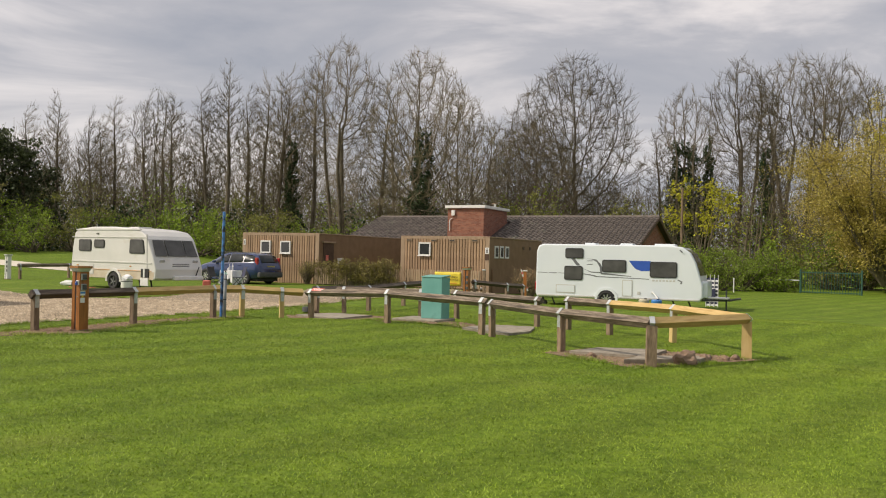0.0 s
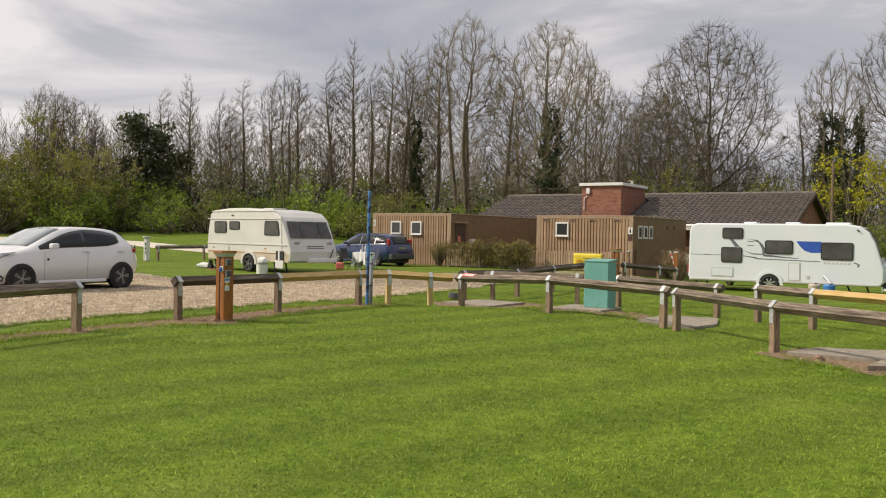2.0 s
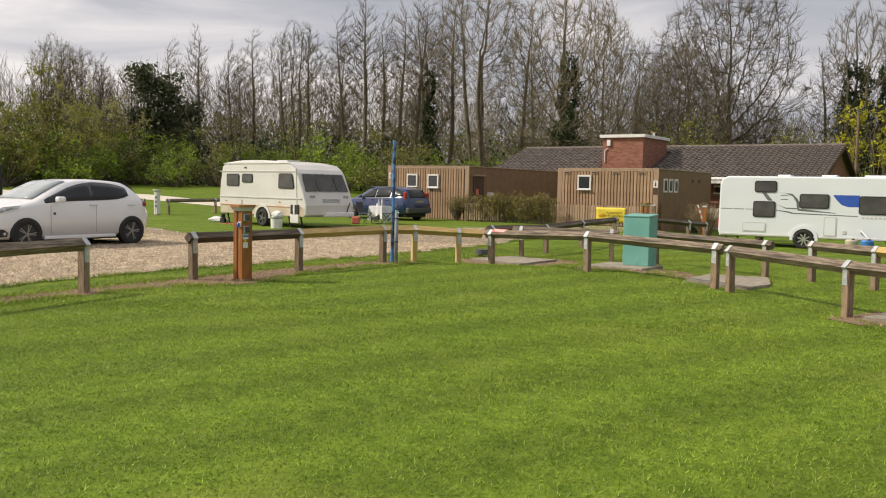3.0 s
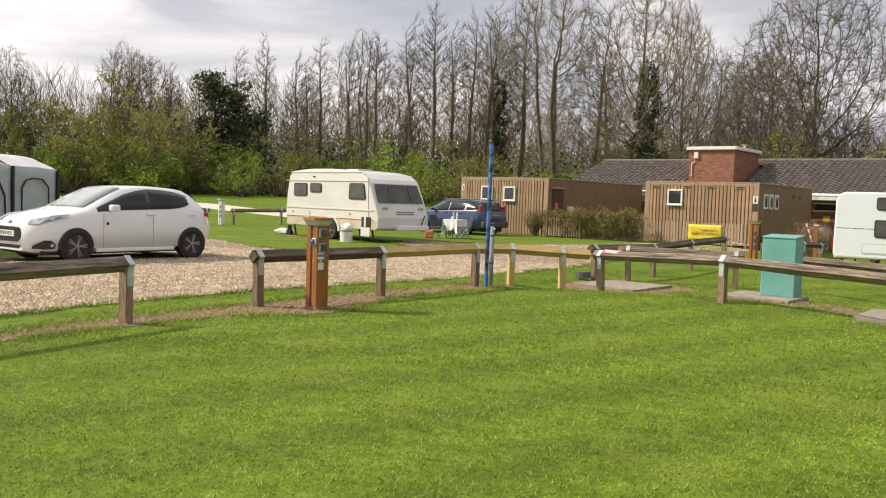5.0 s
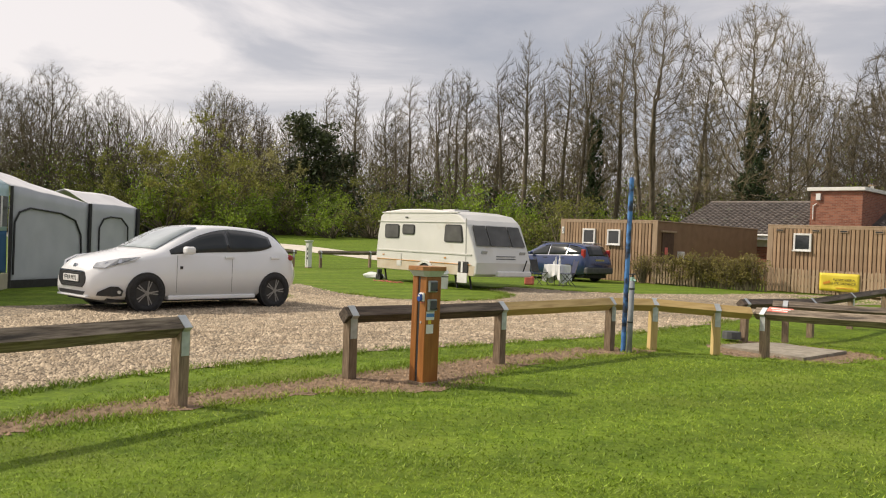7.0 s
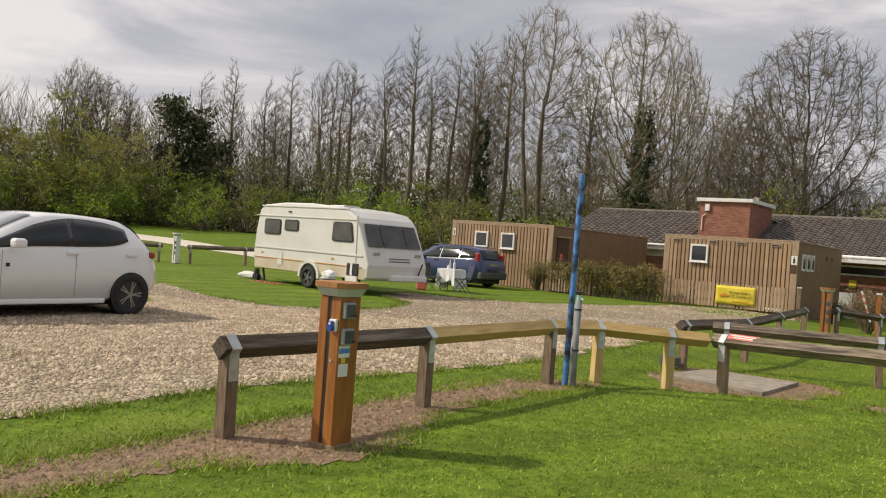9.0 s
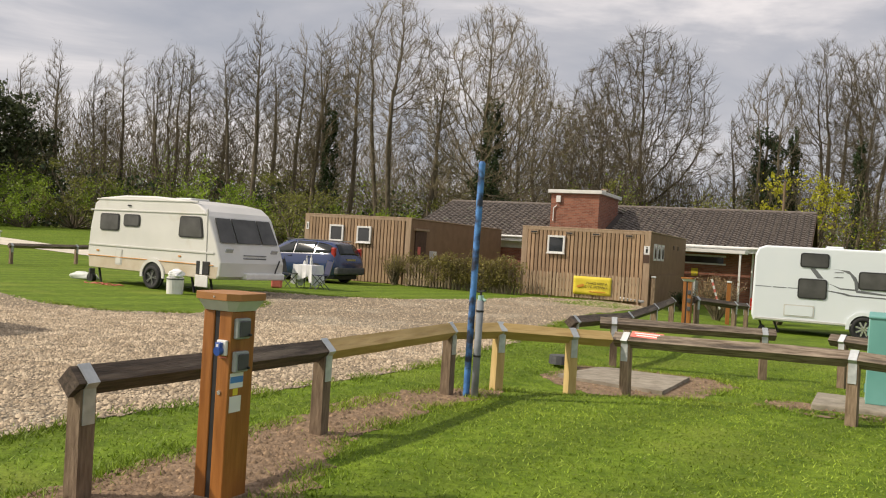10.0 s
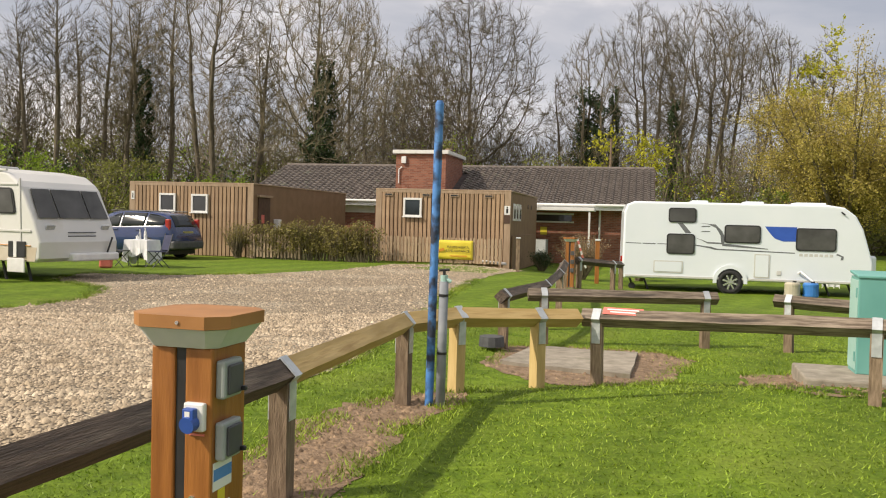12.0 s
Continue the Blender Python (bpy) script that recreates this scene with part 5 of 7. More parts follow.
def envelope(style, t):
    """Crown radius, as a share of its widest, at t from the crown's foot (0) to its top (1)."""
    if style == "dome":
        return math.sin(math.pi * min(1.0, 0.16 + 0.84 * t)) ** 0.55
    if style == "slim":
        return (0.35 + 1.9 * t) if t < 0.34 else max(0.10, 1.0 - ((t - 0.34) / 0.68) ** 1.7)
    return max(0.12, min(1.0, 0.25 + 1.25 * t)) * (1.0 if t < 0.72 else max(0.15, 1 - ((t - 0.72) / 0.29) ** 2))


def tree_meshes(seed, height, style, spread, foot, stems, attract, kill, up, twigs):
    """Bare spring tree grown into a crown of the given outline. Returns trunk, crown of twigs and the twig tips."""
    gen = np.random.default_rng(seed)
    rnd = random.Random(seed)
    wide = spread * height
    pts = []
    while len(pts) < attract:
        t = gen.random()
        r = envelope(style, t) * wide
        a, q = gen.uniform(0, 2 * np.pi), gen.random() ** 0.5 * r
        lump_r = 1 + 0.28 * noise.noise(Vector((math.cos(a) * 1.3 + seed, math.sin(a) * 1.3, t * 2.6)))
        if gen.random() < r / wide + 0.1:
            pts.append((math.cos(a) * q * lump_r, math.sin(a) * q * lump_r, height * (foot + (1 - foot) * t)))
    goal = np.array(pts)
    step_len = height * 0.024
    nodes, parent = [], []
    for s in range(stems):
        leader = 0.93 if style == "slim" else (foot + 0.12 if stems == 1 else 0.62)
        lean = 0.0 if stems == 1 else rnd.uniform(0.10, 0.26)
        turn = 2 * math.pi * (s + rnd.random() * 0.5) / stems
        d = Vector((math.cos(turn) * lean, math.sin(turn) * lean, 1)).normalized()
        p, last = Vector((math.cos(turn), math.sin(turn), 0)) * (0.25 if stems > 1 else 0), -1
        p.z = -0.3
        while p.z < height * leader:
            nodes.append(p[:])
            parent.append(last)
            last = len(nodes) - 1
            d = (d + Vector((rnd.uniform(-1, 1), rnd.uniform(-1, 1), 0)) * 0.05 + Vector((0, 0, 0.14 if stems == 1 else 0.05))).normalized()
            p = p + d * step_len
    N = np.array(nodes)
    low = N[:, 2] < height * foot * 0.8
    D = np.linalg.norm(goal[:, None] - N[None], axis=2) + 99 * low[None]
    near, dist = D.argmin(1), D.min(1)
    grown = np.zeros(len(N) + 90 * attract, int)
    for _ in range(90):
        stuck = grown[near] >= 6
        goal, near, dist = goal[~stuck], near[~stuck], dist[~stuck]
        if not len(goal):
            break
        u = goal - N[near]
        u /= np.linalg.norm(u, axis=1)[:, None] + 1e-6
        acc = np.zeros_like(N)
        np.add.at(acc, near, u)
        src = np.unique(near)
        v = acc[src] / (np.linalg.norm(acc[src], axis=1)[:, None] + 1e-6)
        v = v + gen.normal(0, 0.16, v.shape) + np.array((0, 0, up))
        v /= np.linalg.norm(v, axis=1)[:, None] + 1e-6
        fresh = N[src] + v * step_len
        first = len(N)
        grown[src] += 1
        parent += src.tolist()
        N = np.concatenate([N, fresh])
        D = np.linalg.norm(goal[:, None] - fresh[None], axis=2)
        nd = D.min(1)
        closer = nd < dist
        near = np.where(closer, D.argmin(1) + first, near)
        dist = np.minimum(dist, nd)
        keep = dist > kill
        goal, near, dist = goal[keep], near[keep], dist[keep]
    k = len(N)
    area, kids = np.zeros(k), [[] for _ in range(k)]
    for i in range(k - 1, -1, -1):
        area[i] = max(area[i], 1.0)
        if parent[i] >= 0:
            area[parent[i]] += area[i]
            kids[parent[i]].append(i)
    girth = (height * (0.008 if style == "slim" else 0.0115) + 0.05) * (1 if stems == 1 else 0.75)
    rad = 0.0115 * area ** (math.log(girth / 0.0115) / math.log(area.max()))
    V = [Vector(p) for p in N]
    trunk, crown, tips = Twigs(), Twigs(), []
    heads = [i for i in range(k) if parent[i] < 0]
    while heads:
        i = heads.pop()
        chain = [parent[i], i] if parent[i] >= 0 else [i]
        while kids[i]:
            order = sorted(kids[i], key=lambda c: -rad[c])
            heads += order[1:]
            i = order[0]
            chain.append(i)
        if len(chain) < 2:
            continue
        big = rad[chain[1]]
        rr_ = [min(rad[c], big * 1.05) for c in chain]
        rr_[-1] *= 0.5
        (trunk if big > 0.03 else crown).limb([V[c] for c in chain], rr_, 7 if big > 0.09 else 5 if big > 0.03 else 3)
    for i in range(k):
        if rad[i] > 0.027 or parent[i] < 0 or N[i][2] < height * foot:
            continue
        d = (V[i] - V[parent[i]]).normalized()
        for _ in range(twigs if kids[i] else twigs + 2):
            p = V[i].lerp(V[parent[i]], rnd.random())
            e = limb_points(rnd, p, side_dir(rnd, d, rnd.uniform(0.25, 0.8)) + Vector((0, 0, up * 0.8)), rnd.uniform(0.35, 1.0) * height / 17, 2, 0.16, 0.1)
            crown.limb(e, [0.0115, 0.009, 0.005], 3)
            tips.append(e[-1])
    return raw_mesh("trunk", trunk.v, trunk.f, BARK, True), raw_mesh("crown", crown.v, crown.f, TWIG), tips


def leaves_mesh(name, pts, size, material, rnd, flat=0.0):
    v, f = [], []
    for p in pts:
        a = Vector((rnd.uniform(-1, 1), rnd.uniform(-1, 1), rnd.uniform(-1, 1))).normalized()
        b = a.orthogonal().normalized()
        b.rotate(Matrix.Rotation(rnd.uniform(0, 6.28), 3, a))
        s = size * rnd.uniform(0.6, 1.4)
        k = len(v)
        v += [p - a * s * 0.5, p + b * s * 0.32, p + a * s * 0.5, p - b * s * 0.32]
        f.append((k, k + 1, k + 2, k + 3))
    return raw_mesh(name, v, f, material)


TREE = {}
for key, *spec in (("slim_a", 3, 17, "slim", 0.135, 0.26, 1, 800, 0.5, 0.62, 3), ("slim_b", 8, 16, "slim", 0.16, 0.24, 1, 900, 0.52, 0.62, 3),
                   ("slim_c", 14, 17.5, "vase", 0.18, 0.2, 3, 1100, 0.52, 0.5, 3), ("slim_d", 19, 17, "slim", 0.115, 0.34, 1, 600, 0.46, 0.8, 3),
                   ("round_a", 21, 19, "dome", 0.345, 0.22, 1, 3300, 0.56, 0.12, 4), ("round_b", 33, 18, "dome", 0.29, 0.2, 1, 2200, 0.56, 0.2, 3),
                   ("ivied", 37, 18, "dome", 0.28, 0.24, 1, 2400, 0.52, 0.16, 4),
                   ("fork_a", 41, 20, "vase", 0.20, 0.16, 3, 1700, 0.56, 0.4, 4), ("fork_b", 57, 20, "vase", 0.24, 0.2, 4, 1800, 0.56, 0.3, 4),
                   ("scrub_a", 61, 8, "vase", 0.34, 0.06, 4, 480, 0.46, 0.25, 1), ("scrub_b", 64, 7, "dome", 0.40, 0.05, 4, 480, 0.46, 0.25, 1)):
    TREE[key] = (*tree_meshes(*spec), spec[1])
HAZE = {}
for key, src, share, size, material in (("slim_a", "slim_a", 0.14, 0.14, OLIVE), ("slim_c", "slim_c", 0.16, 0.14, OLIVE), ("round_b", "round_b", 0.12, 0.14, OLIVE), ("scrub_a", "scrub_a", 0.4, 0.15, OLIVE), ("scrub_b", "scrub_b", 0.4, 0.15, FRESH),
                                        ("blossom", "slim_c", 0.5, 0.14, BLOSSOM), ("russet", "round_b", 0.45, 0.12, RUSSET)):
    rr = random.Random(len(key) * 7)
    pts = [p + Vector((rr.uniform(-.2, .2), rr.uniform(-.2, .2), rr.uniform(-.2, .2))) for p in TREE[src][2] if rr.random() < share]
    if key in ("scrub_a", "scrub_b"):
        pts = pts + [p * rr.uniform(0.75, 1.0) for p in pts]
    HAZE[key] = leaves_mesh("spring_leaves", pts, size, material, rr)


def ivy_mesh(seed, z0, z1, r, cnt):
    rr = random.Random(seed)
    pts = []
    for _ in range(cnt):
        t = rr.random()
        z = z0 + (z1 - z0) * t + rr.gauss(0, 0.25)
        a = rr.uniform(0, 6.283)
        nz = noise.noise(Vector((math.cos(a) * 1.1, math.sin(a) * 1.1, z * 0.75 + seed)))
        fine = noise.noise(Vector((math.cos(a) * 3, math.sin(a) * 3, z * 2.1 + seed)))
        if nz + 0.5 * fine < -0.32 or nz + 0.5 < t * 0.55:
            continue
        bulge = 0.5 + 1.1 * (nz + 0.2) + 0.5 * fine
        q = max(0.22, r * bulge * (1.1 - 0.65 * t)) * rr.uniform(0.45, 1.1)
        pts.append(Vector((math.cos(a) * q, math.sin(a) * q, z)))
    return leaves_mesh("ivy", pts, 0.2, IVY, rr)


IVYS = [ivy_mesh(1, 0.2, 11.5, 1.55, 14000), ivy_mesh(2, 0.2, 12.5, 0.95, 8500), ivy_mesh(3, 2.0, 13.0, 2.5, 21000)]


def tree(x, y, key, height, rot, label, haze=None, ivy=None, ivy_h=None):
    tr, cr, tips, h0 = TREE[key]
    t = thing("tree", pose(x, y, ground_z(x, y), 0, 0, rot), label, "tree", "trees along the wood edge")
    s = (height - 0.8 * max(0.0, ground_z(x, y))) / h0
    m = Matrix.Diagonal((s * 0.96, s * 0.96, s, 1))
    shared("trunk", tr, t, m)
    shared("crown", cr, t, m, "bare twigs")
    if haze:
        shared("spring_leaves", HAZE[haze], t, m)
    if ivy is not None:
        shared("ivy", IVYS[ivy], t, Matrix.Diagonal((1, 1, (ivy_h or s), 1)), "dark ivy on the trunk")
    return t


def at_bearing(az, dist):
    return 0.3 + dist * math.sin(radians(az)), dist * math.cos(radians(az))


BARE_L = "tall slim bare tree with a few early leaves"
ROUND_L = "broad bare tree with spreading limbs behind the building"
IVY_L = "bare tree with dark ivy round its trunk"
FORK_L = "tall bare forked tree with thin upper branches"
rt = random.Random(5)
row = [(-41.8, 85.5, "round_b", 14.2, None), (-38.9, 86, "round_b", 12.6, "round_b"), (-45, 84, "round_a", 13, None), (-42.5, 88, "slim_c", 12.5, None), (-41, 85, "scrub_a", 9, "scrub_a"), (-38.5, 92, "slim_a", 9.5, "slim_a"), (-36.4, 88, "slim_c", 9, "blossom"), (-32.2, 86, "round_b", 13.0, "russet"), (-33.1, 84, "slim_c", 13.5, "blossom"),
       (-31.6, 87, "round_b", 13, "russet"), (-30.4, 90, "slim_a", 13, None), (-29.0, 84, "slim_c", 11.5, "blossom"),
       (-26.4, 90, "slim_a", 15, None), (-25.1, 90, "slim_b", 16.3, None), (-23.0, 88, "slim_b", 14.6, None), (-21.7, 90, "slim_a", 16.4, None), (-22.4, 95, "slim_b", 15, None), (-19.8, 95, "slim_a", 16.5, None), (-16.6, 92, "slim_b", 17, None), (-13.4, 90, "slim_a", 18.5, None), (-10.4, 88, "slim_b", 18.0, None), (-3.9, 92, "slim_a", 18, None), (-19.2, 92, "slim_c", 17.5, "slim_c"),
       (-18.2, 86, "slim_a", 16.6, None), (-16.0, 84, "slim_b", 17.6, None), (-14.9, 82, "slim_a", 19.0, None),
       (-12.6, 82, "slim_b", 18.2, None), (-11.6, 80, "slim_a", 18.2, None), (-9.5, 82, "slim_b", 19.8, None), (-5.2, 78, "slim_b", 18.4, None), (0.2, 82, "round_b", 17.5, "round_b"), (1.8, 84, "slim_c", 15.2, "slim_c"),
       (3.3, 86, "slim_b", 14.2, "slim_a"), (5.0, 92, "round_a", 16.5, None), (9.6, 92, "slim_c", 12.2, "slim_c"), (11.4, 92, "scrub_a", 9.5, "scrub_a"), (13.6, 98, "slim_a", 17.5, None), (20.3, 104, "slim_b", 19, None), (25.6, 98, "slim_c", 21, "slim_c"), (28.0, 98, "slim_b", 21, None), (30.5, 98, "slim_c", 18, "slim_c"), (33, 96, "slim_b", 19, None), (36, 94, "slim_a", 17, None), (39, 92, "slim_c", 17, None)]
for i, (az, dist, key, hgt, haze) in enumerate(row):
    x, y = at_bearing(az, dist)
    if i % 3 == 1 and key in ("slim_a", "slim_b") and not haze:
        key = "slim_d"
    tree(x, y, key, hgt, rt.uniform(0, 360), BARE_L if key.startswith("slim") else ROUND_L, haze)
tree(-2.4, 70.0, "ivied", 18.4, 20, IVY_L, None, 0, 1.0)
tree(-9.7, 75.5, "fork_a", 20.2, 140, FORK_L)
tree(-14.6, 78.5, "slim_b", 18.4, 250, IVY_L, None, 1, 0.92)
tree(13.2, 93.8, "round_a", 24.2, 200, ROUND_L)
tree(9.0, 90.0, "round_b", 18.0, 80, ROUND_L, "round_b")
tree(24.6, 91.2, "slim_c", 20.4, 30, IVY_L, None, 2, 1.12)
tree(27.2, 91.6, "slim_b", 15.5, 110, IVY_L, None, 1, 1.2)
tree(31.8, 95.3, "fork_a", 24.3, 300, FORK_L)
tree(32.4, 89.5, "slim_b", 21.5, 60, IVY_L, None, 1, 1.1)
tree(37.9, 94.6, "fork_b", 25, 15, FORK_L)
tree(42.5, 95.0, "fork_a", 24.6, 190, FORK_L)

# dark pines
for az, dist, hgt in ((-28.0, 84, 10.4), (-26.8, 84, 9.8), (-25.7, 88, 7.5)):
    x, y = at_bearing(az, dist)
    rr = random.Random(int(az * 10))
    pts = []
    for _ in range(70):
        z = hgt * rr.uniform(0.25, 1.0)
        a, q = rr.uniform(0, 6.283), rr.uniform(0.2, 1.5) * (1.15 - 0.35 * z / hgt)
        c = Vector((math.cos(a) * q, math.sin(a) * q, z))
        pts += [c + Vector((rr.gauss(0, .42), rr.gauss(0, .42), rr.gauss(0, .22))) for _ in range(42)]
    t = thing("pine_tree", pose(x, y, ground_z(x, y)), "dark evergreen pine with ragged clumps", "tree", "pines at the wood edge")
    part("trunk", bm_tube((0, 0, -0.3), (0.2, 0, hgt * 0.93), 0.24, 0.06, 8), BARK, t)
    shared("crown", leaves_mesh("crown", pts, 0.3, CONIFER, rr), t, Matrix(), "dark needle clumps")

# ochre willow, yellow-green tree
rr = random.Random(77)
wx, wy = 31.2, 62.0
will = thing("willow_tree", pose(wx, wy, ground_z(wx, wy)), "large drooping willow in ochre spring colour", "tree")
tw, cw = Twigs(), Twigs()
pts = []
for i in range(34):
    a = rr.uniform(0, 6.283)
    up = limb_points(rr, Vector((0, 0, 0.6)), Vector((math.cos(a) * 0.7, math.sin(a) * 0.7, rr.uniform(0.7, 1.6))), rr.uniform(7, 13), 6, 0.12, 0.02)
    tw.limb(up, [0.2 - 0.03 * k for k in range(7)], 5)
    for j in range(15):
        k = rr.uniform(1.5, 5.99)
        p = up[int(k)].lerp(up[int(k) + 1], k - int(k))
        out = limb_points(rr, p, Vector((rr.uniform(-1, 1), rr.uniform(-1, 1), rr.uniform(0.0, 0.9))), rr.uniform(2, 4.2), 5, 0.12, -0.13)
        cw.limb(out, [0.03, 0.025, 0.02, 0.014, 0.01, 0.006], 3)
        for q in range(1, 6):
            for _ in range(46):
                w = out[q - 1].lerp(out[q], rr.random())
                pts.append(w + Vector((rr.gauss(0, .28), rr.gauss(0, .28), rr.gauss(-0.15, .35))))
shared("trunk", raw_mesh("trunk", tw.v, tw.f, BARK, True), will, Matrix())
shared("crown", raw_mesh("crown", cw.v, cw.f, TWIG), will, Matrix(), "drooping branches")
shared("catkin_leaves", leaves_mesh("catkin_leaves", pts, 0.125, OCHRE, rr), will, Matrix(), "ochre catkins and young leaves")


def leaf_tree(x, y, hgt, r, material, size, cnt, label, seed, name="young_tree", category="tree", low=0.25):
    """Leafy clumps on a branching stem."""
    rr = random.Random(seed)
    t = thing(name, pose(x, y, ground_z(x, y), 0, 0, seed * 40), label, category, "leafy growth at the wood edge")
    tw = Twigs()
    pts = []
    clumps = 26
    for i in range(clumps):
        a = rr.uniform(0, 6.283)
        q = r * math.sqrt(rr.random())
        z = hgt * (low + (1 - low) * rr.random() * (1 - 0.45 * (q / r) ** 2))
        c = Vector((math.cos(a) * q, math.sin(a) * q, z))
        tw.limb(limb_points(rr, Vector((rr.uniform(-.2, .2), rr.uniform(-.2, .2), 0)), c, c.length, 4, 0.15, 0.0), [0.07, 0.05, 0.035, 0.025, 0.012], 4)
        s = r * rr.uniform(0.2, 0.4)
        for _ in range(11):
            e = limb_points(rr, c, Vector((rr.gauss(0, 1), rr.gauss(0, 1), rr.gauss(0.35, 0.8))), s * rr.uniform(0.7, 1.6), 3, 0.2, 0.05)
            tw.limb(e, [0.012, 0.010, 0.007, 0.004], 3)
            for _ in range(cnt // clumps // 11):
                k = rr.uniform(0.4, 2.99)
                pts.append(e[int(k)].lerp(e[int(k) + 1], k - int(k)) + Vector((rr.gauss(0, .09), rr.gauss(0, .09), rr.gauss(0, .09))))
    pts = [p for p in pts if p.z > 0.05]
    shared("woody_frame", raw_mesh("woody_frame", tw.v, tw.f, BARK, True), t, Matrix())
    shared("foliage", leaves_mesh("foliage", pts, size, material, rr), t, Matrix())
    return t


YG = "young tree in bright yellow-green leaf"
leaf_tree(22.6, 78, 10.2, 3.3, YELLOWGREEN, 0.22, 2300, YG, 2, low=0.45)
leaf_tree(45.5, 86, 21.5, 3.3, YELLOWGREEN, 0.24, 3800, "tall maple in bright yellow-green leaf", 3, low=0.55)
leaf_tree(33.5, 84, 7.5, 2.6, YELLOWGREEN, 0.2, 1000, YG, 4, low=0.2)
for k, (az, dist, hgt, r) in enumerate(((-35.0, 77, 8.6, 3.4), (-32.6, 76, 9.6, 4.0), (-30.2, 79, 8.4, 3.2), (-38.6, 80, 6.5, 3.2))):
    lx, ly = at_bearing(az, dist)
    leaf_tree(lx, ly, hgt, r, (SPRING, SPRING, BLOSSOM, OLIVE)[k], 0.15, 6200, "spreading tree in pale early blossom" if k == 2 else "spreading tree in yellow-olive early leaf", 40 + k, low=0.15)
leaf_tree(6.3, 78, 8.8, 3.0, OLIVE, 0.2, 2600, "young tree in olive spring leaf", 6, low=0.3)
leaf_tree(17.0, 80, 8.5, 3.2, OLIVE, 0.2, 1500, "young tree in olive spring leaf", 7, low=0.3)

SHRUBS = []
for seed, hgt, r, material in ((101, 3.6, 2.6, FRESH), (102, 4.4, 3.0, FRESH), (103, 5.2, 3.0, OLIVE), (104, 3.0, 2.6, FRESH)):
    ob = leaf_tree(0, 0, hgt, r, material, 0.15, 3700, "green leafy shrub at the wood edge" if material is FRESH else "olive leafy shrub at the wood edge", seed, "shrub", "shrub", 0.08)
    SHRUBS.append(ob)
rs = random.Random(9)
spots = []
for az in np.arange(-46, -12.5, 1.55):
    spots.append((az + rs.uniform(-.5, .5), 77 + rs.uniform(-3, 4), rs.choice((0, 1, 3, 0, 2)), rs.uniform(0.85, 1.25)))
for az in np.arange(-12.5, 6, 1.7):
    spots.append((az + rs.uniform(-.5, .5), 71 + rs.uniform(-2, 5), rs.choice((0, 1, 2, 2)), rs.uniform(0.9, 1.4)))
for az in np.arange(9, 15, 1.7):
    spots.append((az, 74 + rs.uniform(-3, 4), rs.choice((2, 1, 2)), rs.uniform(0.9, 1.3)))
for az in np.arange(15.2, 21.4, 1.1):
    spots.append((az, 63.5 + rs.uniform(-1, 2), rs.choice((0, 1, 3)), rs.uniform(0.7, 0.9)))
for az in np.arange(21.8, 44, 1.9):
    spots.append((az, 78 + rs.uniform(-3, 6), rs.choice((1, 2, 2)), rs.uniform(1.0, 1.4)))
for i, (az, dist, k, s) in enumerate(spots):
    x, y = at_bearing(az, dist)
    m = pose(x, y, ground_z(x, y) - 0.05, 0, 0, rs.uniform(0, 360))
    if i < 4:
        ob = SHRUBS[i]
        ob.matrix_basis = m
    else:
        ob = copy_thing(SHRUBS[k], m)
        ob.scale = (s, s, s)
for i in range(36):
    az = -46 + i * 2.5 + rs.uniform(-.7, .7)
    x, y = at_bearing(az, (84 if az < 8 else 92) + rs.uniform(-4, 8))
    k = rs.choice(("scrub_a", "scrub_b"))
    tree(x, y, k, rs.uniform(7.0, 10.5), rs.uniform(0, 360), "thin bushy scrub tree with small spring leaves", k)

# distant wood behind: thin stems and twigs with early leaves
rr = random.Random(12)
SCRUBWOOD = leaf_mat("far_scrub", (0.125, 0.135, 0.034), (0.24, 0.25, 0.07), 0.3)


def wood_top(az):
    return 7.6 + 2.2 * noise.noise(Vector((az * 0.35, 1, 0))) + 1.8 * noise.noise(Vector((az * 1.3, 4, 0)))


pts = []
for _ in range(130000):
    az = rr.uniform(-52, 48)
    z = wood_top(az) * rr.random() ** 1.25
    x, y = at_bearing(az, rr.uniform(97, 118))
    pts.append(Vector((x, y, ground_z(x, y) + z)))
fw = new("far_wood", leaves_mesh("far_wood", pts, 0.3, SCRUBWOOD, rr))
brush = Twigs()
for _ in range(48000):
    az = rr.uniform(-52, 48)
    top = wood_top(az) * 1.45
    x, y = at_bearing(az, rr.uniform(84, 112) if az < 8 else rr.uniform(92, 115))
    p = Vector((x, y, ground_z(x, y) + top * rr.random() ** 1.1 * 0.85))
    d = Vector((rr.gauss(0, 0.45), rr.gauss(0, 0.45), 1)).normalized() * rr.uniform(0.8, 2.6)
    q = rr.uniform(0.011, 0.03)
    brush.limb([p, p + d], [q, q * 0.4], 3)
thicket = new("thicket", raw_mesh("thicket", brush.v, brush.f, TWIG))
tagged(thicket, "grey-brown tangle of thin stems filling the wood", "thicket", kind="stuff")
# dark leaf layer added to give the wood its deep shade between trunks
shade_pts = []
for _ in range(16000):
    az = rr.uniform(-50, 6)
    top = 4.6 + 2.4 * noise.noise(Vector((az * 0.5, 7, 0))) + 1.2 * noise.noise(Vector((az * 1.7, 9, 0)))
    x, y = at_bearing(az, rr.uniform(82, 96))
    shade_pts.append(Vector((x, y, ground_z(x, y) + top * rr.random() ** 1.2)))
under = new("undergrowth", leaves_mesh("undergrowth", shade_pts, 0.4, IVY, rr))
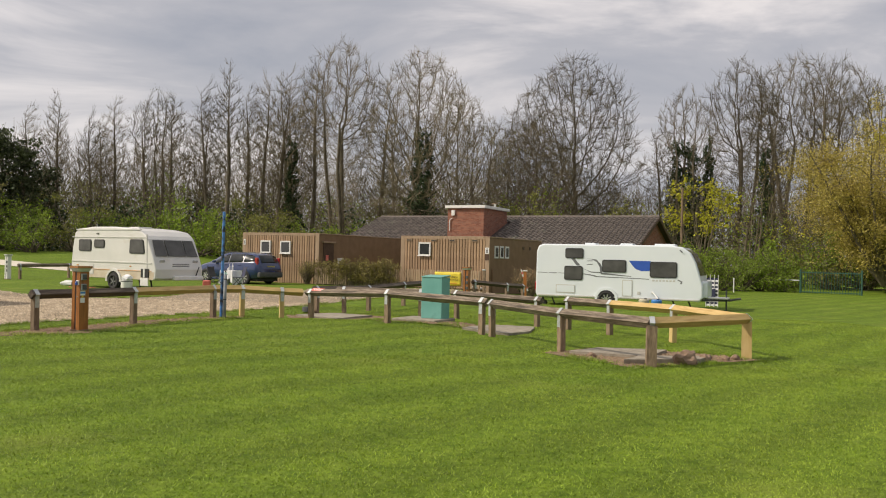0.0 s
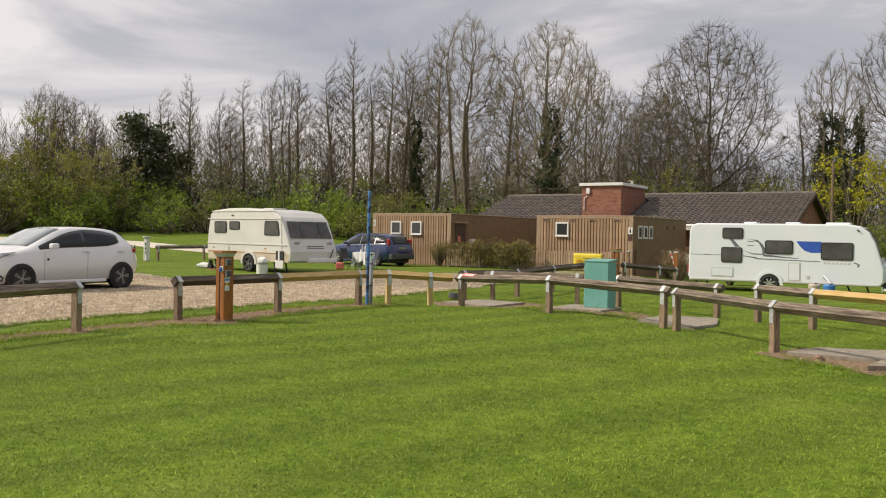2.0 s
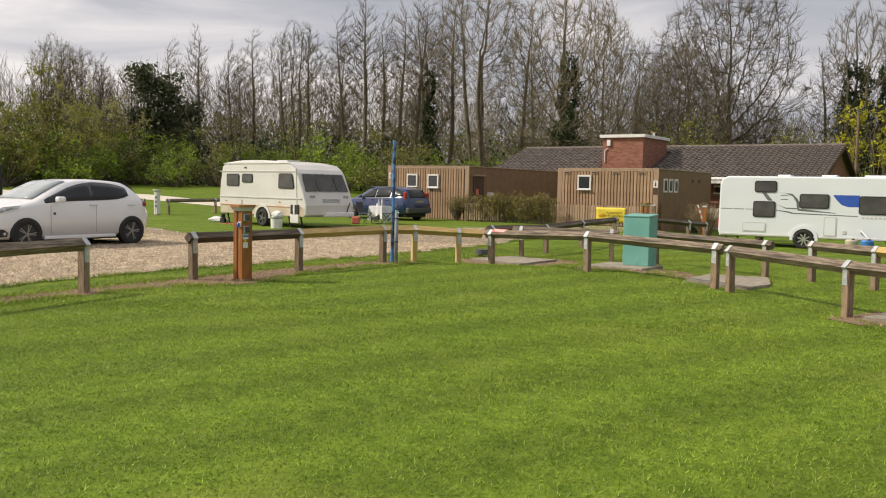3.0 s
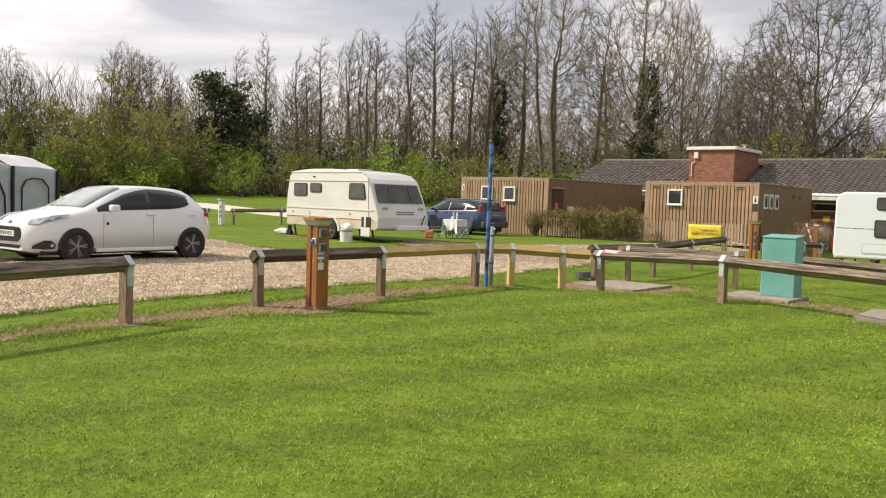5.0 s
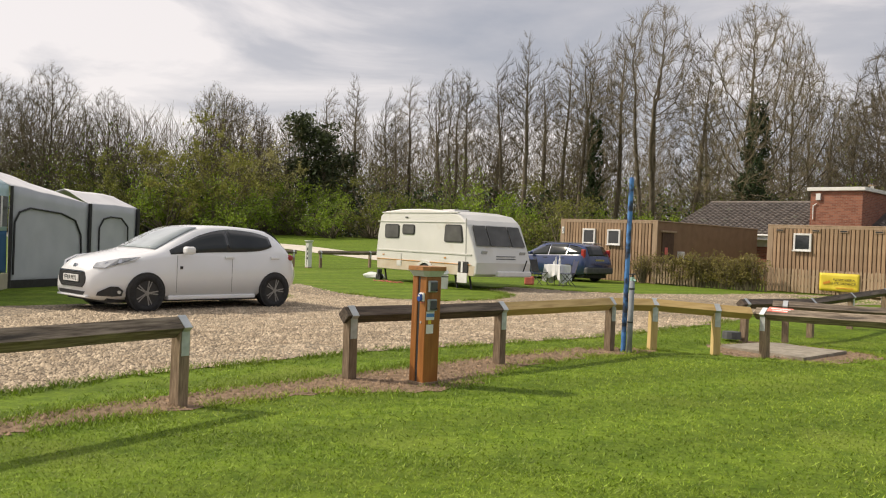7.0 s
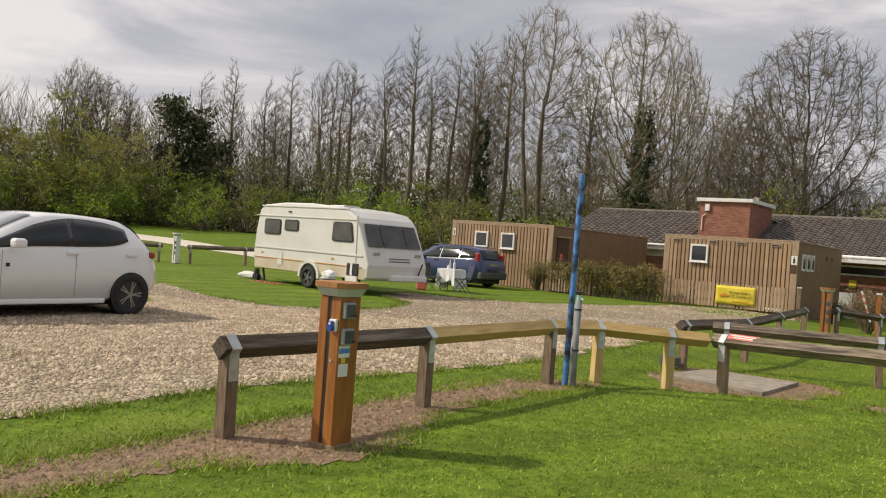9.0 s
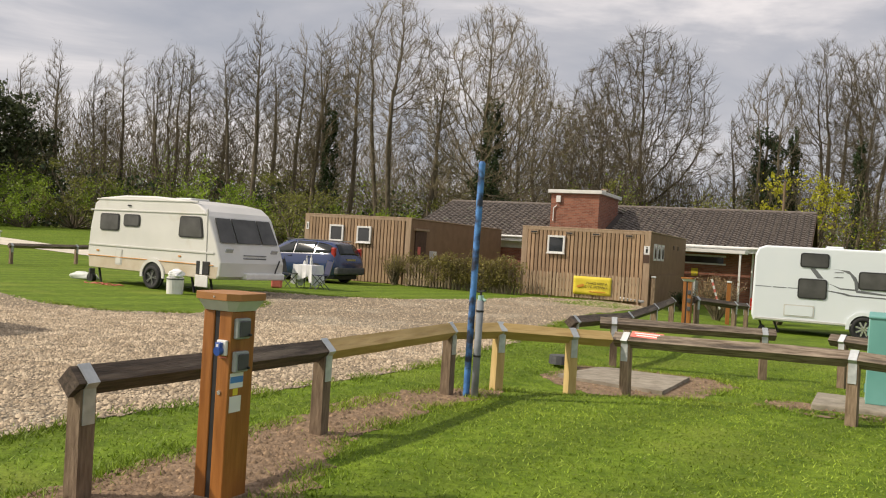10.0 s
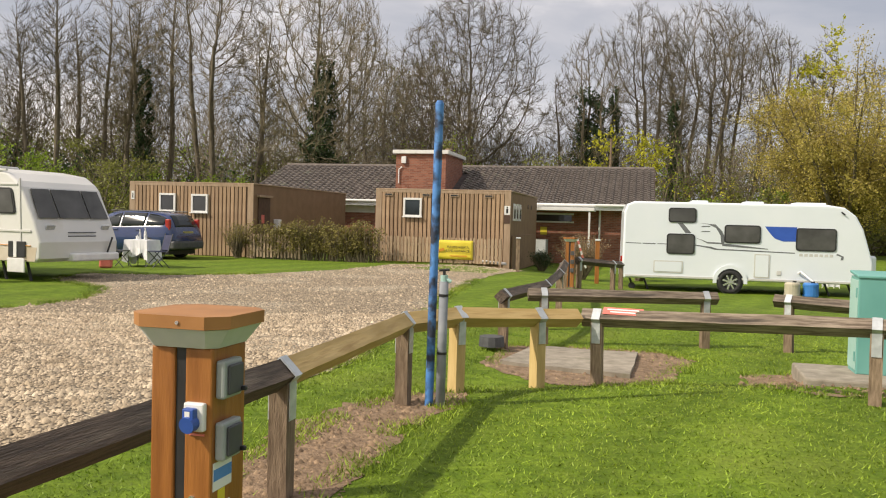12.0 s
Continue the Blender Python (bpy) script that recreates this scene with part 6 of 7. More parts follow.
tagged(under, "dark leaves standing in for deep shade between the trunks", "undergrowth", kind="stuff")
tagged(fw, "brown and olive undergrowth deep in the wood", "woodland", kind="stuff")

# ---- hedge by the cabins ----
rr = random.Random(31)
hedge = thing("hedge", pose(-6.6, 43.2, 0, 0, 0, math.degrees(math.atan2(-1.7, 3.9))), "thin twiggy brown-green hedge before the cabins", "hedge")
ht, hp = Twigs(), []
for i in range(190):
    x = 0.1 + 4.4 * rr.random() ** 0.75
    top = 1.15 + 0.25 * noise.noise(Vector((x * 1.3, 0, 0)))
    p = limb_points(rr, Vector((x, rr.uniform(-.18, .18), 0)), Vector((rr.uniform(-.25, .25), rr.uniform(-.2, .2), 1)), top * rr.uniform(0.75, 1.05), 4, 0.12, 0.03)
    ht.limb(p, [0.018, 0.015, 0.011, 0.008, 0.005], 4)
    for _ in range(7):
        k = rr.uniform(0.6, 3.99)
        q = p[int(k)].lerp(p[int(k) + 1], k - int(k))
        e = limb_points(rr, q, side_dir(rr, Vector((0, 0, 1)), rr.uniform(0.4, 1.2)), rr.uniform(0.15, 0.4), 2, 0.2, 0.05)
        ht.limb(e, [0.007, 0.005, 0.003], 3)
        hp += [e[1].lerp(e[2], rr.random()) + Vector((rr.gauss(0, .05), rr.gauss(0, .05), rr.gauss(0, .05))) for _ in range(11)]
shared("woody_frame", raw_mesh("woody_frame", ht.v, ht.f, TWIG), hedge, Matrix())
shared("leaves", leaves_mesh("leaves", hp, 0.065, HEDGELEAF, rr), hedge, Matrix())


def twig_bush(x, y, hgt, r, seed, leaf, label, cnt=160):
    rr = random.Random(seed)
    t = thing("bush", pose(x, y, ground_z(x, y)), label, "bush")
    tw, pts = Twigs(), []
    for i in range(cnt):
        a = rr.uniform(0, 6.283)
        d = Vector((math.cos(a) * rr.uniform(0, r), math.sin(a) * rr.uniform(0, r), hgt * rr.uniform(0.6, 1.0)))
        p = limb_points(rr, Vector((rr.uniform(-.1, .1), rr.uniform(-.1, .1), 0)), d, d.length, 4, 0.14, 0.02)
        tw.limb(p, [0.016, 0.013, 0.01, 0.007, 0.004], 3)
        pts += [p[3].lerp(p[4], rr.random()) + Vector((rr.gauss(0, .08), rr.gauss(0, .08), rr.gauss(0, .08))) for _ in range(9)]
        pts += [p[2].lerp(p[3], rr.random()) + Vector((rr.gauss(0, .08), rr.gauss(0, .08), rr.gauss(0, .08))) for _ in range(5)]
    shared("woody_frame", raw_mesh("woody_frame", tw.v, tw.f, TWIG), t, Matrix())
    shared("leaves", leaves_mesh("leaves", pts, 0.05, leaf, rr), t, Matrix())


twig_bush(3.75, 38.6, 1.45, 0.75, 5, RUSSET, "twiggy red-brown bush beside the porch")
twig_bush(5.9, 39.0, 1.15, 0.55, 6, OLIVE, "small green bush against the brick wall")
twig_bush(-7.0, 43.35, 1.2, 0.5, 8, HEDGELEAF, "twiggy bush at the corner of the cabin", 110)
twig_bush(3.9, 43.0, 0.7, 0.4, 9, IVY, "small dark evergreen bush by the cabin", 200)

# ---- picket fence, banner, posts by the cabin ----
CB = cabin_b.matrix_basis


def picket_mesh(h):
    bm = bmesh.new()
    extrude_profile(bm, [(-0.036, 0.06), (0.036, 0.06), (0.036, h - 0.05), (0, h), (-0.036, h - 0.05)], -0.011, 0.011)
    return mesh_of(bm, "picket", PICKET)


def picket_fence(m, length, h, label, gap=0.125):
    f = thing("picket_fence", m, label, "fence")
    me = picket_mesh(h)
    rnd = random.Random(int(length * 10))
    for i in range(int(length / gap) + 1):
        shared("picket", me, f, pose(i * gap, -0.035, rnd.uniform(-0.02, 0.015), 0, rnd.uniform(-1, 1), 0))
    for z in (0.28, h - 0.28):
        part("rail", bm_box(-0.05, length + 0.05, -0.022, 0.022, z - 0.04, z + 0.04, 0.004), CLADTRIM, f)
    for x in np.arange(0, length + 0.1, length / max(1, round(length / 1.6))):
        part("post", bm_box(x - 0.04, x + 0.04, 0.024, 0.1, -0.2, h - 0.02, 0.006), CLADTRIM, f)
    return f


picket_fence(CB @ pose(-4.95, -0.75, 0), 4.75, 0.92, "brown wooden picket fence before the clad cabin")
picket_fence(hedge.matrix_basis @ pose(-0.1, 0.30, 0), 4.6, 0.86, "brown wooden picket fence grown through by the hedge")
picket_fence(pose(-3.9, 42.75, 0, 0, 0, -24), 0.9, 0.92, "pale picket gate behind the hedge")
picket_fence(hedge.matrix_basis @ pose(0.1, -0.1, 0), 1.75, 0.86, "short wooden picket fence before the thin end of the hedge")
banner = thing("banner", CB @ pose(-1.78, -0.84, 0.5, 90, 0, 0), "yellow banner with black lettering tied to the pickets", "banner")
bm = bmesh.new()
bmesh.ops.create_grid(bm, x_segments=14, y_segments=6, size=0.5)
for v in bm.verts:
    v.co = Vector((v.co.x * 1.36, v.co.y * 0.64, 0.012 * math.sin(v.co.x * 11) + 0.01 * math.sin(v.co.y * 9 + v.co.x * 4)))
sheet_ob = part("sheet", bm, YELLOW, banner, smooth=True)
sheet_ob.modifiers.new("thick", "SOLIDIFY").thickness = 0.004
words("PLEASE KEEP A", 0.115, BLACK, banner, pose(0.17, 0.09, 0.03))
words("SAFE DISTANCE", 0.115, BLACK, banner, pose(0.17, -0.04, 0.03))
bm = bmesh.new()
for x in (-0.5, -0.42, -0.34):
    tube(bm, (x, -0.02 + (x + 0.42) * 0.3, 0.022), (x, -0.02 + (x + 0.42) * 0.3, 0.026), 0.05, seg=12)
part("emblem", bm, AMBER, banner, "faint emblem")
part("text_bar", bm_box(-0.1, 0.5, -0.22, -0.19, 0.025, 0.03), AMBER, banner)
for x, y, h in ((1.75, 39.0, 1.05), (3.4, 36.5, 1.25)):
    p = thing("timber_post", pose(x, y, ground_z(x, y), 1.5, 0, -20), "brown upright timber post near the cabin", "post")
    part("shaft", bm_box(-0.06, 0.06, -0.06, 0.06, -0.15, h, 0.008), OLDWOOD if h < 1.2 else STAINED, p)
    part("cap", bm_box(-0.075, 0.075, -0.075, 0.075, h + 0.001, h + 0.05, 0.01), ZINC if h < 1.2 else GREYBAND, p)
tape = thing("barrier_tape", pose(3.3, 38.0, 0), "loose red and white barrier tape hanging from a bush", "tape")
for i in range(9):
    part("band", bm_box(-0.03, 0.03, -0.004, 0.004, -0.055, 0.055, 0, pose(0.05 + 0.035 * i, 0, 1.0 - i * 0.105, 0, -18, 0)), REDSIGN if i % 2 else WHITEPL, tape)

# ---- cars ----


def car(m, stations, length, label, paint, wheel_x, wheel_r, half_w, windows, name, dark_rim, spokes, screen, rear_screen):
    """Body lofted along x from nose to tail; y to the car's left, which faces the camera as -y here."""
    c = thing(name, m, label, "car")
    cols = ["x", "top", "belt", "wbelt", "wtop", "bot"]
    S = np.array(stations, float)
    xs = np.linspace(S[0, 0], S[-1, 0], 44)
    vals = {}
    for i, k in enumerate(cols[1:], 1):
        v = np.interp(xs, S[:, 0], S[:, i])
        vals[k] = np.convolve(np.pad(v, 1, mode="edge"), [0.2, 0.6, 0.2], "valid")
    bm = bmesh.new()
    rings = []

    def section(i):
        top, belt, wb, wt, bot = (vals[k][i] for k in ("top", "belt", "wbelt", "wtop", "bot"))
        mid = (bot + belt) / 2
        half = [(wb * 0.80, bot), (wb * 0.96, bot + 0.07), (wb * 1.0, mid), (wb * 0.985, belt - 0.05), (wb * 0.955, belt), (wt + (wb * 0.955 - wt) * 0.5, (belt + top) / 2 + 0.0), (wt * 1.0, top - 0.05 * min(1, (top - belt) * 4)), (wt * 0.86, top - 0.012), (wt * 0.45, top)]
        return half

    for i, x in enumerate(xs):
        half = section(i)
        ring = [(-y, z) for y, z in half] + [(y, z) for y, z in half[::-1]]
        rings.append([bm.verts.new((x, y, z)) for y, z in ring])
    k = len(rings[0])
    for a, b in zip(rings, rings[1:]):
        for i in range(k):
            j = (i + 1) % k
            bm.faces.new((a[i], a[j], b[j], b[i]))
    bm.faces.new(rings[0])
    bm.faces.new(rings[-1][::-1])
    bmesh.ops.recalc_face_normals(bm, faces=bm.faces)
    part("body", bm, paint, c, smooth=True)

    def at(x, f, side):
        """A point on the glass side: f from belt (0) to roof edge (1)."""
        u = (x - xs[0]) / (xs[1] - xs[0])
        i = min(len(xs) - 2, max(0, int(u)))
        u = min(1.0, max(0.0, u - i))
        ha, hb = section(i), section(i + 1)
        p, q, r = (tuple(ha[k][e] * (1 - u) + hb[k][e] * u for e in (0, 1)) for k in (4, 5, 6))
        if f < 0.5:
            y, z = p[0] + (q[0] - p[0]) * f * 2, p[1] + (q[1] - p[1]) * f * 2
        else:
            y, z = q[0] + (r[0] - q[0]) * (f - 0.5) * 2, q[1] + (r[1] - q[1]) * (f - 0.5) * 2
        return Vector((x, side * (y + 0.012), z + 0.004))

    for side in (-1, 1):
        for poly in windows:
            bm = bmesh.new()
            x0, x1, f0a, f1a, f0b, f1b = poly
            cnt = 14
            lo = []
            for s in range(cnt + 1):
                t = s / cnt
                x = x0 + (x1 - x0) * t
                fl = f0a + (f0b - f0a) * t ** 5
                fh = f1a + (f1b - f1a) * (t ** 0.7 if f1b > f1a else t ** 3.5)
                lo.append([bm.verts.new(at(x, fl + (fh - fl) * g / 3, side)) for g in range(4)])
            for a, b in zip(lo, lo[1:]):
                for g in range(3):
                    bm.faces.new((a[g], b[g], b[g + 1], a[g + 1]))
            bmesh.ops.recalc_face_normals(bm, faces=bm.faces)
            w = part("side_window", bm, CARGLASS, c, "dark tinted side window", True)
            w.modifiers.new("thick", "SOLIDIFY").thickness = 0.012
    for nm, (xa, xb), gm in (("windscreen", screen, SCREEN), ("rear_window", rear_screen, CARGLASS)):
        bm = bmesh.new()
        rows_ = []
        for s in range(9):
            x = xa + (xb - xa) * s / 8
            i = min(len(xs) - 1, max(0, int((x - xs[0]) / (xs[1] - xs[0]))))
            fr = (x - xs[i]) / (xs[1] - xs[0])
            j = min(len(xs) - 1, i + 1)
            ha, hb = section(i), section(j)
            h = [(ha[q][0] * (1 - fr) + hb[q][0] * fr, ha[q][1] * (1 - fr) + hb[q][1] * fr) for q in range(9)]
            sgn = -1 if nm == "windscreen" else 1
            ring = [(-h[7][0] * 1.04, h[7][1]), (-h[8][0], h[8][1]), (0, h[8][1] + 0.004), (h[8][0], h[8][1]), (h[7][0] * 1.04, h[7][1])]
            rows_.append([bm.verts.new((x + sgn * 0.012, y, z + 0.012)) for y, z in ring])
        for a, b in zip(rows_, rows_[1:]):
            for q in range(4):
                bm.faces.new((a[q], a[q + 1], b[q + 1], b[q]))
        bmesh.ops.recalc_face_normals(bm, faces=bm.faces)
        g = part(nm, bm, gm, c, smooth=True)
        g.modifiers.new("thick", "SOLIDIFY").thickness = 0.008
    for x in wheel_x:
        for side in (-1, 1):
            well = part("wheel_arch", bm_tube((x, side * (half_w - 0.12), wheel_r + 0.01), (x, side * (half_w + 0.004), wheel_r + 0.01), wheel_r * 1.06, seg=30), BLACK, c)
            wheel(c, x, side * (half_w - 0.085), wheel_r, wheel_r, 0.205, side, CHROME, spokes, dark_rim)
    part("sill", bm_box(wheel_x[0] + 0.4, wheel_x[1] - 0.4, -half_w * 0.97, half_w * 0.97, 0.185, 0.262, 0.02), paint, c)
    part("underbody", bm_box(0.25, length - 0.25, -half_w * 0.78, half_w * 0.78, 0.15, 0.34), BLACK, c)
    return c


# white hatchback: x runs from nose to tail
HATCH = [(0.0, 0.66, 0.50, 0.50, 0.40, 0.24), (0.07, 0.74, 0.60, 0.62, 0.50, 0.20), (0.25, 0.83, 0.73, 0.76, 0.60, 0.18), (0.6, 0.92, 0.83, 0.845, 0.68, 0.19), (1.02, 1.00, 0.92, 0.865, 0.71, 0.2), (1.12, 1.04, 0.93, 0.867, 0.70, 0.2), (1.5, 1.25, 0.95, 0.87, 0.66, 0.2), (1.85, 1.405, 0.965, 0.87, 0.62, 0.2),
         (2.15, 1.455, 0.975, 0.87, 0.61, 0.2), (2.6, 1.46, 0.99, 0.87, 0.605, 0.2), (3.1, 1.435, 1.01, 0.868, 0.59, 0.2), (3.4, 1.39, 1.03, 0.86, 0.57, 0.21), (3.6, 1.29, 1.03, 0.84, 0.57, 0.24), (3.78, 1.09, 0.96, 0.80, 0.60, 0.27), (3.9, 0.90, 0.82, 0.74, 0.62, 0.32), (3.97, 0.76, 0.68, 0.66, 0.58, 0.40)]
FW, RW = Vector((-13.06, 19.94)), Vector((-12.0, 22.40))
hdg = math.degrees(math.atan2(RW.y - FW.y, RW.x - FW.x))
mid = (FW + RW) / 2
cs = 1.06
base = Matrix.Translation((mid.x - 0.06, mid.y - 0.06, 0)) @ pose(0, 0, 0, 0, 0, hdg) @ Matrix.Translation((0, 0.785 * cs, 0)) @ Matrix.Diagonal((cs, cs, cs, 1)) @ Matrix.Translation((-(0.83 + 1.27), 0, 0))
hatch = car(base, HATCH, 3.97, "white five-door hatchback parked on the gravel", WHITEPAINT, (0.83, 3.37), 0.31, 0.87,
            [(1.26, 2.42, 0.04, 0.42, 0.03, 0.95), (2.42, 2.455, 0.03, 0.95, 0.03, 0.95), (2.455, 3.34, 0.03, 0.95, 0.22, 0.74)], "white_hatchback", True, 6, (1.08, 1.9), (3.4, 3.8))
bm = bmesh.new()
tube(bm, (1.5, -0.84, 0.98), (1.52, -0.93, 1.0), 0.02)
part("mirror_arm", bm, BLACK, hatch)
bm = bmesh.new()
box(bm, 1.42, 1.60, -1.06, -0.90, 0.955, 1.085, 0.04)
part("door_mirror", bm, WHITEPAINT, hatch)
bm = bmesh.new()
box(bm, 1.42, 1.60, 0.90, 1.06, 0.955, 1.085, 0.04)
part("door_mirror", bm, WHITEPAINT, hatch)
for x in (2.28, 3.26):
    part("door_handle", bm_box(x, x + 0.2, -0.885, -0.855, 0.86 + 0.02, 0.91 + 0.02, 0.012), WHITEPAINT, hatch)
for x in (1.36, 2.44):
    part("door_seam", bm_box(x, x + 0.005, -0.8715, -0.866, 0.3, 0.93), MIDGREY, hatch)


def slab_of(pts, vec):
    """A shaped panel: an outline pushed out along vec."""
    bm = bmesh.new()
    bm.faces.new([bm.verts.new(p) for p in pts])
    r = bmesh.ops.extrude_face_region(bm, geom=bm.faces[:])
    bmesh.ops.translate(bm, verts=[v for v in r["geom"] if isinstance(v, bmesh.types.BMVert)], vec=vec)
    bmesh.ops.recalc_face_normals(bm, faces=bm.faces)
    return bm


def mirrored(half):
    return [(0.03, y, z) for y, z in half] + [(0.03, -y, z) for y, z in half[::-1]]


grille = part("grille", slab_of(mirrored([(0.36, 0.385), (0.45, 0.46), (0.465, 0.54), (0.43, 0.63)]), (-0.042, 0, 0)), BLACK, hatch, "black grille with chrome edge")
for z in (0.41, 0.435, 0.605):
    part("grille_bar", bm_box(-0.016, 0.0, -0.34, 0.34, z, z + 0.007), DARKGREY, grille)
part("grille_trim", slab_of(mirrored([(0.43, 0.634), (0.39, 0.652)]), (-0.048, 0, 0)), CHROME, grille)
part("lower_intake", slab_of(mirrored([(0.40, 0.268), (0.455, 0.325)]), (-0.040, 0, 0)), BLACK, hatch)
part("splitter", bm_box(-0.018, 0.22, -0.50, 0.50, 0.222, 0.258, 0.014), WHITEPAINT, hatch)
plate = part("number_plate", bm_box(-0.032, -0.013, -0.26, 0.26, 0.47, 0.58, 0.004), WHITEPL, hatch, "white number plate")
words("FP69 MYL", 0.105, BLACK, plate, pose(-0.034, 0, 0.525, 90, 0, -90))
for s in (-1, 1):
    shape = [Vector(p) for p in ((0.1, s * 0.48, 0.70), (0.2, s * 0.68, 0.70), (0.62, s * 0.845, 0.84), (0.72, s * 0.83, 0.885), (0.42, s * 0.74, 0.855), (0.14, s * 0.52, 0.775))]
    hl = part("headlight", slab_of(shape, (-0.02, s * 0.03, 0.012)), CLEARLAMP, hatch, "clear swept headlight")
    mid_h = sum(shape, Vector()) / 6
    part("reflector", slab_of([mid_h + (p - mid_h) * 0.70 + Vector((-0.012, s * 0.02, 0.0)) for p in shape], (-0.014, s * 0.018, 0.006)), DARKGREY, hl, "dark inner reflector")
    for f in (-0.32, 0.22):
        c0 = mid_h + (shape[3] - shape[0]) * f * 0.5 + Vector((-0.02, s * 0.035, 0.004))
        part("lamp", bm_tube(c0, c0 + Vector((-0.012, s * 0.022, 0.003)), 0.036, seg=12), CHROME, hl)
    fog = part("fog_lamp_surround", slab_of([(0.10, s * 0.63, 0.27), (0.30, s * 0.765, 0.258), (0.44, s * 0.80, 0.27), (0.46, s * 0.805, 0.35), (0.38, s * 0.795, 0.415), (0.27, s * 0.76, 0.42), (0.12, s * 0.645, 0.33)], (-0.02, s * 0.026, 0)), BLACK, hatch)
    part("fog_lamp", bm_tube((0.38, s * 0.80, 0.33), (0.375, s * 0.835, 0.33), 0.028, seg=12), CLEARLAMP, fog)
    part("tail_light", bm_box(3.68, 3.84, min(s * 0.66, s * 0.812), max(s * 0.66, s * 0.812), 0.85, 0.97, 0.05), REDLAMP, hatch, "red tail light")
part("front_badge", bm_tube((0.07, 0, 0.70), (0.03, 0, 0.71), 0.05, seg=12), CHROME, hatch)
part("door_badge", bm_box(1.42, 1.47, -0.874, -0.868, 0.70, 0.75), BLACK, hatch)

# blue estate car
EST = [(0.0, 0.66, 0.5, 0.55, 0.45, 0.26), (0.1, 0.78, 0.64, 0.72, 0.6, 0.22), (0.5, 0.9, 0.8, 0.86, 0.7, 0.2), (1.05, 1.0, 0.92, 0.90, 0.74, 0.2), (1.2, 1.06, 0.94, 0.905, 0.72, 0.2), (1.95, 1.42, 0.96, 0.91, 0.65, 0.2), (2.4, 1.5, 0.97, 0.91, 0.64, 0.2), (3.3, 1.49, 1.0, 0.91, 0.63, 0.2), (3.95, 1.43, 1.02, 0.9, 0.61, 0.22),
       (4.2, 1.34, 1.02, 0.88, 0.6, 0.26), (4.36, 1.08, 0.98, 0.84, 0.64, 0.3), (4.45, 0.85, 0.8, 0.8, 0.68, 0.34), (4.49, 0.7, 0.62, 0.72, 0.62, 0.42)]
em = Matrix.Translation((-8.95, 41.0, 0)) @ pose(0, 0, 0, 0, 0, -30) @ Matrix.Diagonal((0.98, 1, 1.04, 1)) @ Matrix.Translation((-4.49, 0.9, 0))
estate = car(em, EST, 4.49, "dark blue estate car parked beside the cabin", BLUEPAINT, (0.92, 3.56), 0.32, 0.91,
             [(1.55, 2.42, 0.03, 0.4, 0.03, 0.9), (2.48, 3.38, 0.03, 0.92, 0.03, 0.92), (3.45, 4.12, 0.03, 0.9, 0.15, 0.75)], "blue_estate_car", False, 7, (1.15, 2.0), (4.12, 4.38))
for s in (-1, 1):
    part("tail_light", bm_box(4.16, 4.33, min(s * 0.72, s * 0.835), max(s * 0.72, s * 0.835), 0.85, 1.24, 0.03), REDLAMP, estate, "tall red tail light")
    part("roof_rail", bm_tube((1.9, s * 0.62, 1.47), (4.0, s * 0.6, 1.47), 0.018), BLACK, estate)
    part("door_mirror", bm_box(1.5, 1.66, min(s * 0.92, s * 1.08), max(s * 0.92, s * 1.08), 0.95, 1.08, 0.04), BLUEPAINT, estate)
part("number_plate", bm_box(4.44, 4.47, -0.26, 0.26, 0.76, 0.87, 0.004), PLATEYELLOW, estate)
part("rear_bumper", bm_box(4.3, 4.52, -0.82, 0.82, 0.32, 0.58, 0.06), DARKGREY, estate)
for x in (2.2, 3.1):
    part("door_handle", bm_box(x, x + 0.2, -0.93, -0.9, 0.87, 0.91, 0.01), BLUEPAINT, estate)

# ---- awning and trailer tent ----
aw = thing("awning", pose(-18.5, 22.2, 0, 0, 0, 0), "grey fabric awning with black-edged arched window panels", "awning")


def fabric(pts, material, name, label="", parent=aw):
    bm = bmesh.new()
    vs = [bm.verts.new(p) for p in pts]
    f = bm.faces.new(vs)
    if len(vs) == 4:
        bmesh.ops.subdivide_edges(bm, edges=bm.edges[:], cuts=9, use_grid_fill=True)
        for v in bm.verts:
            q = noise.noise_vector(v.co * 1.7)
            v.co += q * 0.025
    ob = part(name, bm, material, parent, label, True)
    ob.modifiers.new("thick", "SOLIDIFY").thickness = 0.012
    return ob


Y1, Y2 = 2.45, 4.3
fabric([(0, 0, 0.05), (0, Y1, 0.05), (0, Y1, 1.98), (0, 0, 2.25)], CANVASGREY, "side_wall", "pale grey side wall")
fabric([(0, Y1, 0.05), (-0.05, Y2, 0.05), (-0.05, Y2, 1.95), (0, Y1, 1.98)], CANVASGREY, "side_wall")
fabric([(-0.05, Y2, 0.05), (-2.4, Y2 + 0.3, 0.05), (-2.2, Y2, 1.95), (-0.05, Y2, 1.95)], CANVASGREY, "end_wall")
fabric([(0, 0, 2.25), (0, Y1, 1.98), (-1.5, Y1, 2.35), (-1.6, 0, 2.9)], CANVASTOP, "roof_panel", "pale crumpled roof")
fabric([(-1.6, 0, 2.9), (-1.5, Y1, 2.35), (-3.4, Y1, 1.95), (-3.4, 0, 2.2)], CANVASTOP, "roof_panel")
fabric([(0, Y1, 1.98), (-0.05, Y2, 1.95), (-0.75, Y2 - 0.1, 2.25), (-0.8, Y1, 2.32)], CANVASTOP, "roof_panel")
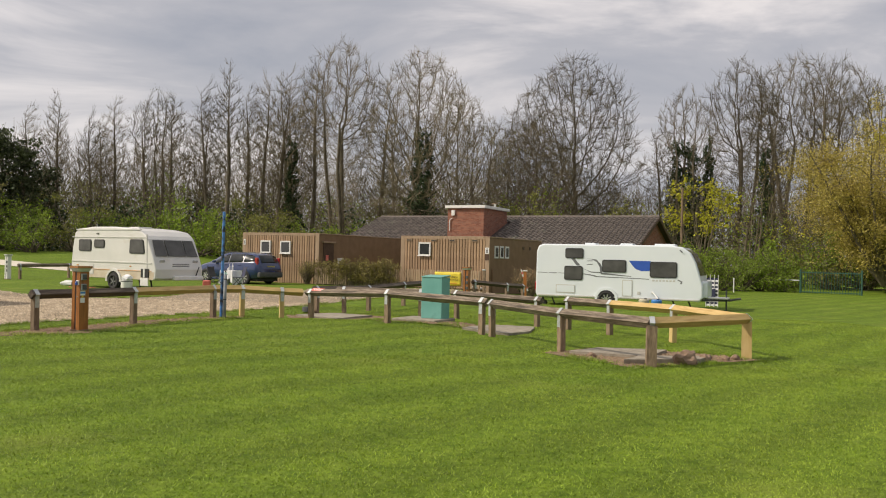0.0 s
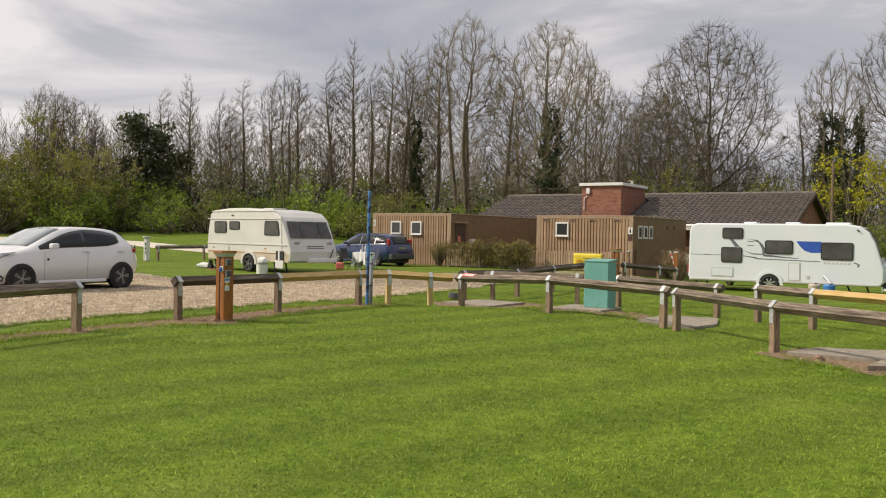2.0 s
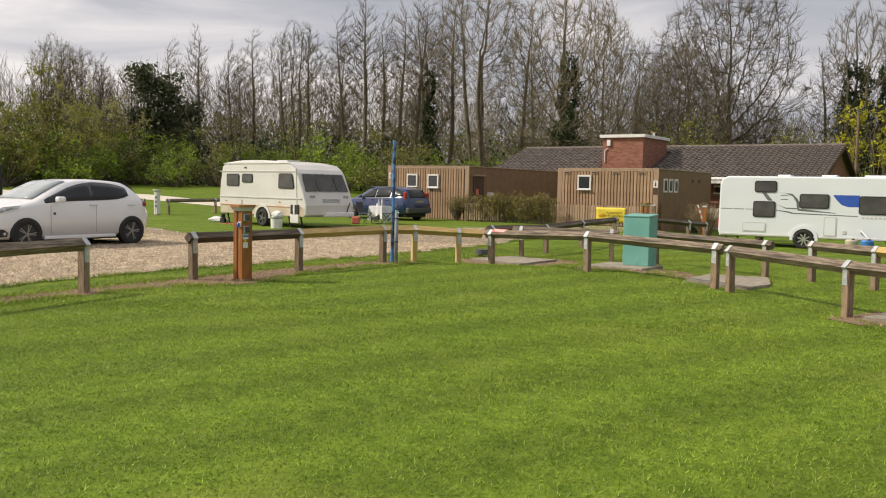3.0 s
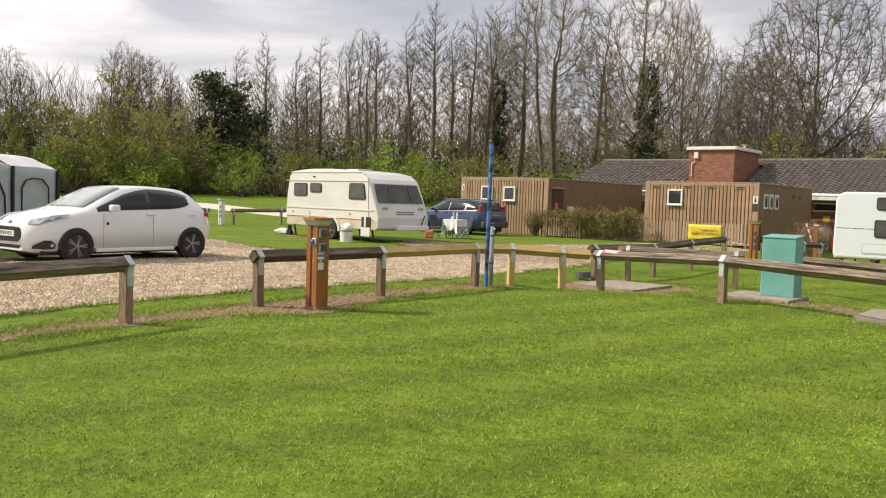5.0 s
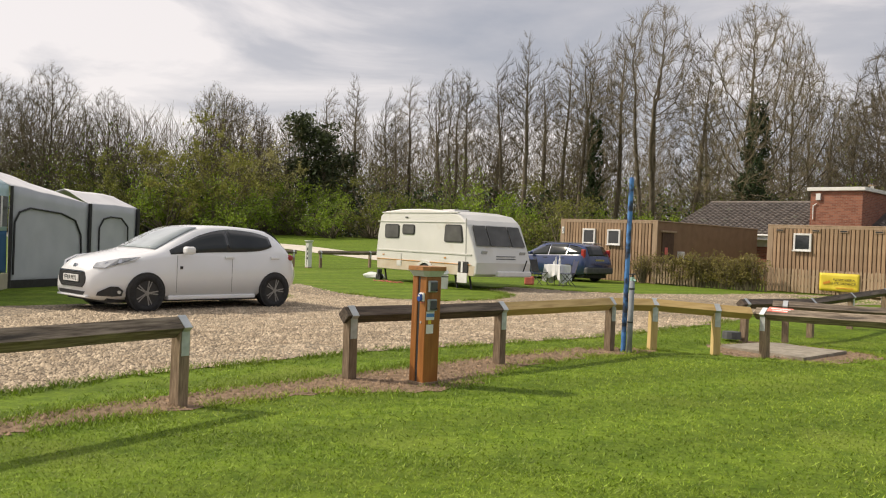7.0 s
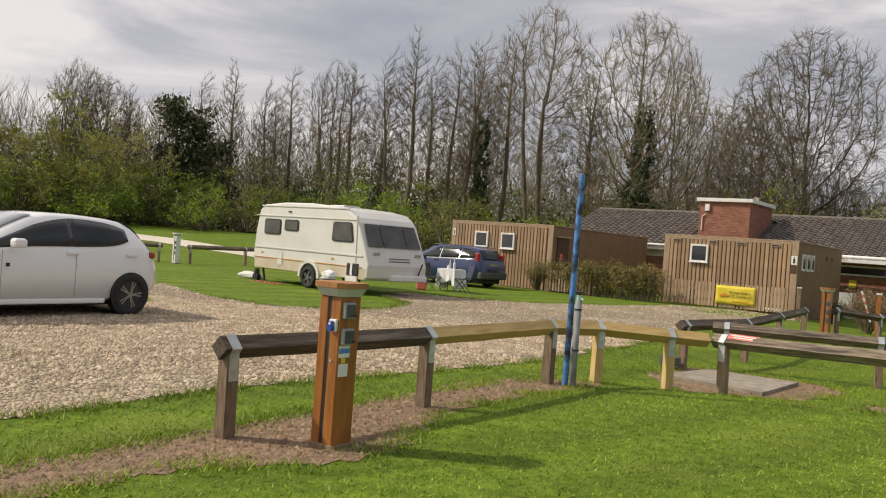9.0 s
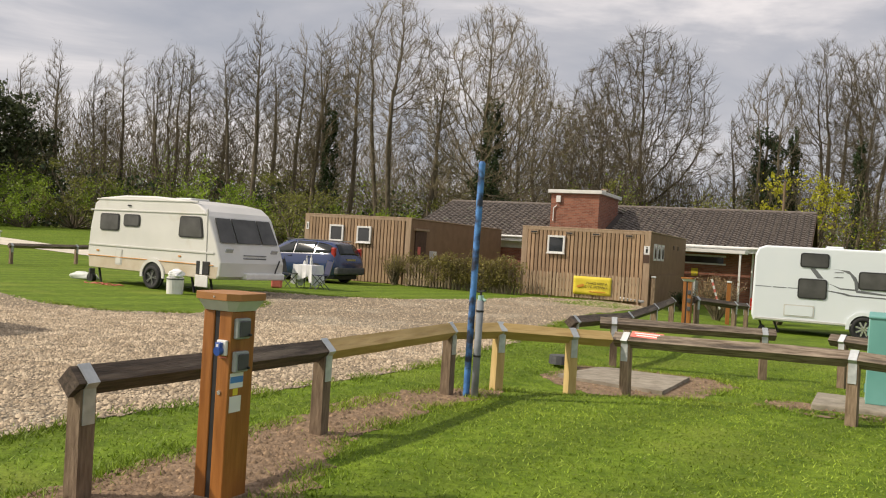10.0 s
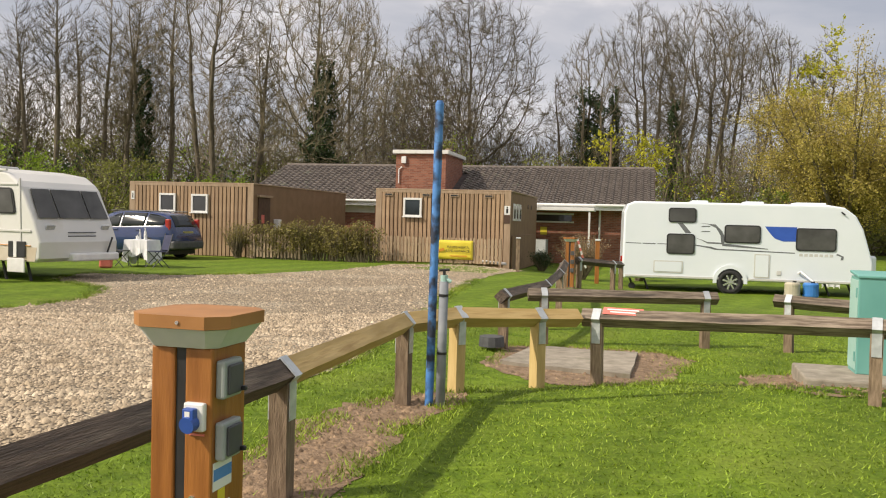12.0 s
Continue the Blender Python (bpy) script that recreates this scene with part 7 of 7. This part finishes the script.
fabric([(-0.8, Y1, 2.32), (-0.75, Y2 - 0.1, 2.25), (-2.2, Y2, 1.95), (-2.4, Y1, 1.95)], CANVASTOP, "roof_panel")
fabric([(-3.4, 0, 0.05), (-3.4, Y1, 0.05), (-3.4, Y1, 1.95), (-3.4, 0, 2.2)], CANVASGREY, "side_wall")
part("mud_skirt", bm_box(-0.03, 0.03, -0.02, Y2, -0.02, 0.18), BLACK, aw, "dark mud flap")


def edge_strip(pts, w, name):
    bm = bmesh.new()
    for a, b in zip(pts, pts[1:]):
        tube(bm, a, b, w, w, 6)
    part(name, bm, BLACK, aw)


edge_strip([(0.03, 0.02, 0.05), (0.03, 0.02, 2.24)], 0.035, "seam_strip")
edge_strip([(0.03, Y1, 0.05), (0.03, Y1, 1.98)], 0.045, "seam_strip")
edge_strip([(0.0, Y2 - 0.03, 0.05), (0.0, Y2 - 0.03, 1.93)], 0.055, "seam_strip")
edge_strip([(0.035, 0.12, 0.3), (0.035, 0.12, 1.45), (0.035, 0.25, 1.68), (0.035, 0.55, 1.78), (0.035, 1.5, 1.70), (0.035, 1.95, 1.55), (0.035, 2.15, 1.2), (0.035, 2.2, 0.3)], 0.022, "panel_edge")
edge_strip([(0.02, Y1 + 0.35, 0.3), (0.02, Y1 + 0.35, 1.4), (0.02, Y1 + 0.5, 1.62), (0.02, Y1 + 0.75, 1.68), (0.02, Y1 + 1.15, 1.66), (0.02, Y1 + 1.4, 1.45), (0.02, Y1 + 1.45, 0.3)], 0.022, "panel_edge")
edge_strip([(-0.05, Y2, 1.75), (0.45, Y2 + 0.55, 0.9), (0.9, Y2 + 1.0, 0.02)], 0.008, "guy_line")
tent = thing("trailer_tent", pose(-18.5, 22.15, 0), "dark blue trailer tent with pale blue roof", "tent")
fabric([(0.02, -0.03, 0.35), (1.9, -3.4, 0.35), (1.9, -3.4, 1.25), (0.02, -0.03, 1.25)], CANVASBLUE, "lower_wall", "dark blue lower wall", tent)
fabric([(0.02, -0.03, 1.25), (1.9, -3.4, 1.25), (1.9, -3.4, 2.25), (0.02, -0.03, 2.25)], CANVASPALE, "upper_wall", "pale blue upper wall", tent)
fabric([(0.02, -0.03, 2.25), (1.9, -3.4, 2.25), (0.1, -3.6, 3.1), (-1.2, -0.5, 3.0)], CANVASPALE, "roof", "pale blue roof", tent)
fabric([(-1.2, -0.5, 3.0), (0.1, -3.6, 3.1), (-2.2, -4.0, 2.2), (-3.4, -0.5, 2.2)], CANVASPALE, "roof", "", tent)
fabric([(-3.4, -0.5, 0.35), (-2.2, -4.0, 0.35), (-2.2, -4.0, 2.2), (-3.4, -0.5, 2.2)], CANVASBLUE, "back_wall", "", tent)
part("trailer_base", bm_box(-0.05, 0.05, -3.8, 0.0, 0.0, 0.34, 0.01, pose(0, 0, 0, 0, 0, 29)), BEIGETUB, tent)
wn_ = part("tent_window", bm_box(0.055, 0.075, -1.1, -0.25, 1.35, 2.0, 0.01, pose(0, 0, 0, 0, 0, 29)), SMOKED, tent)
part("window_bar", bm_box(0.076, 0.09, -0.72, -0.64, 1.35, 2.0, 0, pose(0, 0, 0, 0, 0, 29)), WHITEPL, wn_)

# ---- things round the old caravan ----
OM = old.matrix_basis


def at_old(x, y, z=0.0, rot=0.0):
    return OM @ pose(x, y, z, 0, 0, rot)


tank = thing("waste_tank", at_old(4.15, -0.5, 0.0), "white plastic waste tank with a crumpled bag on top", "tank")
bm = bmesh.new()
tube(bm, (0, 0, 0), (0, 0, 0.42), 0.19, 0.2, 18)
part("drum", bm, WHITEPL, tank)
part("band", bm_tube((0, 0, 0.36), (0, 0, 0.39), 0.206, seg=18), DARKGREY, tank)
bm = lump(0.2, 4.4, 0.6)
part("bag", bm, CLOTH, tank, "crumpled white bag", False, pose(0.02, 0, 0.5))
hb = thing("hitch_cover", at_old(-0.75, 0.45, -0.03), "grey cover lying behind the old caravan", "cover")
bm = lump(0.42, 9.1, 0.4)
bmesh.ops.scale(bm, vec=(1.3, 0.6, 0.8), verts=bm.verts)
part("shell", bm, GREYBAND, hb, smooth=True, m=pose(0, 0, 0.12))
jw = thing("jockey_wheel", at_old(-0.05, 0.2, -0.03), "small black jockey wheel behind the old caravan", "wheel")
part("tyre", bm_tube((0, -0.06, 0.13), (0, 0.06, 0.13), 0.13, seg=16), BLACK, jw)
part("fork", bm_box(-0.03, 0.03, -0.08, 0.08, 0.13, 0.4, 0.01), DARKGREY, jw)
cable = thing("power_cable", at_old(0.6, -0.2, -0.03), "loose orange power cable on the grass", "cable")
bm = bmesh.new()
prev = None
for i in range(40):
    p = Vector((i * 0.03 + 0.12 * math.sin(i * 0.9), 0.18 * math.cos(i * 0.7) - 0.1, 0.02 + 0.02 * (i % 3)))
    if prev:
        tube(bm, prev, p, 0.013, 0.013, 6)
    prev = p
part("flex", bm, REDSIGN, cable)

table = thing("camping_table", pose(-9.42, 37.7, 0, 0, 0, -30) @ Matrix.Diagonal((0.78, 0.9, 1, 1)), "camping table under a long white cloth", "table")
part("tabletop", bm_box(-0.45, 0.45, -0.3, 0.3, 0.69, 0.72, 0.008), WHITEPL, table)
for x in (-0.36, 0.36):
    for y in (-0.22, 0.22):
        part("leg", bm_tube((x, y, 0), (x, y, 0.69), 0.015), DARKGREY, table)
clothob = thing("tablecloth", pose(-9.42, 37.7, 0, 0, 0, -30) @ Matrix.Diagonal((0.78, 0.9, 1, 1)), "white cloth hanging over the camping table", "tablecloth")
bm = bmesh.new()
ring0, ring1, ring2 = [], [], []
for i in range(48):
    a = 2 * math.pi * i / 48
    cx = max(-0.47, min(0.47, math.cos(a) * 0.75))
    cy = max(-0.32, min(0.32, math.sin(a) * 0.55))
    ring0.append(bm.verts.new((cx, cy, 0.728)))
    w = 1.02 + 0.05 * math.sin(i * 1.7)
    ring1.append(bm.verts.new((cx * w, cy * w, 0.5)))
    w = 1.05 + 0.12 * math.sin(i * 1.7)
    ring2.append(bm.verts.new((cx * w, cy * w, 0.22 + 0.08 * math.sin(i * 0.5) + (0.12 if abs(cx) < 0.3 else -0.1))))
bm.faces.new(ring0)
for a, b in ((ring0, ring1), (ring1, ring2)):
    for i in range(48):
        j = (i + 1) % 48
        bm.faces.new((a[i], b[i], b[j], a[j]))
co = part("cloth", bm, CLOTH, clothob)
co.modifiers.new("thick", "SOLIDIFY").thickness = 0.004
for i, (x, y, h, r, mt) in enumerate(((-0.1, 0.0, 0.28, 0.04, CLEARLAMP), (0.08, 0.05, 0.32, 0.045, WHITEPL), (0.2, -0.05, 0.2, 0.04, CLEARLAMP), (-0.25, 0.05, 0.12, 0.05, WHITEPL))):
    b = thing("bottle", table.matrix_basis @ pose(x, y, 0.734), "small clear or white bottle on the white cloth", "bottle", "bottles on the table")
    bm = bmesh.new()
    tube(bm, (0, 0, 0), (0, 0, h * 0.6), r, r, 12)
    tube(bm, (0, 0, h * 0.6), (0, 0, h * 0.8), r, r * 0.35, 12)
    part("glass", bm, mt, b)
    part("stopper", bm_tube((0, 0, h * 0.8 + 0.001), (0, 0, h), r * 0.4, seg=10), WHITEPL, b)


def folding_chair(x, y, rot, fabric_mat, label):
    c = thing("folding_chair", pose(x, y, 0, 0, 0, rot), label, "chair", "folding chairs at the table")
    part("seat", bm_box(-0.22, 0.22, -0.2, 0.2, 0.43, 0.45, 0.006), fabric_mat, c)
    part("backrest", bm_box(-0.22, 0.22, -0.012, 0.012, 0.0, 0.42, 0.006, pose(0, 0.21, 0.47, -14, 0, 0)), fabric_mat, c)
    for s in (-1, 1):
        part("leg", bm_tube((s * 0.23, -0.24, 0), (s * 0.23, 0.2, 0.47), 0.013), DARKGREY, c)
        part("leg", bm_tube((s * 0.215, 0.24, 0), (s * 0.215, -0.18, 0.45), 0.013), DARKGREY, c)
        part("upright", bm_tube((s * 0.23, 0.2, 0.47), (s * 0.23, 0.32, 0.92), 0.013), DARKGREY, c)


folding_chair(-8.95, 37.15, -60, NAVY, "navy folding camp chair beside the white table")
folding_chair(-9.95, 37.3, 70, BLACK, "black folding camp chair beside the old caravan")
bag = thing("red_bag", pose(-10.2, 36.75, 0), "small red bag on the ground by the chair", "bag")
part("sack", bm_box(-0.16, 0.16, -0.1, 0.1, 0, 0.3, 0.05), REDSIGN, bag)
part("bag_handle", bm_tube((-0.1, 0, 0.3), (0.1, 0, 0.36), 0.012), BLACK, bag)

# ---- green gate and small posts ----
gate = thing("green_gate", pose(23.9, 58.4, -0.34, 0, 0, -42), "dark green metal railing gate at the field edge", "gate")
for i in range(22):
    part("bar", bm_tube((i * 0.175, 0, 0.02), (i * 0.175, 0, 1.5), 0.02, seg=6), GREENMETAL, gate)
for z in (0.1, 1.4):
    part("rail", bm_box(-0.05, 3.75, -0.025, 0.025, z - 0.03, z + 0.03), GREENMETAL, gate)
for x in (-0.1, 3.8):
    part("gate_post", bm_box(x - 0.05, x + 0.05, -0.05, 0.05, -0.1, 1.62, 0.01), GREENMETAL, gate)
part("side_rail", bm_tube((-1.9, 0.5, 0.85), (-0.2, 0.1, 0.85), 0.03), ZINC, gate)
mp_ = thing("marker_post", pose(18.7, 56.5, ground_z(18.7, 56.5)), "thin white marker post on the grass", "post")
part("shaft", bm_tube((0, 0, -0.05), (0, 0, 0.85), 0.04), WHITETRIM, mp_)
part("cap", bm_tube((0, 0, 0.851), (0, 0, 0.95), 0.06, 0.05), WHITEPL, mp_)
gpole = thing("utility_pole", pose(20.4, 76.0, -0.34), "tall thin wooden utility pole among the trees", "pole")
part("mast", bm_tube((0, 0, -0.1), (0, 0, 8.5), 0.13, 0.1), OLDWOOD, gpole)

# ---- grass blades, stones and clods ----
rng = np.random.default_rng(4)


def in_poly(poly, xs, ys):
    c = np.zeros(len(xs), bool)
    k = len(poly)
    for i in range(k):
        x0, y0 = poly[i]
        x1, y1 = poly[i - 1]
        if y0 == y1:
            continue
        hit = ((y0 > ys) != (y1 > ys)) & (xs < (x1 - x0) * (ys - y0) / (y1 - y0) + x0)
        c ^= hit
    return c


def fast_mesh(name, co, faces, material):
    me = bpy.data.meshes.new(name)
    k = faces.shape[1]
    me.vertices.add(len(co))
    me.vertices.foreach_set("co", co.astype(np.float32).ravel())
    me.loops.add(faces.size)
    me.loops.foreach_set("vertex_index", faces.astype(np.int32).ravel())
    me.polygons.add(len(faces))
    me.polygons.foreach_set("loop_start", np.arange(0, faces.size, k, dtype=np.int32))
    me.materials.append(material)
    me.update(calc_edges=True)
    return me


def blades(name, cnt, x0, x1, y0, y1, h, w, label):
    xs, ys = rng.uniform(x0, x1, cnt), rng.uniform(y0, y1, cnt)
    jx, jy = xs + rng.normal(0, 0.11, cnt), ys + rng.normal(0, 0.11, cnt)
    keep = ~in_poly([(-11.6, -5)] + GRAVEL_EDGE[1:14] + [(2.6, 60), (-40, 60), (-40, -5)], jx, jy) & ~(in_poly(SOIL_EDGE, jx, jy) & (rng.random(cnt) < 0.985))
    for p in (SOIL_PEN, SOIL_BOX, SOIL_SLAB):
        keep &= ~(in_poly(p, jx, jy) & (rng.random(cnt) < 0.9))
    xs, ys = xs[keep], ys[keep]
    n = len(xs)
    a = rng.uniform(0, 2 * np.pi, n)
    hh = h * rng.uniform(0.5, 1.35, n)
    ww = w * rng.uniform(0.6, 1.4, n)
    lean = rng.normal(0, 0.95, (n, 2)) * hh[:, None]
    zs = np.array([ground_z(x, y) for x, y in zip(xs, ys)])
    base = np.stack([xs, ys, zs - 0.004], 1)
    d = np.stack([np.cos(a) * ww, np.sin(a) * ww, np.zeros(n)], 1)
    tip = base + np.stack([lean[:, 0], lean[:, 1], hh], 1)
    co = np.stack([base - d, base + d, tip], 1).reshape(-1, 3)
    faces = np.arange(n * 3).reshape(-1, 3)
    ob = new(name, fast_mesh(name, co, faces, BLADE))
    return tagged(ob, label, "grass", kind="stuff")


blades("grass", 470000, -8.6, 8.0, 2.6, 13.0, 0.020, 0.0038, "short mown green grass blades")
blades("grass", 260000, -8.8, 11.0, 12.5, 26.0, 0.023, 0.0058, "short green grass round the rails and slabs")


def edge_tufts(name, polys, cnt, spread, h, w, label):
    """Longer grass along the borders of gravel and soil."""
    pts = []
    for poly in polys:
        for a, b in zip(poly, poly[1:]):
            d = math.hypot(b[0] - a[0], b[1] - a[1])
            if min(a[1], b[1]) < 9 or max(a[1], b[1]) > 36 or min(a[0], b[0]) < -15:
                continue
            k = int(cnt * d)
            t = rng.random(k)
            pts.append(np.stack([a[0] + (b[0] - a[0]) * t, a[1] + (b[1] - a[1]) * t], 1) + rng.normal(0, spread, (k, 2)))
    p = np.concatenate(pts)
    clump = np.array([noise.noise(Vector((x * 2.2, y * 2.2, 0))) for x, y in p])
    p = p[clump > -0.12]
    n = len(p)
    zs = np.array([ground_z(x, y) for x, y in p])
    a = rng.uniform(0, 2 * np.pi, n)
    hh = h * rng.uniform(0.4, 1.4, n)
    base = np.stack([p[:, 0], p[:, 1], zs], 1)
    d = np.stack([np.cos(a) * w, np.sin(a) * w, np.zeros(n)], 1)
    tip = base + np.stack([rng.normal(0, 0.7, n) * hh, rng.normal(0, 0.7, n) * hh, hh], 1)
    ob = new(name, fast_mesh(name, np.stack([base - d, base + d, tip], 1).reshape(-1, 3), np.arange(n * 3).reshape(-1, 3), BLADE))
    return tagged(ob, label, "grass", kind="stuff")


edge_tufts("grass", [SOIL_EDGE, SOIL_PEN, SOIL_BOX, SOIL_SLAB], 700, 0.10, 0.045, 0.005, "uneven grass growing over the soil edges")
edge_tufts("grass", [GRAVEL_EDGE], 620, 0.09, 0.05, 0.006, "uneven grass growing over the gravel edges")


def scatter_stones(name, cnt, poly, x0, x1, y0, y1, r0, r1, material, label, category, lift=0.012, near=None):
    xs, ys = rng.uniform(x0, x1, cnt), rng.uniform(y0, y1, cnt)
    keep = in_poly(poly, xs, ys)
    xs, ys = xs[keep], ys[keep]
    n = len(xs)
    r = rng.uniform(r0, r1, n) * rng.choice([0.7, 1.0, 1.5], n, p=[0.5, 0.4, 0.1])
    zs = np.array([ground_z(x, y) for x, y in zip(xs, ys)]) + lift
    a = rng.uniform(0, 2 * np.pi, n)
    dirs = np.array([(1, 0, -0.25), (0, 1, -0.25), (-1, 0, -0.25), (0, -1, -0.25), (0, 0, 0.7)])
    sc = rng.uniform(0.65, 1.3, (n, 5))
    pts = dirs[None] * (r[:, None, None] * sc[:, :, None])
    ca, sa = np.cos(a)[:, None], np.sin(a)[:, None]
    px = pts[:, :, 0] * ca - pts[:, :, 1] * sa + xs[:, None]
    py = pts[:, :, 0] * sa + pts[:, :, 1] * ca + ys[:, None]
    pz = pts[:, :, 2] + zs[:, None] + (r * 0.15)[:, None]
    co = np.stack([px, py, pz], 2).reshape(-1, 3)
    tri = np.array([(0, 1, 4), (1, 2, 4), (2, 3, 4), (3, 0, 4)])
    faces = (tri[None] + (np.arange(n) * 5)[:, None, None]).reshape(-1, 3)
    ob = new(name, fast_mesh(name, co, faces, material))
    return tagged(ob, label, category, kind="stuff")


scatter_stones("gravel_stones", 95000, GRAVEL_EDGE, -14, -3.5, 11, 26, 0.011, 0.026, STONE, "loose pale gravel stones", "gravel")
scatter_stones("gravel_stones", 22000, GRAVEL_EDGE, -16, 2.6, 24, 41, 0.012, 0.028, STONE, "loose pale gravel stones further along the drive", "gravel")
scatter_stones("soil_clods", 24000, SOIL_EDGE, -9, -4.3, 11, 20.3, 0.006, 0.026, CLOD, "crumbled brown soil clods", "soil", 0.006)
for p in (SOIL_PEN, SOIL_BOX, SOIL_SLAB):
    bx = [q[0] for q in p]
    by = [q[1] for q in p]
    scatter_stones("soil_clods", 2200, p, min(bx), max(bx), min(by), max(by), 0.008, 0.03, CLOD, "crumbled brown soil clods", "soil", 0.006)

# ---- roof tiles ----
slope_y, slope_z = RIDGE - (FRONT - 0.55), RIDGE_Z - (EAVE_Z - 0.12)
tilt = math.degrees(math.atan2(slope_z, slope_y))
bm = bmesh.new()
prof = [(-0.165, 0.0), (-0.11, 0.075), (-0.03, 0.06), (0.03, 0.0), (0.165, -0.006)]
a = [bm.verts.new((x, -0.03, z + 0.065)) for x, z in prof]
b = [bm.verts.new((x, 0.34, z + 0.004)) for x, z in prof]
c = [bm.verts.new((x, -0.03, z + 0.002)) for x, z in prof]
for i in range(4):
    bm.faces.new((a[i], a[i + 1], b[i + 1], b[i]))
    bm.faces.new((c[i], c[i + 1], a[i + 1], a[i]))
tile_me = mesh_of(bm, "roof_tile", TILE)
tv = np.array([v.co[:] for v in tile_me.vertices])
tf = [tuple(p.vertices) for p in tile_me.polygons]
rows_n = int(math.hypot(slope_y, slope_z) / 0.325)
cols_n = int((HX1 - HX0) / 0.325)
RM = Matrix.Translation((0, FRONT - 0.55, EAVE_Z - 0.115)) @ pose(0, 0, 0, tilt, 0, 0)
roof_ob = [o for o in house.children if o.name.startswith("roof")][0]
rest_v, rest_f, made = [], [], 0
rr = random.Random(8)
for cidx in range(cols_n - 1, -1, -1):
    for ridx in range(rows_n):
        x = HX0 + 0.16 + cidx * 0.325
        y = 0.03 + ridx * 0.325
        w = RM @ Vector((x, y, 0))
        if TX0 - 0.2 < w.x < TX1 + 0.2 and w.y < TY1 + 0.1:
            continue
        m = RM @ pose(x + rr.uniform(-.008, .008), y + rr.uniform(-.008, .008), 0.004 + rr.uniform(0, .008), rr.uniform(-0.6, 0.6), 0, rr.uniform(-0.8, 0.8))
        if made < 300:
            shared("roof_tile", tile_me, roof_ob, m)
            made += 1
        else:
            k = len(rest_v)
            rest_v += [m @ Vector(p) for p in tv]
            rest_f += [tuple(i + k for i in f) for f in tf]
rest = shared("roof_tiles", raw_mesh("roof_tiles", rest_v, rest_f, TILE), roof_ob, Matrix())
tagged(rest, kind="stuff")
